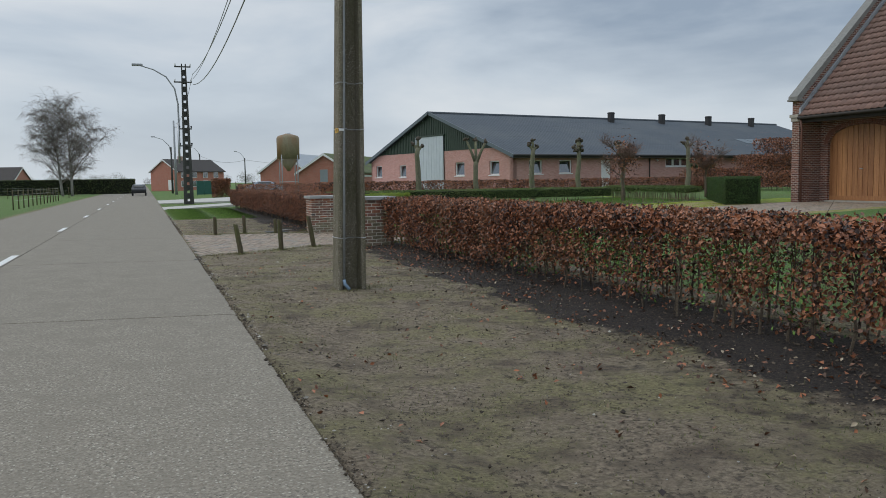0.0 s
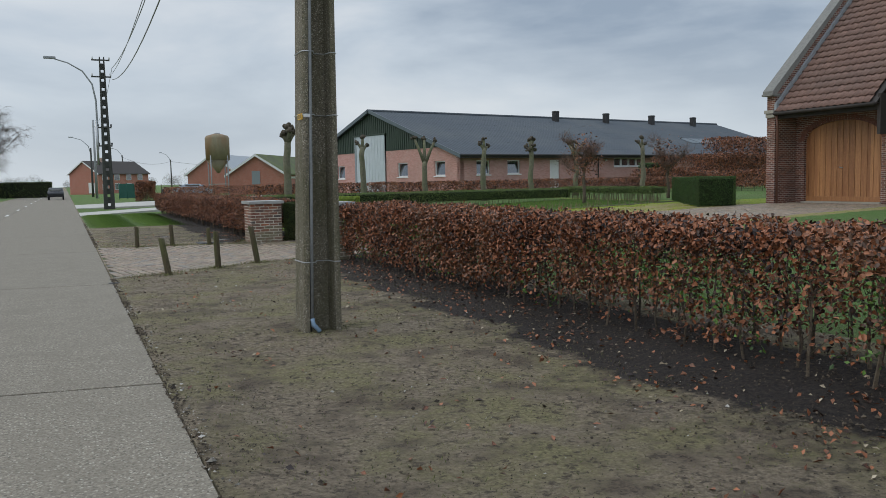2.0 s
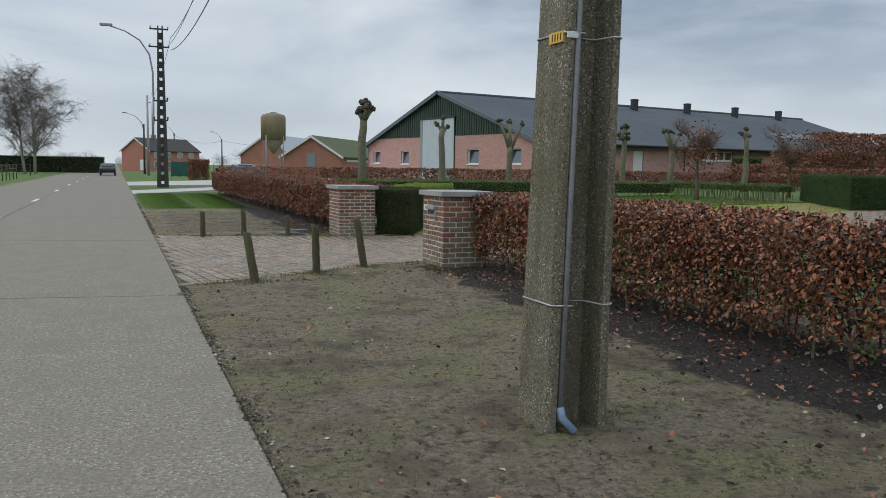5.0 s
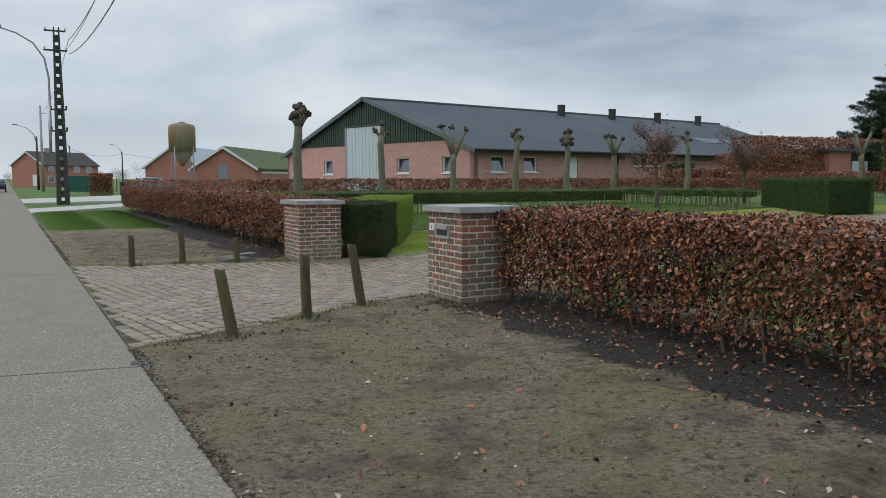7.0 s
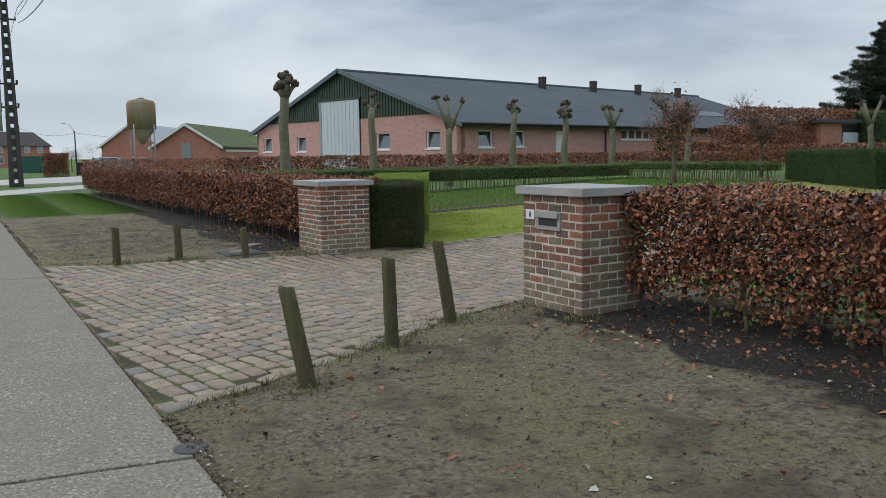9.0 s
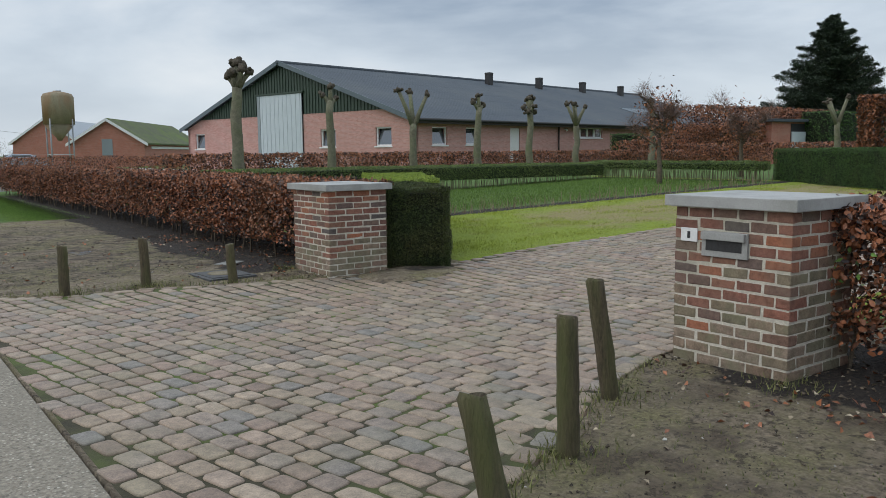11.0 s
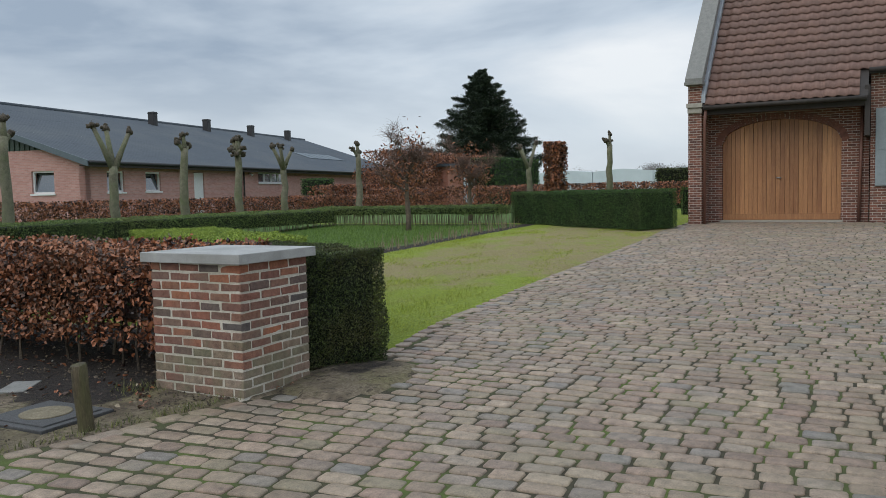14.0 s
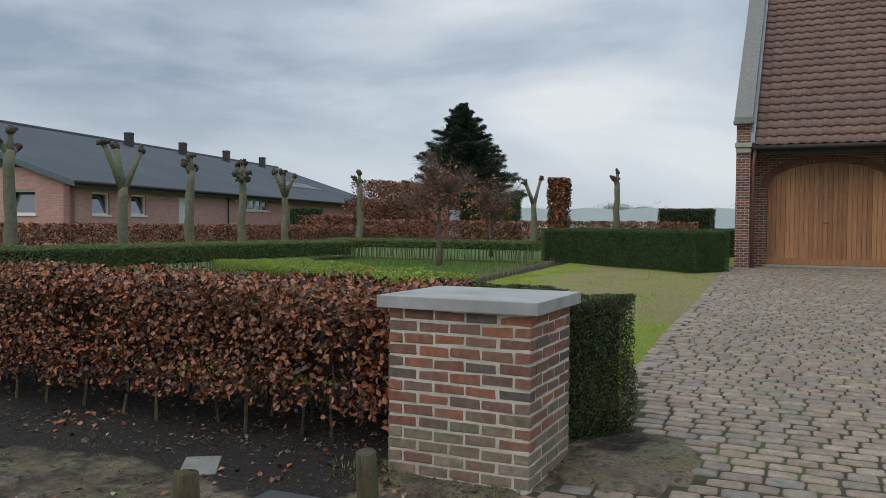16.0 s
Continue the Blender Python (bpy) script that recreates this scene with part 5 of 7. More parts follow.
    block("eave_beam", (22.86, 20.05, EAVE_Z - 0.22), (23.02, 23.96, EAVE_Z - 0.035), FASCIA, h, "dark timber beam", 0.01)
    block("eave_end", (22.85, 19.98, EAVE_Z - 0.95), (23.79, 20.10, EAVE_Z + 0.28), FASCIA, h, "dark timber bracket at the end of the deep eave", 0.01)
    # the taller front further along
    uv_box(block("main_wall", (23.45, 6.0, g - 0.2), (23.80, 19.97, 4.32), HOUSEBRICK, h, "brown brick main front", 0))
    sh = block("window_shutter", (23.38, 19.02, 1.40), (23.445, 19.86, 3.34), SHUTTER, h, "blue-grey ledged timber shutter", 0.01)
    block("shutter_rail", (23.365, 19.05, 2.30), (23.379, 19.83, 2.42), SHUTTER, sh, "", 0.004)
    for k in range(1, 5):
        block("shutter_board", (23.374, 19.02 + 0.17 * k - 0.07, 1.44), (23.379, 19.02 + 0.17 * k + 0.07, 3.3), SHUTTER, sh, "", 0.002)
    tube("main_gutter", [(23.2, 6.0, 4.28), (23.2, 20.02, 4.28)], 0.06, FASCIA, h, "dark gutter", 8)
    # roof deck under the tiles
    a = math.atan(PITCH)
    ca, sa = math.cos(a), math.sin(a)
    def deck(name, ya, yb, x0):
        z0 = EAVE_Z + PITCH * (x0 - EAVE_X)
        z1 = EAVE_Z + PITCH * (28.6 - EAVE_X)
        v = [(x0, ya, z0 - 0.05), (28.6, ya, z1 - 0.05), (28.6, yb, z1 - 0.05), (x0, yb, z0 - 0.05), (x0, ya, z0 + 0.01), (28.6, ya, z1 + 0.01), (28.6, yb, z1 + 0.01), (x0, yb, z0 + 0.01)]
        flat(name, v, [(0, 1, 2, 3), (7, 6, 5, 4), (0, 4, 5, 1), (1, 5, 6, 2), (2, 6, 7, 3), (3, 7, 4, 0)], FASCIA, h, "dark roof boarding")
    deck("roof_deck", 20.02, 23.97, EAVE_X)
    deck("main_roof_deck", 6.0, 20.02, 23.30)
    z1 = EAVE_Z + PITCH * (28.6 - EAVE_X)
    v = [(28.6, 6, z1), (34.6, 6, z1 - PITCH * 6), (34.6, 24.0, z1 - PITCH * 6), (28.6, 24.0, z1)]
    v += [(x, y, z - 0.08) for x, y, z in v]
    flat("rear_roof", v, [(0, 1, 2, 3), (7, 6, 5, 4), (0, 4, 5, 1), (1, 5, 6, 2), (2, 6, 7, 3), (3, 7, 4, 0)], TILE, h, "clay tile rear slope")
    uv_box(block("rear_wall", (34.0, 6.0, g - 0.2), (34.3, 23.97, 4.4), HOUSEBRICK, h, "", 0))
    # pantiles: the lower courses one by one, the rest joined
    tv, tf = pantile()
    rot = Matrix(((0, ca, -sa), (-1, 0, 0), (0, sa, ca)))
    me = bpy.data.meshes.new("pantile")
    me.from_pydata([tuple(rot @ Vector(p)) for p in tv], [], tf)
    me.polygons.foreach_set("use_smooth", [True] * len(me.polygons))
    me.materials.append(TILE)
    rest = Heap()
    rng = random.Random(4)
    made = 0
    course = 0.318
    rows = int((28.6 - EAVE_X) / ca / course)
    for r in range(rows):
        s = r * course - 0.05
        for c in range(69):
            y = 23.88 - 0.262 * c
            x = EAVE_X + s * ca
            if y < 20.24 and x < 23.25:
                continue
            if y < 6.3:
                break
            z = EAVE_Z + 0.045 + s * sa + rng.uniform(-0.003, 0.003)
            if made < 300 and c < 20 and r < 15:
                ob = new("pantile", me)
                ob.parent = h
                ob.location = (x, y, z)
                ob.rotation_euler = (0, 0, rng.uniform(-0.008, 0.008))
                made += 1
            else:
                rest.add(([rot @ Vector(p) + Vector((x, y, z)) for p in tv], tf))
    tagged(rest.make("pantile_field", TILE, h, "joined field of clay pantiles", True), kind="stuff")
    return h


house()


# ---- garden trees ----
def knob(heap, centre, size, rng):
    bm = bmesh.new()
    bmesh.ops.create_icosphere(bm, subdivisions=2, radius=size)
    for v in bm.verts:
        v.co *= 1 + 0.45 * noise.noise(v.co * 9 / max(size * 8, 0.3) + Vector((rng.uniform(0, 50), 0, 0)))
    heap.add(([v.co + Vector(centre) for v in bm.verts], [[v.index for v in f.verts] for f in bm.faces]))
    bm.free()


def pollard(x, y, base, height, style, seed, girth=0.16):
    rng = random.Random(seed)
    p = thing("pollard_tree", "pollarded lime with knobbed bare head and mossy trunk", "tree", (x, y, base), group="pollarded limes")
    trunk_top = height * {"fork": 0.66, "stub": 0.86, "vase": 0.72, "fist": 0.85}[style]
    pts, rad = [], []
    for k in range(9):
        z = -0.1 + (trunk_top + 0.1) * k / 8
        pts.append((rng.uniform(-0.03, 0.03) + 0.04 * math.sin(k + seed), rng.uniform(-0.03, 0.03), z))
        rad.append(girth * (1.3 if k == 0 else 1.06 - 0.035 * k) * rng.uniform(0.94, 1.06))
    tube("trunk", pts, rad, BARK, p, "grey-green mossy bark", 12)
    top = Vector(pts[-1])
    if style == "stub":
        ends = [top + Vector((rng.uniform(-0.05, 0.05), 0, height - trunk_top)), top + Vector((0.26, 0.1, 0.1)), top + Vector((-0.2, 0.12, 0.2))]
    elif style == "fist":
        ends = [top + Vector((math.cos(a) * rng.uniform(0.16, 0.36), math.sin(a) * rng.uniform(0.16, 0.36), rng.uniform(-0.1, height - trunk_top))) for a in (0.3, 1.5, 2.6, 3.7, 4.8, 5.7)] + [top + Vector((0, 0, height - trunk_top))]
    else:
        s = 0.5 if style == "fork" else 0.42
        ends = [top + Vector((math.cos(a) * s, math.sin(a) * s, (height - trunk_top) * rng.uniform(0.75, 1.05))) for a in ((-0.3, 2.6, 1.2) if style == "fork" else (-0.4, 0.9, 2.4, 3.6))]
    for e in ends:
        limbs, heads = Heap(), Heap()
        m = top.lerp(e, 0.5) + Vector((0, 0, -0.04))
        limbs.add(tube_geometry([top - Vector((0, 0, 0.12)), m, e], [girth * 0.72, girth * 0.5, girth * 0.42], 8))
        knob(heads, e, girth * rng.uniform(0.62, 0.85), rng)
        for k in range(3):
            knob(heads, e + Vector((rng.uniform(-0.12, 0.12), rng.uniform(-0.12, 0.12), rng.uniform(-0.04, 0.12))), girth * rng.uniform(0.3, 0.5), rng)
        for k in range(5):
            w = Vector((rng.uniform(-0.6, 0.6), rng.uniform(-0.6, 0.6), 1)).normalized() * rng.uniform(0.05, 0.16)
            heads.add(tube_geometry([e, e + w], [0.012, 0.004], 3))
        limb = limbs.make("limb", BARK, p, "stubby limb", True)
        heads.make("knotted_head", KNOB, limb, "dark knotted pruning head", True)
    return p


for k, (x, y, h, style) in enumerate(((12.9, 39.0, 3.35, "stub"), (15.9, 38.7, 3.2, "fork"), (19.7, 39.9, 3.15, "stub"), (22.8, 40.4, 3.1, "fist"), (26.0, 40.9, 3.0, "vase"),
                                      (29.7, 39.8, 3.15, "stub"), (34.3, 33.7, 3.05, "fork"), (35.3, 30.3, 3.35, "stub"))):
    b = float(rise(x, y))
    pollard(x, y, b, h, style, 30 + k, 0.145)
pollard(8.75, 36.6, 0.1, 3.75, "fist", 50, 0.165)


def branch_tree(name, place, label, trunk_h, crown, count, twig, material, bark, seed, droop=0.0, levels=3, girth=0.14, group="", lead=0.8, leaves=0):
    """A winter tree: tapered trunk, limbs that fork, and a haze of fine twigs."""
    rng = random.Random(seed)
    t = thing(name, label, "tree", place, group=group)
    rx, ry, rz, cz = crown
    limbs = Heap()
    fine = Heap()

    def grow(a, way, length, r, level):
        pts, rad = [a], [r]
        d = way.copy()
        for s in range(4):
            d = (d + Vector((rng.uniform(-0.25, 0.25), rng.uniform(-0.25, 0.25), rng.uniform(-0.1, 0.2) - droop * level * 0.25))).normalized()
            pts.append(pts[-1] + d * length / 4)
            rad.append(r * (1 - 0.2 * (s + 1)))
        limbs.add(tube_geometry(pts, rad, 6 if level < 2 else 4, False))
        if level < levels:
            for k in range(4 if level < 2 else 3):
                at = pts[rng.randint(1, 4)]
                nd = (d + Vector((rng.uniform(-1, 1), rng.uniform(-1, 1), rng.uniform(-0.3, 0.8)))).normalized()
                grow(at, nd, length * rng.uniform(0.5, 0.75), r * 0.45, level + 1)
        else:
            for k in range(count):
                at = pts[rng.randint(0, 4)]
                nd = (d * 0.5 + Vector((rng.uniform(-1, 1), rng.uniform(-1, 1), rng.uniform(-0.5, 0.7) - droop))).normalized()
                e = at + nd * twig * rng.uniform(0.5, 1.2)
                fine.add(tube_geometry([at, at.lerp(e, 0.5) + Vector((0, 0, 0.03)), e - Vector((0, 0, droop * twig * 0.6))], [twig * 0.009, twig * 0.006, twig * 0.003], 3, False))

    tube("trunk", [(0, 0, -0.2), (0.02, 0, trunk_h * 0.4), (0.0, 0.03, trunk_h), (0.03, 0.0, trunk_h + rz * lead)], [girth * 1.2, girth, girth * 0.8, girth * 0.2], bark, t, "", 10)
    n = 9
    for k in range(n):
        a = 2 * math.pi * k / n + rng.uniform(-0.3, 0.3)
        zz = trunk_h + rz * lead * rng.uniform(0.0, 0.75)
        grow(Vector((0, 0, zz)), Vector((math.cos(a) * rx, math.sin(a) * ry, cz * rng.uniform(0.4, 1.2))).normalized(), rx * rng.uniform(0.45, 0.7), girth * 0.42, 1)
    tagged(limbs.make("limb_mass", bark, t), kind="stuff")
    tagged(fine.make("crown", material, t, "haze of fine bare twigs"), kind="stuff")
    if leaves:
        g = np.random.default_rng(seed)
        u = g.normal(0, 1, (leaves, 3))
        u *= (g.random((leaves, 1)) ** 0.4) / np.linalg.norm(u, axis=1, keepdims=True)
        c = u * np.array([rx * 0.72, ry * 0.72, rz * 0.62]) + np.array([0, 0, trunk_h + rz * 0.5])
        c[:, 2] += 0.25 * np.abs(g.normal(0, 1, leaves)) * (u[:, 2] > 0.3)
        leaf_mesh("dead_foliage", c, g.normal(0, 1, c.shape), 0.13, 0.05, BEECH, t, "withered reddish leaves", g)
    return t


branch_tree("ornamental_tree", (20.1, 31.6, 0.38), "small round-headed ornamental tree with reddish bare twigs", 1.05, (1.2, 1.2, 1.45, 1.0), 22, 0.36, REDTWIG, TWIG, 61, girth=0.075, leaves=650, group="ornamental trees in lawn bed")
branch_tree("ornamental_tree", (24.9, 32.0, 0.46), "small round-headed ornamental tree with reddish bare twigs", 1.05, (1.15, 1.15, 1.25, 0.9), 22, 0.36, REDTWIG, TWIG, 62, girth=0.075, leaves=650, group="ornamental trees in lawn bed")

def birch(place, height, spread, label, seed, lean):
    """Leafless birch: a fan of slim rising limbs, side shoots and fine hanging twigs."""
    rng = random.Random(seed)
    t = thing("birch_tree", label, "tree", place)
    shoots, fine = Heap(), Heap()

    def line(a, way, length, bend, steps, wob):
        pts, d = [a], way.normalized()
        for s in range(steps):
            d = (d + Vector((rng.uniform(-wob, wob), rng.uniform(-wob, wob), bend + rng.uniform(-wob, wob) * 0.5))).normalized()
            pts.append(pts[-1] + d * length / steps)
        return pts, d

    trunk, _ = line(Vector((0, 0, -0.2)), Vector((lean, 0, 1)), height * 0.9, 0.05, 8, 0.05)
    tube("trunk", trunk, [0.20 - 0.021 * k for k in range(9)], BIRCH, t, "pale birch trunk", 10)
    for k in range(26):
        u = rng.uniform(0.16, 0.92)
        s = min(int(u * 8), 7)
        at = trunk[s].lerp(trunk[s + 1], u * 8 - s)
        a = 2 * math.pi * k / 26 * 5 + rng.uniform(-0.4, 0.4)
        length = spread * (1.25 - 0.75 * u) * rng.uniform(0.75, 1.15)
        pts, d = line(at, Vector((math.cos(a), math.sin(a), rng.uniform(0.55, 1.1))), length, 0.03, 6, 0.16)
        r0 = 0.075 * (1.15 - 0.7 * u)
        shoots.add(tube_geometry(pts, [r0 * (1 - 0.14 * q) for q in range(7)], 5, False))
        for q in range(9):
            b = pts[rng.randint(1, 6)]
            way = d * 0.5 + Vector((rng.uniform(-1, 1), rng.uniform(-1, 1), rng.uniform(-0.2, 0.7)))
            sp, sd = line(b, way, spread * rng.uniform(0.22, 0.42), -0.03, 4, 0.2)
            shoots.add(tube_geometry(sp, [0.026, 0.02, 0.015, 0.011, 0.008], 4, False))
            for w in range(22):
                c = sp[rng.randint(1, 4)]
                way = sd * 0.4 + Vector((rng.uniform(-1, 1), rng.uniform(-1, 1), rng.uniform(-0.9, 0.5)))
                tw, _ = line(c, way, rng.uniform(0.5, 1.5), -0.22, 3, 0.15)
                fine.add(tube_geometry(tw, [0.012, 0.010, 0.008, 0.005], 3, False))
    tagged(shoots.make("limb_mass", TWIGDARK, t, "slim dark rising limbs"), kind="stuff")
    tagged(fine.make("crown", TWIGDARK, t, "haze of fine hanging twigs"), kind="stuff")
    return t


birch((-10.0, 130.0, -0.1), 15.0, 6.4, "tall leafless silver birch with drooping twigs by field", 63, 0.02)
birch((-11.3, 131.0, -0.1), 12.6, 5.4, "leafless silver birch leaning beside its neighbour", 64, -0.13)


def spruce(place, height, spread, seed):
    rng = np.random.default_rng(seed)
    r = random.Random(seed)
    t = thing("spruce_tree", "tall dark green conifer behind the garden hedge", "tree", place)
    tube("trunk", [(0, 0, 0), (0, 0, height * 0.5), (0, 0, height * 0.97)], [0.28, 0.17, 0.02], BARK, t, "", 8)
    limbs = Heap()
    c, nn = [], []
    z = 0.8
    while z < height - 0.2:
        f = 1 - z / height
        reach = spread * (f ** 0.75) * r.uniform(0.62, 1.12)
        for k in range(r.randint(6, 9)):
            a = r.uniform(0, 2 * math.pi)
            ln = reach * r.uniform(0.6, 1.1)
            tip = Vector((math.cos(a) * ln, math.sin(a) * ln, z + ln * r.uniform(-0.05, 0.42)))
            root = Vector((0, 0, z - 0.1))
            limbs.add(tube_geometry([root, root.lerp(tip, 0.5) - Vector((0, 0, 0.12 * ln)), tip], [0.04, 0.03, 0.01], 4, False))
            m = int(330 * ln + 90)
            s = rng.uniform(0.15, 1, m)[:, None]
            base = np.array(root) * (1 - s) + np.array(tip) * s
            w = (1.05 - s) * 0.2 * ln + 0.05
            off = rng.normal(0, 1, (m, 3)) * np.concatenate([w, w, w * 0.6], 1)
            c.append(base + off)
            nn.append(rng.normal(0, 0.6, (m, 3)) + [0, 0, 1])
        z += height * 0.026
    limbs.make("limb_mass", BARK, t)
    leaf_mesh("crown", np.concatenate(c), np.concatenate(nn), 0.30, 0.045, SPRUCE, t, "dark drooping needle sprays", rng)
    return t


spruce((62.5, 49.4, 0.5), 11.2, 6.6, 71)


# ---- tall hedges and things behind the garden ----
beech_hedge(33, 38, 43.8, 45.2, 1.95, 5000, 0.13, "russet hedge with uneven top behind the garden", 81, stems=0.8, axis="x", detail=False)
beech_hedge(37.5, 44, 44.0, 45.6, 2.85, 9000, 0.13, "tall russet hedge with uneven top behind the garden", 80, stems=0.8, axis="x", detail=False)
beech_hedge(40, 55, 44.6, 46.6, 4.0, 20000, 0.15, "tall overgrown russet hedge around a garden shed", 82, stems=0.9, axis="x", detail=False)
clipped_hedge("ivy_mound", 35.5, 36.9, 46.3, 47.6, 0.5, 2.35, 3500, 0.12, BOXLEAF, "clipped dark green evergreen bush beside the barn", "bush", 83)
clipped_hedge("evergreen_hedge", 50, 58, 42.6, 44.5, 0.5, 3.75, 12000, 0.16, BOXLEAF, "tall dark green hedge beside the conifer", "hedge", 84)
beech_hedge(35.3, 36.4, 32.65, 33.4, 3.65, 5500, 0.13, "tall clipped russet beech column in garden", 85, stems=0.4)
beech_hedge(36.6, 37.6, 27.2, 44.0, 1.72, 14000, 0.12, "russet hedge at the back of the garden", 86, stems=0.5, detail=False)
clipped_hedge("dark_hedge", 38.9, 40.3, 26.8, 29.2, 0.45, 2.35, 6000, 0.13, YEW, "tall dark clipped hedge block beside house", "hedge", 87)
clipped_hedge("evergreen_hedge", 29.5, 33.0, 24.6, 26.0, 0.45, 1.45, 9000, 0.08, BOXLEAF, "low green hedge behind the house corner", "hedge", 88)

shed = thing("garden_shed", "small brick garden shed with pale half door in hedge", "shed", (49.6, 44.0, 0.49))
uv_box(block("wall", (-3.2, 0.3, 0), (2.4, 2.4, 2.6), REDBRICK, shed, "", 0))
block("roof", (-3.5, 0.0, 2.6), (2.7, 2.7, 2.78), SHEET, shed, "", 0.02)
block("opening", (-1.1, 0.26, 0.2), (1.1, 0.30, 2.5), BLACK, shed, "dark open upper half", 0)
block("half_door", (-1.1, 0.18, 0.2), (1.1, 0.25, 2.0), BARNDOOR, shed, "pale grey half door", 0.01)

greenhouse = thing("greenhouse", "long pale glass greenhouse across the fields", "greenhouse", (118, 30, 0))
for k in range(9):
    y = -26 + 9 * k
    v = [(0, y, 0), (0, y + 8.9, 0), (0, y + 8.9, 3.95), (0, y + 4.45, 4.3), (0, y, 3.95), (40, y, 0), (40, y + 8.9, 0), (40, y + 8.9, 3.95), (40, y + 4.45, 4.3), (40, y, 3.95)]
    flat("bay", v, [(0, 4, 3, 2, 1), (5, 6, 7, 8, 9), (4, 9, 8, 3), (3, 8, 7, 2), (0, 5, 9, 4), (1, 2, 7, 6)], GREENHOUSE, greenhouse, "pale glazed bay")


def far_trees(name, x0, x1, y0, y1, height, count, label, seed, density=420, leaf=0.07):
    rng = np.random.default_rng(seed)
    n = count * density
    tx, ty, th = rng.uniform(x0, x1, count), rng.uniform(y0, y1, count), height * rng.uniform(0.45, 1.1, count)
    k = rng.integers(0, count, n)
    u = rng.normal(0, 1, (n, 3))
    u /= np.linalg.norm(u, axis=1, keepdims=True)
    u *= rng.random((n, 1)) ** 0.45
    c = np.stack([tx[k] + u[:, 0] * th[k] * 0.5, ty[k] + u[:, 1] * th[k] * 0.5, th[k] * 0.5 + u[:, 2] * th[k] * 0.5], 1)
    t = tagged(new(name), label, "trees", kind="stuff")
    leaf_mesh("crown", c, rng.normal(0, 1, (n, 3)), height * leaf, height * leaf * 0.22, FARWOOD, t, "", rng)
    return t


far_trees("far_trees", 150, 175, 50, 66, 6.2, 24, "pale bare trees beyond the greenhouse", 91, 5000, 0.055)
far_trees("far_woodland", -300, 380, 430, 520, 10, 170, "low hazy woodland along the horizon", 92)
far_trees("far_woodland", 280, 330, -60, 300, 10, 70, "low hazy woodland along the horizon", 93)
far_trees("far_woodland", -420, -330, 60, 430, 9, 80, "low hazy woodland across the fields", 94)

# ---- along the road beyond the gate ----
for near0, near1, far0, far1, run in ((48.4, 62.0, 53.9, 65.0, 14), (64.2, 59.5, 75.5, 81.5, 18)):
    s = thing("concrete_driveway", "pale concrete farm driveway joining the road", "driveway", (0.93, near0, 0), kind="structure")
    ring = [(0, 0), (run, near1 - near0), (run, far1 - near0), (0, far0 - near0)]
    lift = [float(rise(0.93 + a, near0 + b)) for a, b in ring]
    v = [(a, b, g - 0.08) for (a, b), g in zip(ring, lift)] + [(a, b, g + 0.035) for (a, b), g in zip(ring, lift)]
    flat("slab", v, [(3, 2, 1, 0), (4, 5, 6, 7), (0, 1, 5, 4), (1, 2, 6, 5), (2, 3, 7, 6), (3, 0, 4, 7)], DRIVE, s)


def ladder_mast():
    m = thing("power_mast", "dark pierced concrete power mast with crossarms on verge", "utility pole", (2.9, 61.0, -0.36))
    m.scale = (1.256, 1.256, 1.256)
    h = 8.15
    for side in (-1, 1):
        v = []
        for z, w in ((0, 0.28), (h, 0.125)):
            for a, b in ((w, 0.16), (0.075, 0.16), (0.075, -0.16), (w, -0.16)):
                v.append((side * a, b, z))
        f = [(0, 1, 5, 4), (1, 2, 6, 5), (2, 3, 7, 6), (3, 0, 4, 7), (4, 5, 6, 7)]
        flat("flange", v, f if side < 0 else [q[::-1] for q in f], MAST, m)
    step = 0.46
    k = 0
    z = 0.0
    while z + step < h:
        w = 0.28 - 0.155 * z / h
        gap = 0.15 if z > 0.15 else 0.0
        block("web", (-w + 0.03, -0.10, z + gap), (w - 0.03, 0.10, z + step), MAST, m, "", 0.02)
        z += step
    for zz, r in ((7.95, 0.5), (7.1, 0.55), (4.5, 0.4), (3.55, 0.4)):
        block("crossarm", (-r, -0.14, zz), (r * 0.75, -0.06, zz + 0.07), MAST, m, "", 0.01)
        for x in (-r + 0.05, r * 0.7):
            tube("insulator", [(x, -0.1, zz + 0.06), (x, -0.1, zz + 0.2)], [0.03, 0.05], WHITE if zz > 7 else BLACK, m, "", 8)
    arm = tube("lamp_arm", [(-0.40, -0.1, 3.4), (-0.38, -0.1, 4.8), (-0.38, -0.1, 5.9), (-0.52, -0.1, 6.75), (-0.95, -0.1, 7.4), (-1.6, -0.1, 7.78), (-2.25, -0.1, 7.97)],
               [0.06, 0.05, 0.045, 0.04, 0.037, 0.034, 0.03], LAMPGREY, m, "curved grey lamp arm", 8)
    block("lamp_head", (-2.72, -0.2, 7.95), (-2.15, 0.0, 8.08), LAMPGREY, arm, "flat grey lamp head", 0.04)
    tube("cable_duct", [(-0.42, -0.12, 2.6), (-0.42, -0.12, 4.9)], 0.06, STEEL, m, "", 8)
    return m


ladder_mast()


def cable(a, b, sag, label, radius=0.014):
    a, b = Vector(a), Vector(b)
    pts = [a.lerp(b, k / 16) - Vector((0, 0, sag * 4 * (k / 16) * (1 - k / 16))) for k in range(17)]
    ob = tube("overhead_cable", pts, radius, LAMPGREY, None, "", 5)
    return tagged(ob, label, "cable", group="overhead cables")


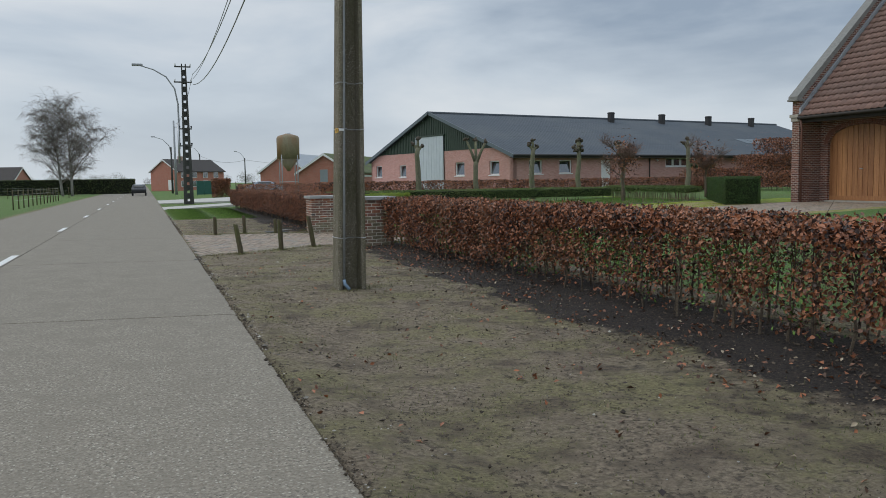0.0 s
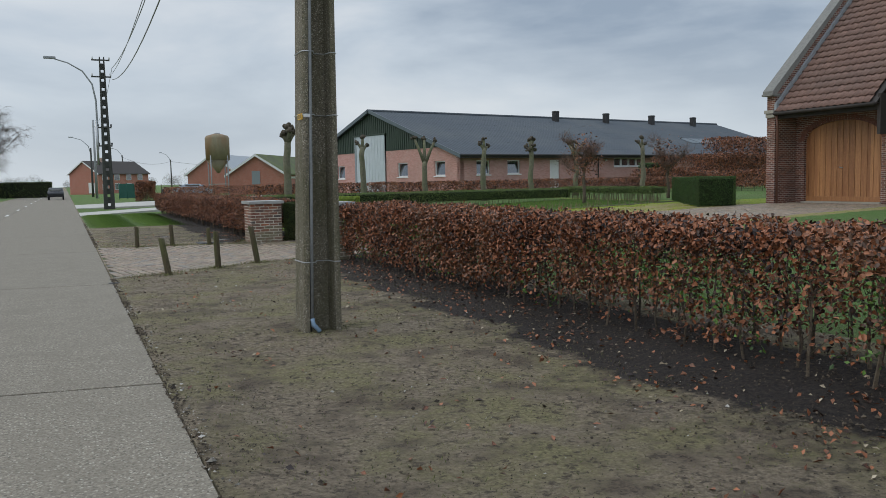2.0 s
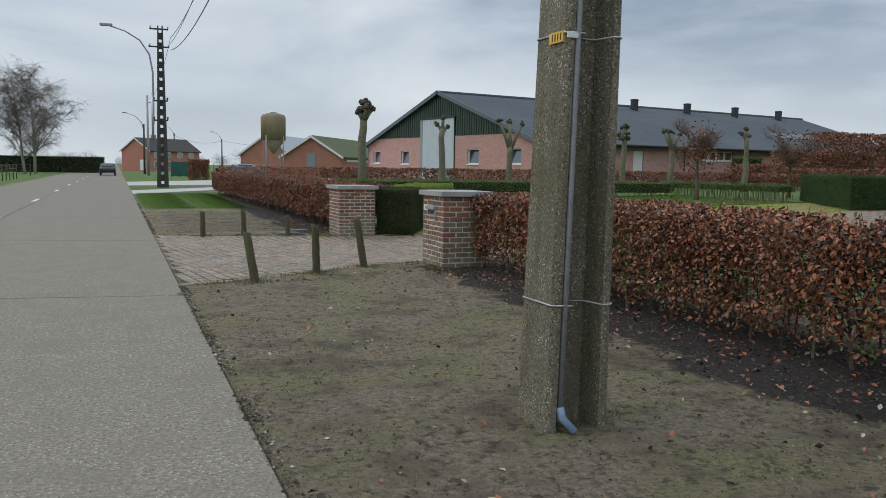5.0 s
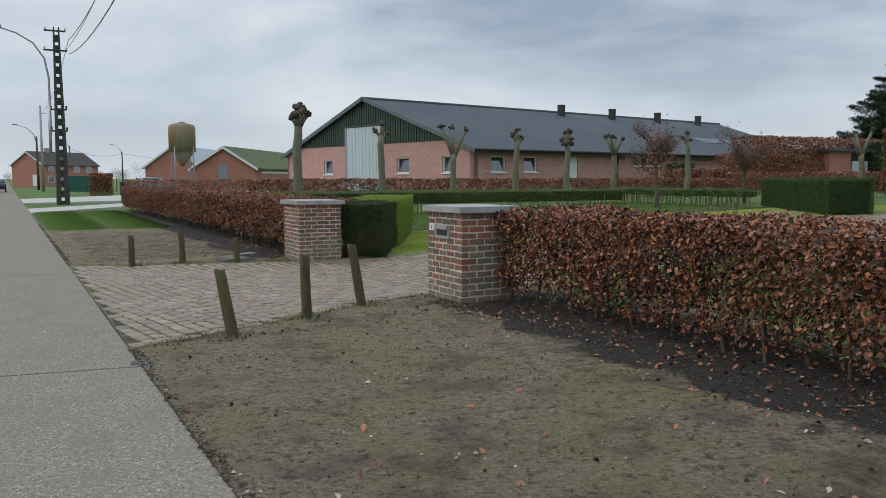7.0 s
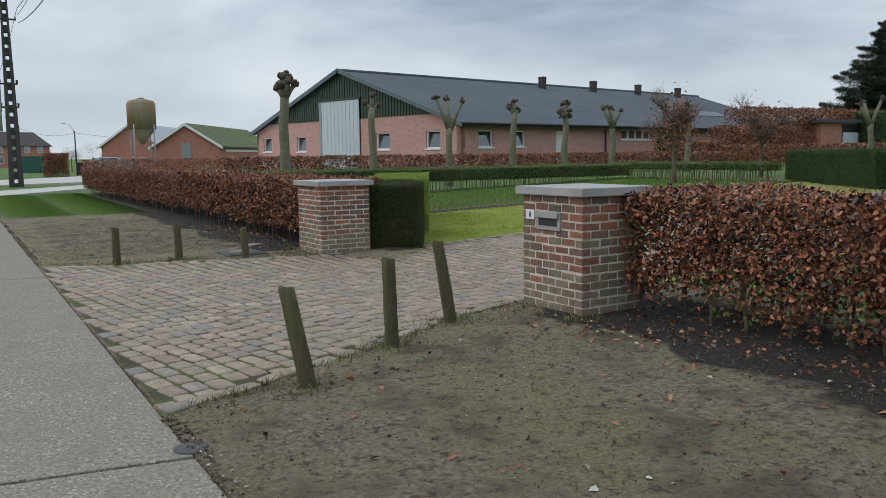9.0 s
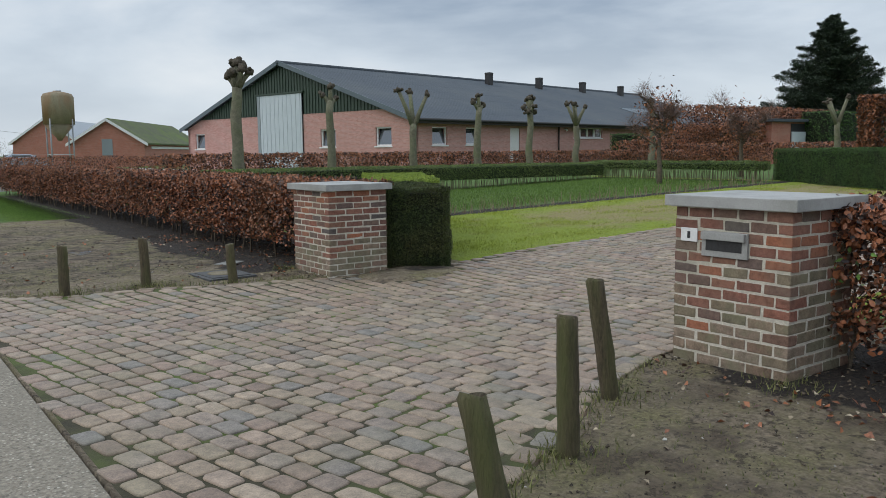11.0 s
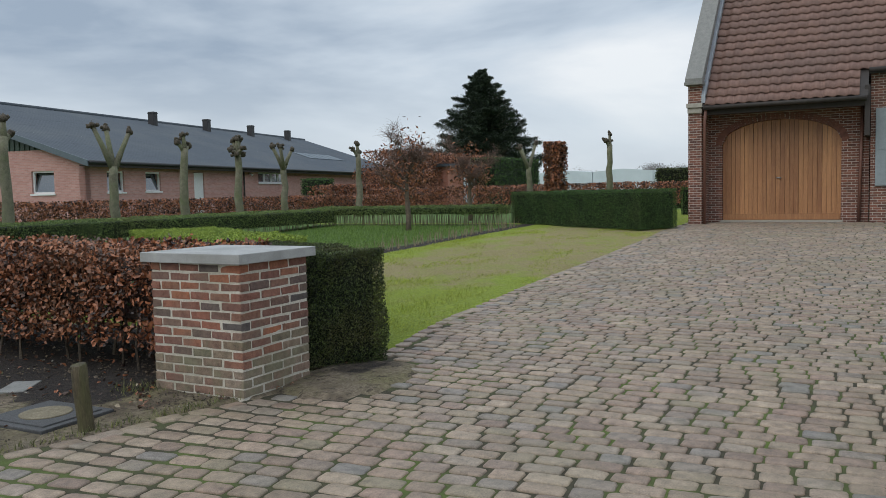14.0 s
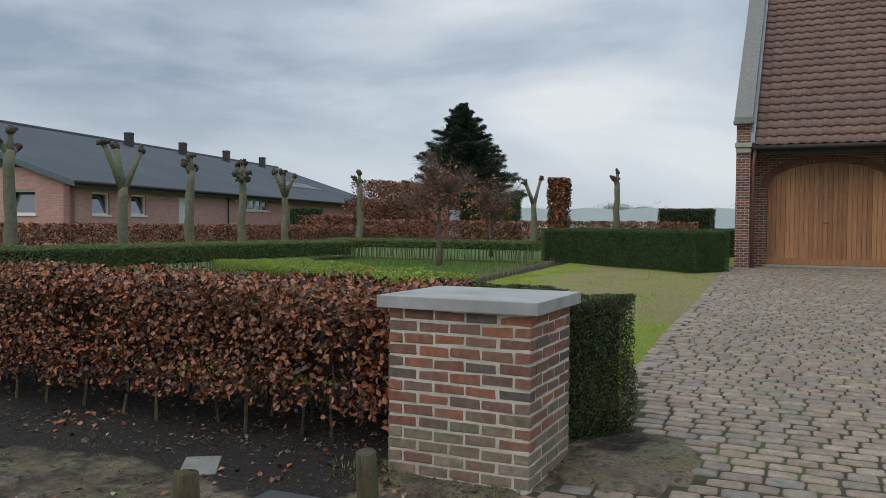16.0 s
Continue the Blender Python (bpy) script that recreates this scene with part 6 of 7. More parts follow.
cable((3.5, 60.9, 9.2), (2.95, 11.2, 8.8), 1.0, "thin grey overhead power cable between poles", 0.02)
cable((3.5, 60.9, 8.85), (2.72, 11.2, 8.7), 0.9, "thin grey overhead power cable between poles", 0.016)
cable((3.5, 60.9, 8.45), (3.05, 11.2, 8.4), 1.4, "thicker slack overhead cable between poles", 0.024)
cable((2.84, 11.1, 8.85), (2.6, -28, 8.6), 0.8, "thin grey overhead power cable between poles", 0.016)
cable((3.5, 61.1, 9.2), (4.2, 114.5, 9.4), 0.9, "thin grey overhead power cable between poles", 0.016)


def plain_pole(x, y, h, lamp, label, material=TIMBER, reach=-2.3):
    p = thing("street_lamp" if lamp else "utility_pole", label, "street lamp" if lamp else "utility pole", (x, y, 0))
    tube("pole", [(0, 0, -0.2), (0, 0, h)], [0.17, 0.11], material, p, "", 10)
    if lamp:
        a = tube("lamp_arm", [(0, 0, h - 1.0), (reach * 0.12, 0, h + 0.2), (reach * 0.5, 0, h + 1.1), (reach, 0, h + 1.45)], [0.06, 0.05, 0.04, 0.035], LAMPGREY, p, "", 8)
        block("lamp_head", (reach - 0.5, -0.12, h + 1.42), (reach + 0.1, 0.12, h + 1.56), LAMPGREY, a, "", 0.03)
    else:
        block("crossarm", (-0.1, -0.1, h - 0.9), (0.6, -0.02, h - 0.82), LAMPGREY, p, "", 0.01)
    return p


plain_pole(3.9, 114.5, 9.8, False, "slim weathered timber utility pole on verge", LAMPGREY)

plain_pole(3.9, 130, 7.0, True, "dark street lamp with curved arm at the roadside", MAST)
plain_pole(11.7, 190, 8.0, True, "distant street lamp with curved arm", MAST, -1.8)
plain_pole(21.5, 190, 7.0, True, "distant street lamp with curved arm", MAST, -1.8)
cable((11.7, 190, 7.6), (21.5, 190, 6.6), 1.0, "distant sagging overhead cable", 0.03)
cable((21.5, 190, 6.6), (60, 190, 6.0), 1.3, "distant sagging overhead cable", 0.03)


def silo():
    s = thing("feed_silo", "weathered yellow-brown fibreglass feed silo on steel legs", "silo", (14.2, 86.0, 0.3))
    tube("hopper", [(0, 0, 2.3), (0, 0, 2.5), (0, 0, 3.6)], [0.16, 0.25, 1.15], FRP, s, "stained conical hopper", 24)
    tube("tank", [(0, 0, 3.58), (0, 0, 5.7), (0, 0, 5.95), (0, 0, 6.1), (0, 0, 6.16)], [1.16, 1.18, 1.05, 0.55, 0.2], FRP, s, "stained cylindrical tank", 24)
    tube("lid", [(0, 0, 6.12), (0, 0, 6.24), (0, 0, 6.27)], [0.3, 0.3, 0.1], STEEL, s, "", 16)
    for k in range(4):
        a = math.pi / 4 + k * math.pi / 2
        tube("leg", [(math.cos(a) * 1.15, math.sin(a) * 1.15, -0.2), (math.cos(a) * 1.15, math.sin(a) * 1.15, 4.0)], 0.06, LAMPGREY, s, "galvanised leg", 8)
    for z in (1.2, 3.5):
        for k in range(4):
            a, b = math.pi / 4 + k * math.pi / 2, math.pi / 4 + (k + 1) * math.pi / 2
            tube("brace", [(math.cos(a) * 1.15, math.sin(a) * 1.15, z), (math.cos(b) * 1.15, math.sin(b) * 1.15, z)], 0.035, STEEL, s, "", 6)
    return s


silo()


def gabled(name, label, category, place, turn, width, length, eave, ridge, wall, roof, openings=(), roof_label=""):
    """A plain gabled building; its gable faces along -y of its own axes, its length runs along +y."""
    b = thing(name, label, category, place, turn)
    w = width / 2
    v = [(-w, 0, -0.3), (w, 0, -0.3), (w, 0, eave), (0, 0, ridge), (-w, 0, eave)]
    v += [(x, length, z) for x, _, z in v]
    uv_box(flat("wall", v, [(0, 1, 2, 3, 4), (9, 8, 7, 6, 5), (1, 6, 7, 2), (0, 4, 9, 5)], wall, b, "brick walls"))
    k = (ridge - eave) / w
    for s in (-1, 1):
        q = [(s * (w + 0.35), -0.25, eave - 0.35 * k), (0, -0.25, ridge), (0, length + 0.25, ridge), (s * (w + 0.35), length + 0.25, eave - 0.35 * k)]
        vv = [(x, y, z + 0.03) for x, y, z in q] + [(x, y, z + 0.17) for x, y, z in q]
        f = [(0, 1, 2, 3), (7, 6, 5, 4), (0, 4, 5, 1), (1, 5, 6, 2), (2, 6, 7, 3), (3, 7, 4, 0)]
        flat("roof", vv, f if s > 0 else [t[::-1] for t in f], roof, b, roof_label)
        q = [(s * (w + 0.36), -0.27, eave - 0.36 * k - 0.1), (0, -0.27, ridge - 0.1)]
        vv = [(x, y + d, z + e) for x, y, z in q for d in (-0.03, 0.0) for e in (0, 0.26)]
        flat("verge_board", vv, [(0, 1, 5, 4), (2, 6, 7, 3), (1, 3, 7, 5), (0, 4, 6, 2), (0, 2, 3, 1), (4, 5, 7, 6)], FRAMEWHITE, b, "pale verge trim")
    for face, u0, u1, z0, z1, material, what in openings:
        if face == "front":
            fr = block("window", (u0, -0.05, z0), (u1, -0.01, z1), FRAMEWHITE if material is GLASS else material, b, what, 0.01)
            if material is GLASS:
                block("pane", (u0 + 0.08, -0.06, z0 + 0.08), (u1 - 0.08, -0.052, z1 - 0.08), GLASS, fr, "", 0)
        else:
            sx = w if face == "right" else -w
            d = 1 if sx > 0 else -1
            fr = block("window", (sx + d * 0.01, u0, z0), (sx + d * 0.05, u1, z1), FRAMEWHITE if material is GLASS else material, b, what, 0.01)
            if material is GLASS:
                block("pane", (sx + d * 0.052, u0 + 0.08, z0 + 0.08), (sx + d * 0.06, u1 - 0.08, z1 - 0.08), GLASS, fr, "", 0)
    return b


gabled("farm_shed", "red brick farm shed with mossy corrugated roof", "barn", (18.8, 90.0, 0.2), -32, 6.2, 22, 2.3, 4.25, REDBRICK, MOSSROOF,
       [("front", -0.5, 0.4, 1.2, 2.6, SHUTTER, "grey boarded hatch"), ("right", 2.0, 18.0, 1.75, 1.98, FRAMEWHITE, "long white band")], "green mossy corrugated roof")
gabled("farm_shed", "red brick farm shed with pale grey roof", "barn", (17.0, 107.0, 0.2), -30, 6.4, 26, 2.6, 4.9, REDBRICK, ZINC, [], "pale grey sheet roof")
rh = gabled("brick_house", "red brick roadside house with dark tiled roof", "house", (3.6, 172.0, 0.0), -50, 7.6, 12.5, 3.9, 6.2, REDBRICK, FASCIA,
            [("front", 1.2, 2.8, 0.2, 2.2, FRAMEWHITE, "white garage door")] + [("right", 0.9 + 2.9 * k, 2.2 + 2.9 * k, z, z + 1.2, GLASS, "white framed window") for k in range(4) for z in (0.8, 2.6)], "dark tiled roof")
block("chimney", (-0.4, 4.0, 5.7), (0.4, 4.7, 7.0), REDBRICK, rh, "brick chimney", 0.02)
gabled("far_house", "distant low house with dark roof", "house", (-24, 190, 0), 70, 7, 12, 2.6, 5.2, REDBRICK, FASCIA, [])

clipped_hedge("roadside_hedge", -26, -1.5, 138, 140, 0, 2.3, 8000, 0.3, YEW, "long dark clipped hedge where the road bends", "hedge", 96)
beech_hedge(6.15, 7.75, 80.6, 83.6, 1.88, 9000, 0.12, "short russet hedge block beside a green screen", 97, foot=0.03, stems=0.4, detail=False)
beech_hedge(7.2, 22, 69.0, 70.2, 1.35, 9000, 0.11, "low russet hedge along the farm driveway", 98, stems=0.6, axis="x", detail=False)


def fence_panel_run(x0, x1, y, h, count):
    f = thing("green_fence", "green sheeted metal fence along farmyard", "fence", (x0, y, 0.0))
    step = (x1 - x0) / count
    for k in range(count + 1):
        tube("post", [(k * step, 0, -0.1), (k * step, 0, h + 0.08)], 0.03, GREENMESH, f, "", 6)
    for k in range(count):
        block("panel", (k * step + 0.03, -0.012, 0.15), ((k + 1) * step - 0.03, 0.012, h), GREENMESH, f, "dark green sheet", 0.004)
        for q in range(8):
            u = k * step + 0.03 + (step - 0.06) * (q + 0.5) / 8
            block("slat", (u - 0.02, -0.03, 0.15), (u + 0.02, -0.014, h), GREENMESH, f, "", 0.003)
    return f


fence_panel_run(5.7, 8.2, 100.0, 1.75, 3)


def open_fence(x0, y0, x1, y1, count, label, seed, h=1.25):
    f = thing("wire_fence", label, "fence", (x0, y0, 0))
    d = Vector((x1 - x0, y1 - y0, 0))
    for k in range(count + 1):
        p = d * (k / count)
        tube("post", [(p.x, p.y, -0.2), (p.x, p.y, h)], 0.045, TIMBER, f, "", 6)
    for z in (0.5, 0.85, h - 0.08):
        tube("wire", [(0, 0, z), (d.x, d.y, z)], 0.008, STEEL, f, "", 4)
    return f


open_fence(-8.2, 60, -8.4, 92, 12, "timber and wire field fence beside the road", 1)
open_fence(-60, 118, -9, 112, 22, "timber and wire fence across the field", 2)
open_fence(8.3, 101, 36, 102, 14, "metal rail fence along the farmyard", 3, 1.6)

bin_ = thing("waste_bin", "black wheeled waste bin beside the hedge", "bin", (8.75, 82.0, 0.1))
block("body", (-0.35, -0.35, 0.12), (0.35, 0.35, 1.0), BLACK, bin_, "", 0.04)
block("lid", (-0.39, -0.42, 1.0), (0.39, 0.4, 1.08), BLACK, bin_, "", 0.03)
for s in (-0.3, 0.3):
    tube("wheel", [(s - 0.04, 0.3, 0.1), (s + 0.04, 0.3, 0.1)], 0.1, TYRE, bin_, "", 12)


def car(place, turn, paint, label):
    c = thing("car", label, "car", place, turn)
    prof = [(-2.1, 0.35), (-2.15, 0.75), (-2.0, 0.95), (-1.45, 1.0), (-0.85, 1.42), (0.75, 1.45), (1.65, 1.02), (2.1, 0.95), (2.15, 0.6), (2.1, 0.35)]
    k = len(prof)
    v = []
    for y, inset in ((-0.86, 0), (0.86, 0)):
        for x, z in prof:
            t = 0.16 if z > 1.1 else 0.0
            v.append((x, y - math.copysign(t, y), z))
    f = [tuple(range(k)), tuple(range(2 * k - 1, k - 1, -1))] + [(i, k + i, k + (i + 1) % k, (i + 1) % k) for i in range(k)]
    body = flat("body", v, [q[::-1] for q in f], paint, c)
    m = body.modifiers.new("soft", "BEVEL")
    m.width, m.segments = 0.06, 2
    block("rear_window", (1.02, -0.6, 1.08), (1.32, 0.6, 1.36), GLASS, c, "", 0.05)
    block("front_window", (-1.30, -0.6, 1.06), (-1.0, 0.6, 1.32), GLASS, c, "", 0.05)
    for s in (-1, 1):
        block("side_window", (-0.8, s * 0.74, 1.04), (0.75, s * 0.80, 1.36), GLASS, c, "", 0.03)
        block("tail_light", (2.10, s * 0.55, 0.72), (2.17, s * 0.82, 0.9), REDLAMP, c, "red tail light", 0.02)
        for x in (-1.35, 1.3):
            w = tube("wheel", [(x, s * 0.70, 0.32), (x, s * 0.88, 0.32)], 0.32, TYRE, c, "", 18)
            tube("rim", [(x, s * 0.86, 0.32), (x, s * 0.89, 0.32)], 0.19, STEEL, w, "", 14)
    return c


car((-0.75, 112, 0), 90, CARPAINT, "dark estate car on the far road")
car((13.5, 100.0, 0.15), 175, GREYCAR, "pale blue-grey car parked in farmyard")


# ---- loose litter on the verge ----
def scatter(name, count, area, size, material, label, seed, category, weight=None, rise_by=0.006):
    rng = np.random.default_rng(seed)
    x0, x1, y0, y1 = area
    q = np.stack([rng.uniform(x0, x1, count * 3), rng.uniform(y0, y1, count * 3)], 1)
    near, far = drive_edges(q[:, 0])
    ok = ~((q[:, 1] > near - 0.05) & (q[:, 1] < far + 0.05))
    clump = np.array([noise.noise(Vector((a * 1.3, b * 1.3, seed))) for a, b in q])
    ok &= rng.random(len(q)) < np.clip(0.45 + clump * 1.1, 0.05, 1)
    if weight is not None:
        ok &= rng.random(len(q)) < weight(q[:, 0], q[:, 1])
    q = q[ok][:count]
    c = np.concatenate([q, (rise(q[:, 0], q[:, 1]) + rise_by + rng.uniform(0, 0.012, len(q)))[:, None]], 1)
    t = tagged(new(name), label, category, kind="stuff")
    return t, c, rng


def soil_weight(x, y):
    return np.where(x > 4.0, 1.0, 0.12)


t, c, rng = scatter("fallen_leaves", 5200, (1.0, 6.3, 1.0, 30), 0.05, BEECH, "scattered dry brown leaves on soil and mud", 101, "leaves", soil_weight)
leaf_mesh("leaf_litter", c, rng.normal(0, 0.5, c.shape) + [0, 0, 1], 0.055, 0.036, BEECH, t, "", rng)
PALELEAF = surface("bleached_leaf", (0.22, 0.17, 0.11), (0.5, 0.42, 0.30), 10, 0.8, 0.1, island=0.5)
t, c, rng = scatter("bleached_litter", 900, (1.0, 6.0, 1.0, 30), 0.05, PALELEAF, "pale bleached leaf bits and chips on mud", 102, "leaves", soil_weight)
leaf_mesh("leaf_litter", c, rng.normal(0, 0.4, c.shape) + [0, 0, 1], 0.045, 0.03, PALELEAF, t, "", rng)
GRASSBLADE = surface("verge_grass_blade", (0.06, 0.075, 0.018), (0.22, 0.22, 0.08), 8, 0.8, 0.1, island=0.6)
LAWNBLADE = surface("lawn_grass_blade", (0.14, 0.185, 0.012), (0.42, 0.49, 0.05), 8, 0.8, 0.1, 40, 0.42, (0.36, 0.35, 0.12), 0.6, island=0.5)
VERGEGREEN = surface("fresh_verge_blade", (0.05, 0.10, 0.012), (0.17, 0.28, 0.045), 8, 0.8, 0.1, island=0.5)


def blades(name, pts, height, material, label, seed):
    rng = np.random.default_rng(seed)
    n = len(pts)
    a = rng.uniform(0, 2 * math.pi, n)
    nor = np.stack([np.cos(a), np.sin(a), np.zeros(n)], 1)
    t = tagged(new(name), label, "grass", kind="stuff")
    h = height * rng.uniform(0.5, 1.3, n)
    lean = rng.normal(0, 0.45, (n, 2)) * h[:, None]
    w = 0.004
    v = np.empty((n, 3, 3))
    side = np.stack([-np.sin(a), np.cos(a), np.zeros(n)], 1) * w
    v[:, 0] = pts - side
    v[:, 1] = pts + side
    v[:, 2] = pts + np.concatenate([lean, h[:, None]], 1)
    me = bpy.data.meshes.new("grass_blade_mass")
    me.from_pydata(v.reshape(-1, 3).tolist(), [], np.arange(n * 3).reshape(-1, 3).tolist())
    me.materials.append(material)
    ob = new("grass_blade_mass", me)
    ob.parent = t
    tagged(ob, kind="stuff")
    return t


t, c, rng = scatter("verge_grass", 7000, (1.0, 4.6, 2.0, 27), 0.03, GRASSBLADE, "thin trodden grass on the muddy verge", 103, "grass", None, 0.0)
bpy.data.objects.remove(t)
blades("verge_grass", c, 0.018, GRASSBLADE, "thin trodden grass on the muddy verge", 103)
rng = np.random.default_rng(104)
q = np.stack([rng.uniform(1.0, 4.6, 80000), rng.uniform(35.2, 49.0, 80000)], 1)
blades("roadside_grass", np.concatenate([q, np.zeros((len(q), 1))], 1), 0.06, VERGEGREEN, "short green grass patch beside the hedge", 104)
q = np.stack([rng.uniform(8.2, 21.9, 45000), rng.uniform(29.4, 35.3, 45000)], 1)
blades("bed_grass", np.concatenate([q, rise(q[:, 0], q[:, 1])[:, None]], 1), 0.08, VERGEGREEN, "rough green grass in the garden bed", 106)
q = np.stack([rng.uniform(6.4, 21.5, 110000), rng.uniform(23.9, 28.7, 110000)], 1)
_, fe = drive_edges(q[:, 0])
q = q[(q[:, 1] > fe + 0.03) & ~((q[:, 0] < 8.3) & (q[:, 1] > 25.5))]
patch = np.array([noise.fractal(Vector((a * 0.9, b * 1.6, 5)), 0.8, 2.1, 3) for a, b in q])
worn = 0.95 * smoothstep(8.8, 12, q[:, 0]) * (1 - smoothstep(21.5, 23, q[:, 0])) * (1 - smoothstep(27.2, 28.8, q[:, 1]))
q = q[rng.random(len(q)) > np.clip(0.5 + 0.55 * worn - patch, 0, 0.98)]
blades("lawn_grass", np.concatenate([q, rise(q[:, 0], q[:, 1])[:, None]], 1), 0.035, LAWNBLADE, "short mossy lawn grass beside the drive", 105)


def crumbs(name, count, area, size, material, label, seed, weight=None):
    """Small clods or chips as joined eight-faced grains."""
    t, c, rng = scatter(name, count, area, size, material, label, seed, "soil", weight, 0.0)
    n = len(c)
    s = (size * rng.lognormal(0, 0.45, n))[:, None]
    axes = np.array([(1, 0, 0), (0, 1, 0), (-1, 0, 0), (0, -1, 0), (0, 0, 0.7), (0, 0, -0.5)])
    v = c[:, None, :] + axes[None] * s[:, None, :] * rng.uniform(0.6, 1.3, (n, 6, 1)) + rng.normal(0, 0.15, (n, 6, 3)) * s[:, None, :]
    tri = np.array([(0, 1, 4), (1, 2, 4), (2, 3, 4), (3, 0, 4), (1, 0, 5), (2, 1, 5), (3, 2, 5), (0, 3, 5)])
    f = (np.arange(n)[:, None, None] * 6 + tri[None]).reshape(-1, 3)
    ob = flat("clod_mass", v.reshape(-1, 3).tolist(), f.tolist(), material, t)
    tagged(ob, kind="stuff")
    return t


DARKCLOD = surface("dark_damp_clods", (0.035, 0.027, 0.019), (0.14, 0.108, 0.076), 20, 0.95, 0.3, island=0.6)
CHIP = surface("pale_stone_chips", (0.17, 0.155, 0.13), (0.5, 0.47, 0.42), 20, 0.9, 0.2, island=0.7)
crumbs("mud_clods", 24000, (1.0, 5.6, 2.0, 35), 0.005, DARKCLOD, "dark crumbs of earth over the muddy verge", 111)
crumbs("soil_clods", 9000, (4.2, 6.2, 2.0, 30), 0.008, DARKCLOD, "dark clods in the hedge soil", 112)
crumbs("stone_chips", 900, (1.0, 6.0, 2.0, 27), 0.006, CHIP, "small pale stone chips on mud", 113)
crumbs("edge_grit", 3200, (0.90, 0.99, 2.0, 40), 0.007, DARKCLOD, "dark grit along the edge of the concrete", 114)
crumbs("edge_chips", 700, (0.90, 1.05, 2.0, 40), 0.007, CHIP, "pale chips along the edge of the concrete", 115)

rng = np.random.default_rng(120)
tufts = []
for x in np.arange(1.1, 4.6, 0.09):
    n, f = drive_edges(x)
    for e, sgn in ((n, -1), (f, 1)):
        m = rng.integers(2, 26)
        tufts.append(np.stack([x + rng.normal(0, 0.05, m), e + sgn * np.abs(rng.normal(0.03, 0.07, m)), np.zeros(m)], 1))
for px0, py0 in ((1.83, 17.43), (2.77, 18.10), (3.59, 18.58), (2.655, 11.21), (1.86, 24.48), (2.70, 24.45), (4.6, 18.1), (4.5, 24.7)):
    m = 160
    a, r0 = rng.uniform(0, 2 * math.pi, m), np.abs(rng.normal(0.14, 0.08, m)) + (0.12 if px0 == 2.655 else 0)
    tufts.append(np.stack([px0 + np.cos(a) * r0, py0 + np.sin(a) * r0, np.full(m, -0.03 if px0 == 2.655 else 0.0)], 1))
blades("edge_grass", np.concatenate(tufts), 0.05, GRASSBLADE, "withered grass tufts at post feet and drive edge", 121)

WATER = surface("standing_water", (0.03, 0.028, 0.024), (0.05, 0.045, 0.038), 4, 0.16, 0.15)


def puddle(x, y, rx, ry, seed):
    r = random.Random(seed)
    t = tagged(new("puddle"), "shallow rain puddle lying on trodden mud", "puddle")
    t.location = (x, y, -0.004)
    ring = []
    for k in range(28):
        a = 2 * math.pi * k / 28
        s = 1 + 0.3 * noise.noise(Vector((math.cos(a) * 1.5, math.sin(a) * 1.5, seed))) + r.uniform(-0.06, 0.06)
        ring.append((math.cos(a) * rx * s, math.sin(a) * ry * s, 0.0))
    flat("water_surface", ring, [tuple(range(28))], WATER, t)


for x, y, rx, ry, seed in ((2.1, 31.6, 0.5, 0.35, 1), (2.65, 30.9, 0.45, 0.3, 2), (2.75, 28.4, 0.3, 0.3, 3)):
    puddle(x, y, rx, ry, seed)

# ---- setts of the drive ----
def sett_mesh(length, width, seed):
    """A worn sett: an uneven rounded block with a softly domed head."""
    rng = random.Random(seed)
    l, w = length / 2, width / 2
    n = 12
    outline = []
    for k in range(n):
        a = 2 * math.pi * (k + 0.5) / n
        c, s_ = math.cos(a), math.sin(a)
        p = 0.32
        outline.append((l * math.copysign(abs(c) ** p, c) * rng.uniform(0.95, 1.03), w * math.copysign(abs(s_) ** p, s_) * rng.uniform(0.94, 1.04)))
    tilt = (rng.uniform(-0.02, 0.02), rng.uniform(-0.03, 0.03))
    v, f = [], []
    for k, z in ((1.0, -0.05), (1.0, -0.009), (0.95, -0.002), (0.80, 0.001)):
        for x, y in outline:
            v.append((x * k, y * k, z + (tilt[0] * x + tilt[1] * y + rng.uniform(-0.0012, 0.0012) if z > -0.02 else 0)))
    for r in range(3):
        for k in range(n):
            j = (k + 1) % n
            f.append((r * n + k, r * n + j, (r + 1) * n + j, (r + 1) * n + k))
    v.append((0, 0, 0.003))
    c = len(v) - 1
    for k in range(n):
        f.append((3 * n + k, 3 * n + (k + 1) % n, c))
    return v, f


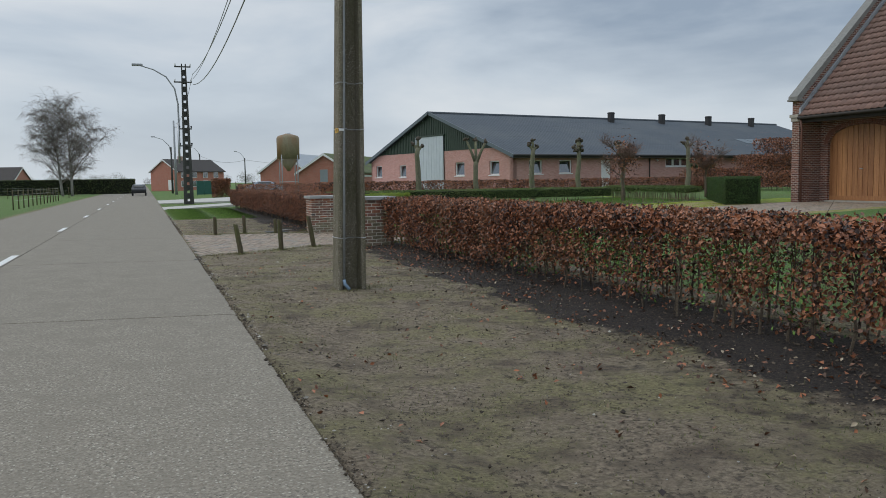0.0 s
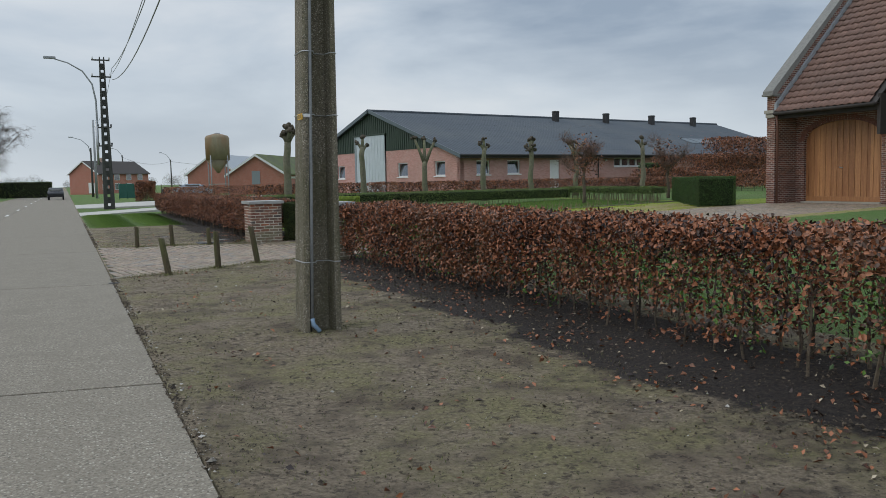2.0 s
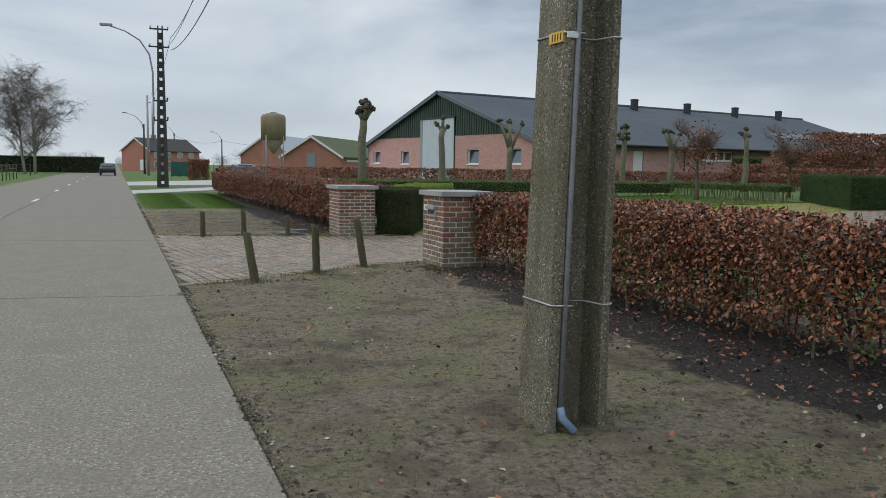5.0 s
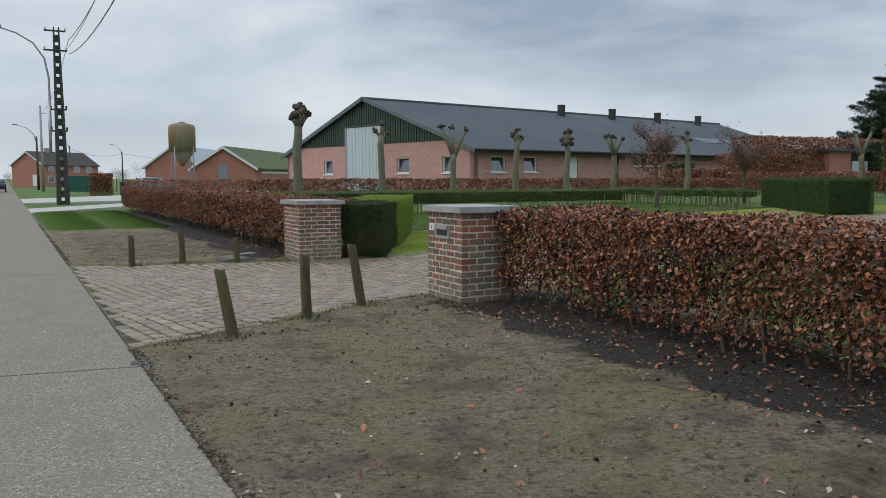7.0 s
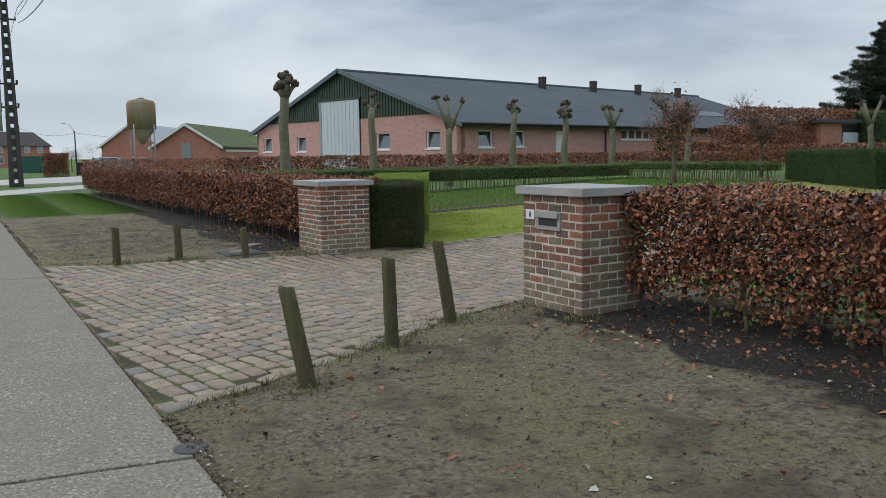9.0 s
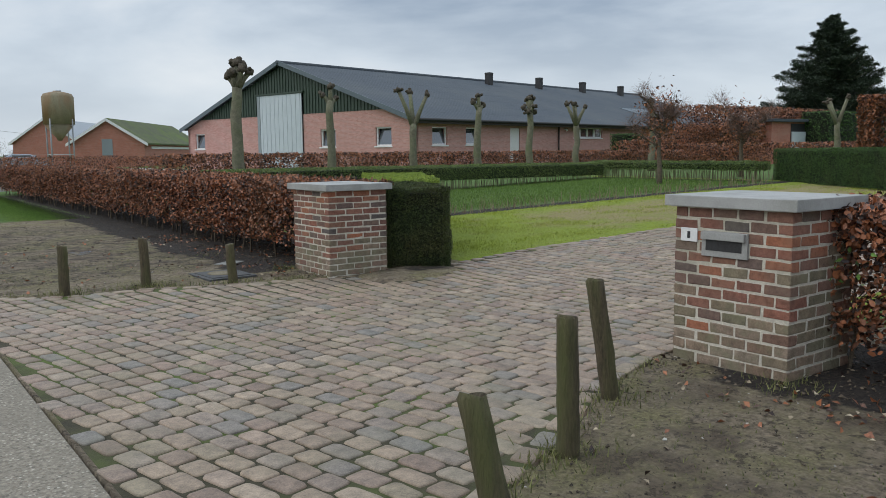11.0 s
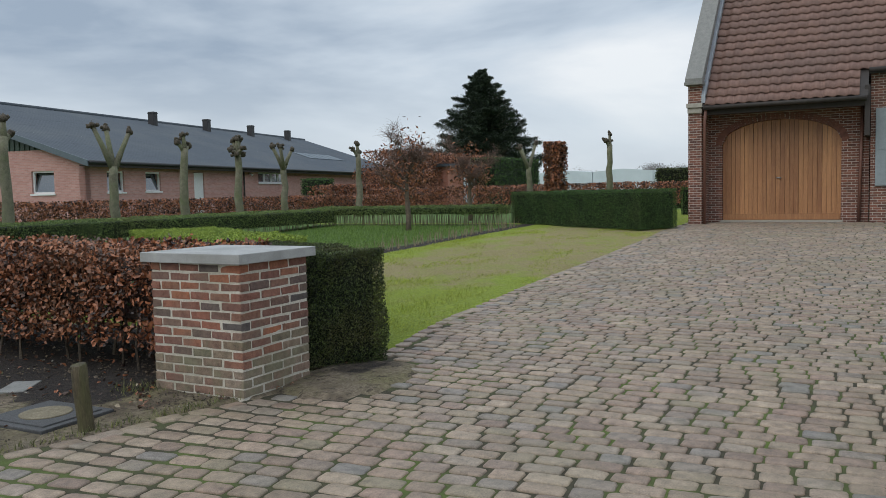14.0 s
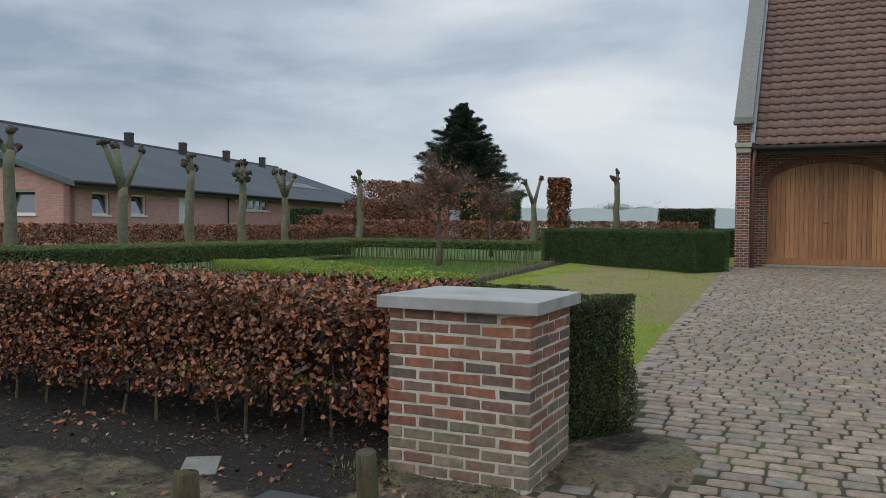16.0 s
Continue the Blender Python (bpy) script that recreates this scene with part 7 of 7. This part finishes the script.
def build_drive():
    d = thing("sett_drive", "worn granite setts with mossy joints leading to the house", "driveway", (0, 0, 0), kind="structure")
    # joint bed
    xs = np.concatenate([np.arange(0.94, 6, 0.25), np.arange(6, 24.0, 0.6)])
    v, f = [], []
    for x in xs:
        n, fa = drive_edges(x)
        for k in range(9):
            y = n + (fa - n) * k / 8
            v.append((x, y, float(rise(x, y)) - 0.010))
    for i in range(len(xs) - 1):
        for k in range(8):
            a = i * 9 + k
            f.append((a, a + 9, a + 10, a + 1))
    bed = surface("mossy_joint_soil", (0.018, 0.015, 0.009), (0.065, 0.058, 0.028), 6, 0.95, 0.5, 60, 1.3, (0.09, 0.135, 0.018), 0.85)
    flat("joint_bed", v, f, bed, d, "dark mossy soil in the joints")
    rng = random.Random(12)
    shapes = [sett_mesh(rng.uniform(0.165, 0.245), rng.uniform(0.122, 0.138), 200 + k) for k in range(24)]
    meshes = []
    for k, (sv, sf) in enumerate(shapes):
        me = bpy.data.meshes.new("sett")
        me.from_pydata(sv, [], sf)
        me.polygons.foreach_set("use_smooth", [True] * len(me.polygons))
        me.materials.append(SETT)
        meshes.append(me)
    lengths = [max(p[0] for p in q[0]) - min(p[0] for p in q[0]) for q in shapes]
    rest = Heap()
    count = 0
    row = 0.146
    x0 = -0.3
    r = 0
    while x0 < 23.6:
        y = 17.0 + (0.11 if r % 2 else 0.0) + rng.uniform(-0.03, 0.03)
        shear = 0.2 * (1 - float(smoothstep(1.8, 6.0, x0)))
        while y < 24.7:
            k = rng.randrange(24)
            length = lengths[k]
            yc = y + length / 2
            x = x0 + shear * (21.2 - yc) + 0.03 * math.sin(yc * 1.7 + x0)
            y += length + rng.uniform(0.008, 0.020)
            n, fa = drive_edges(x)
            if x < 0.975 or x > 23.66 or yc < n + 0.10 or yc > fa - 0.10:
                continue
            if math.hypot((x - 5.42) / 0.62, (yc - 23.36) / 0.43) < 1:
                continue
            z = float(rise(x, yc)) + rng.uniform(-0.002, 0.002) + 0.003 * noise.noise(Vector((x, yc, 0)))
            ang = math.pi / 2 + math.atan(shear) + rng.uniform(-0.05, 0.05)
            m = pose(x, yc, z, rng.uniform(-0.8, 0.8), rng.uniform(-0.8, 0.8), math.degrees(ang))
            if 3.2 < x < 6.2 and 19.3 < yc < 23.3 and count < 300:
                ob = new("sett", meshes[k])
                ob.parent = d
                ob.matrix_basis = m
                count += 1
            else:
                rest.add(([m @ Vector(p) for p in shapes[k][0]], shapes[k][1]))
        x0 += row
        r += 1
    # edging setts laid lengthwise
    for which in (0, 1):
        x = 1.05
        while x < 22.6:
            e = drive_edges(x)[which] + (0.06 if which == 0 else -0.06)
            e2 = drive_edges(x + 0.22)[which] + (0.06 if which == 0 else -0.06)
            if not (4.62 < x < 6.1 and which):
                m = pose(x, e, float(rise(x, e)) + rng.uniform(-0.004, 0.006), 0, 0, math.degrees(math.atan2(e2 - e, 0.22)) + rng.uniform(-3, 3))
                rest.add(([m @ Vector(p) for p in shapes[rng.randrange(24)][0]], shapes[0][1]))
            x += 0.225
    tagged(rest.make("sett_field", SETT_JOINED, d, "joined field of worn granite setts", True), kind="stuff")


build_drive()
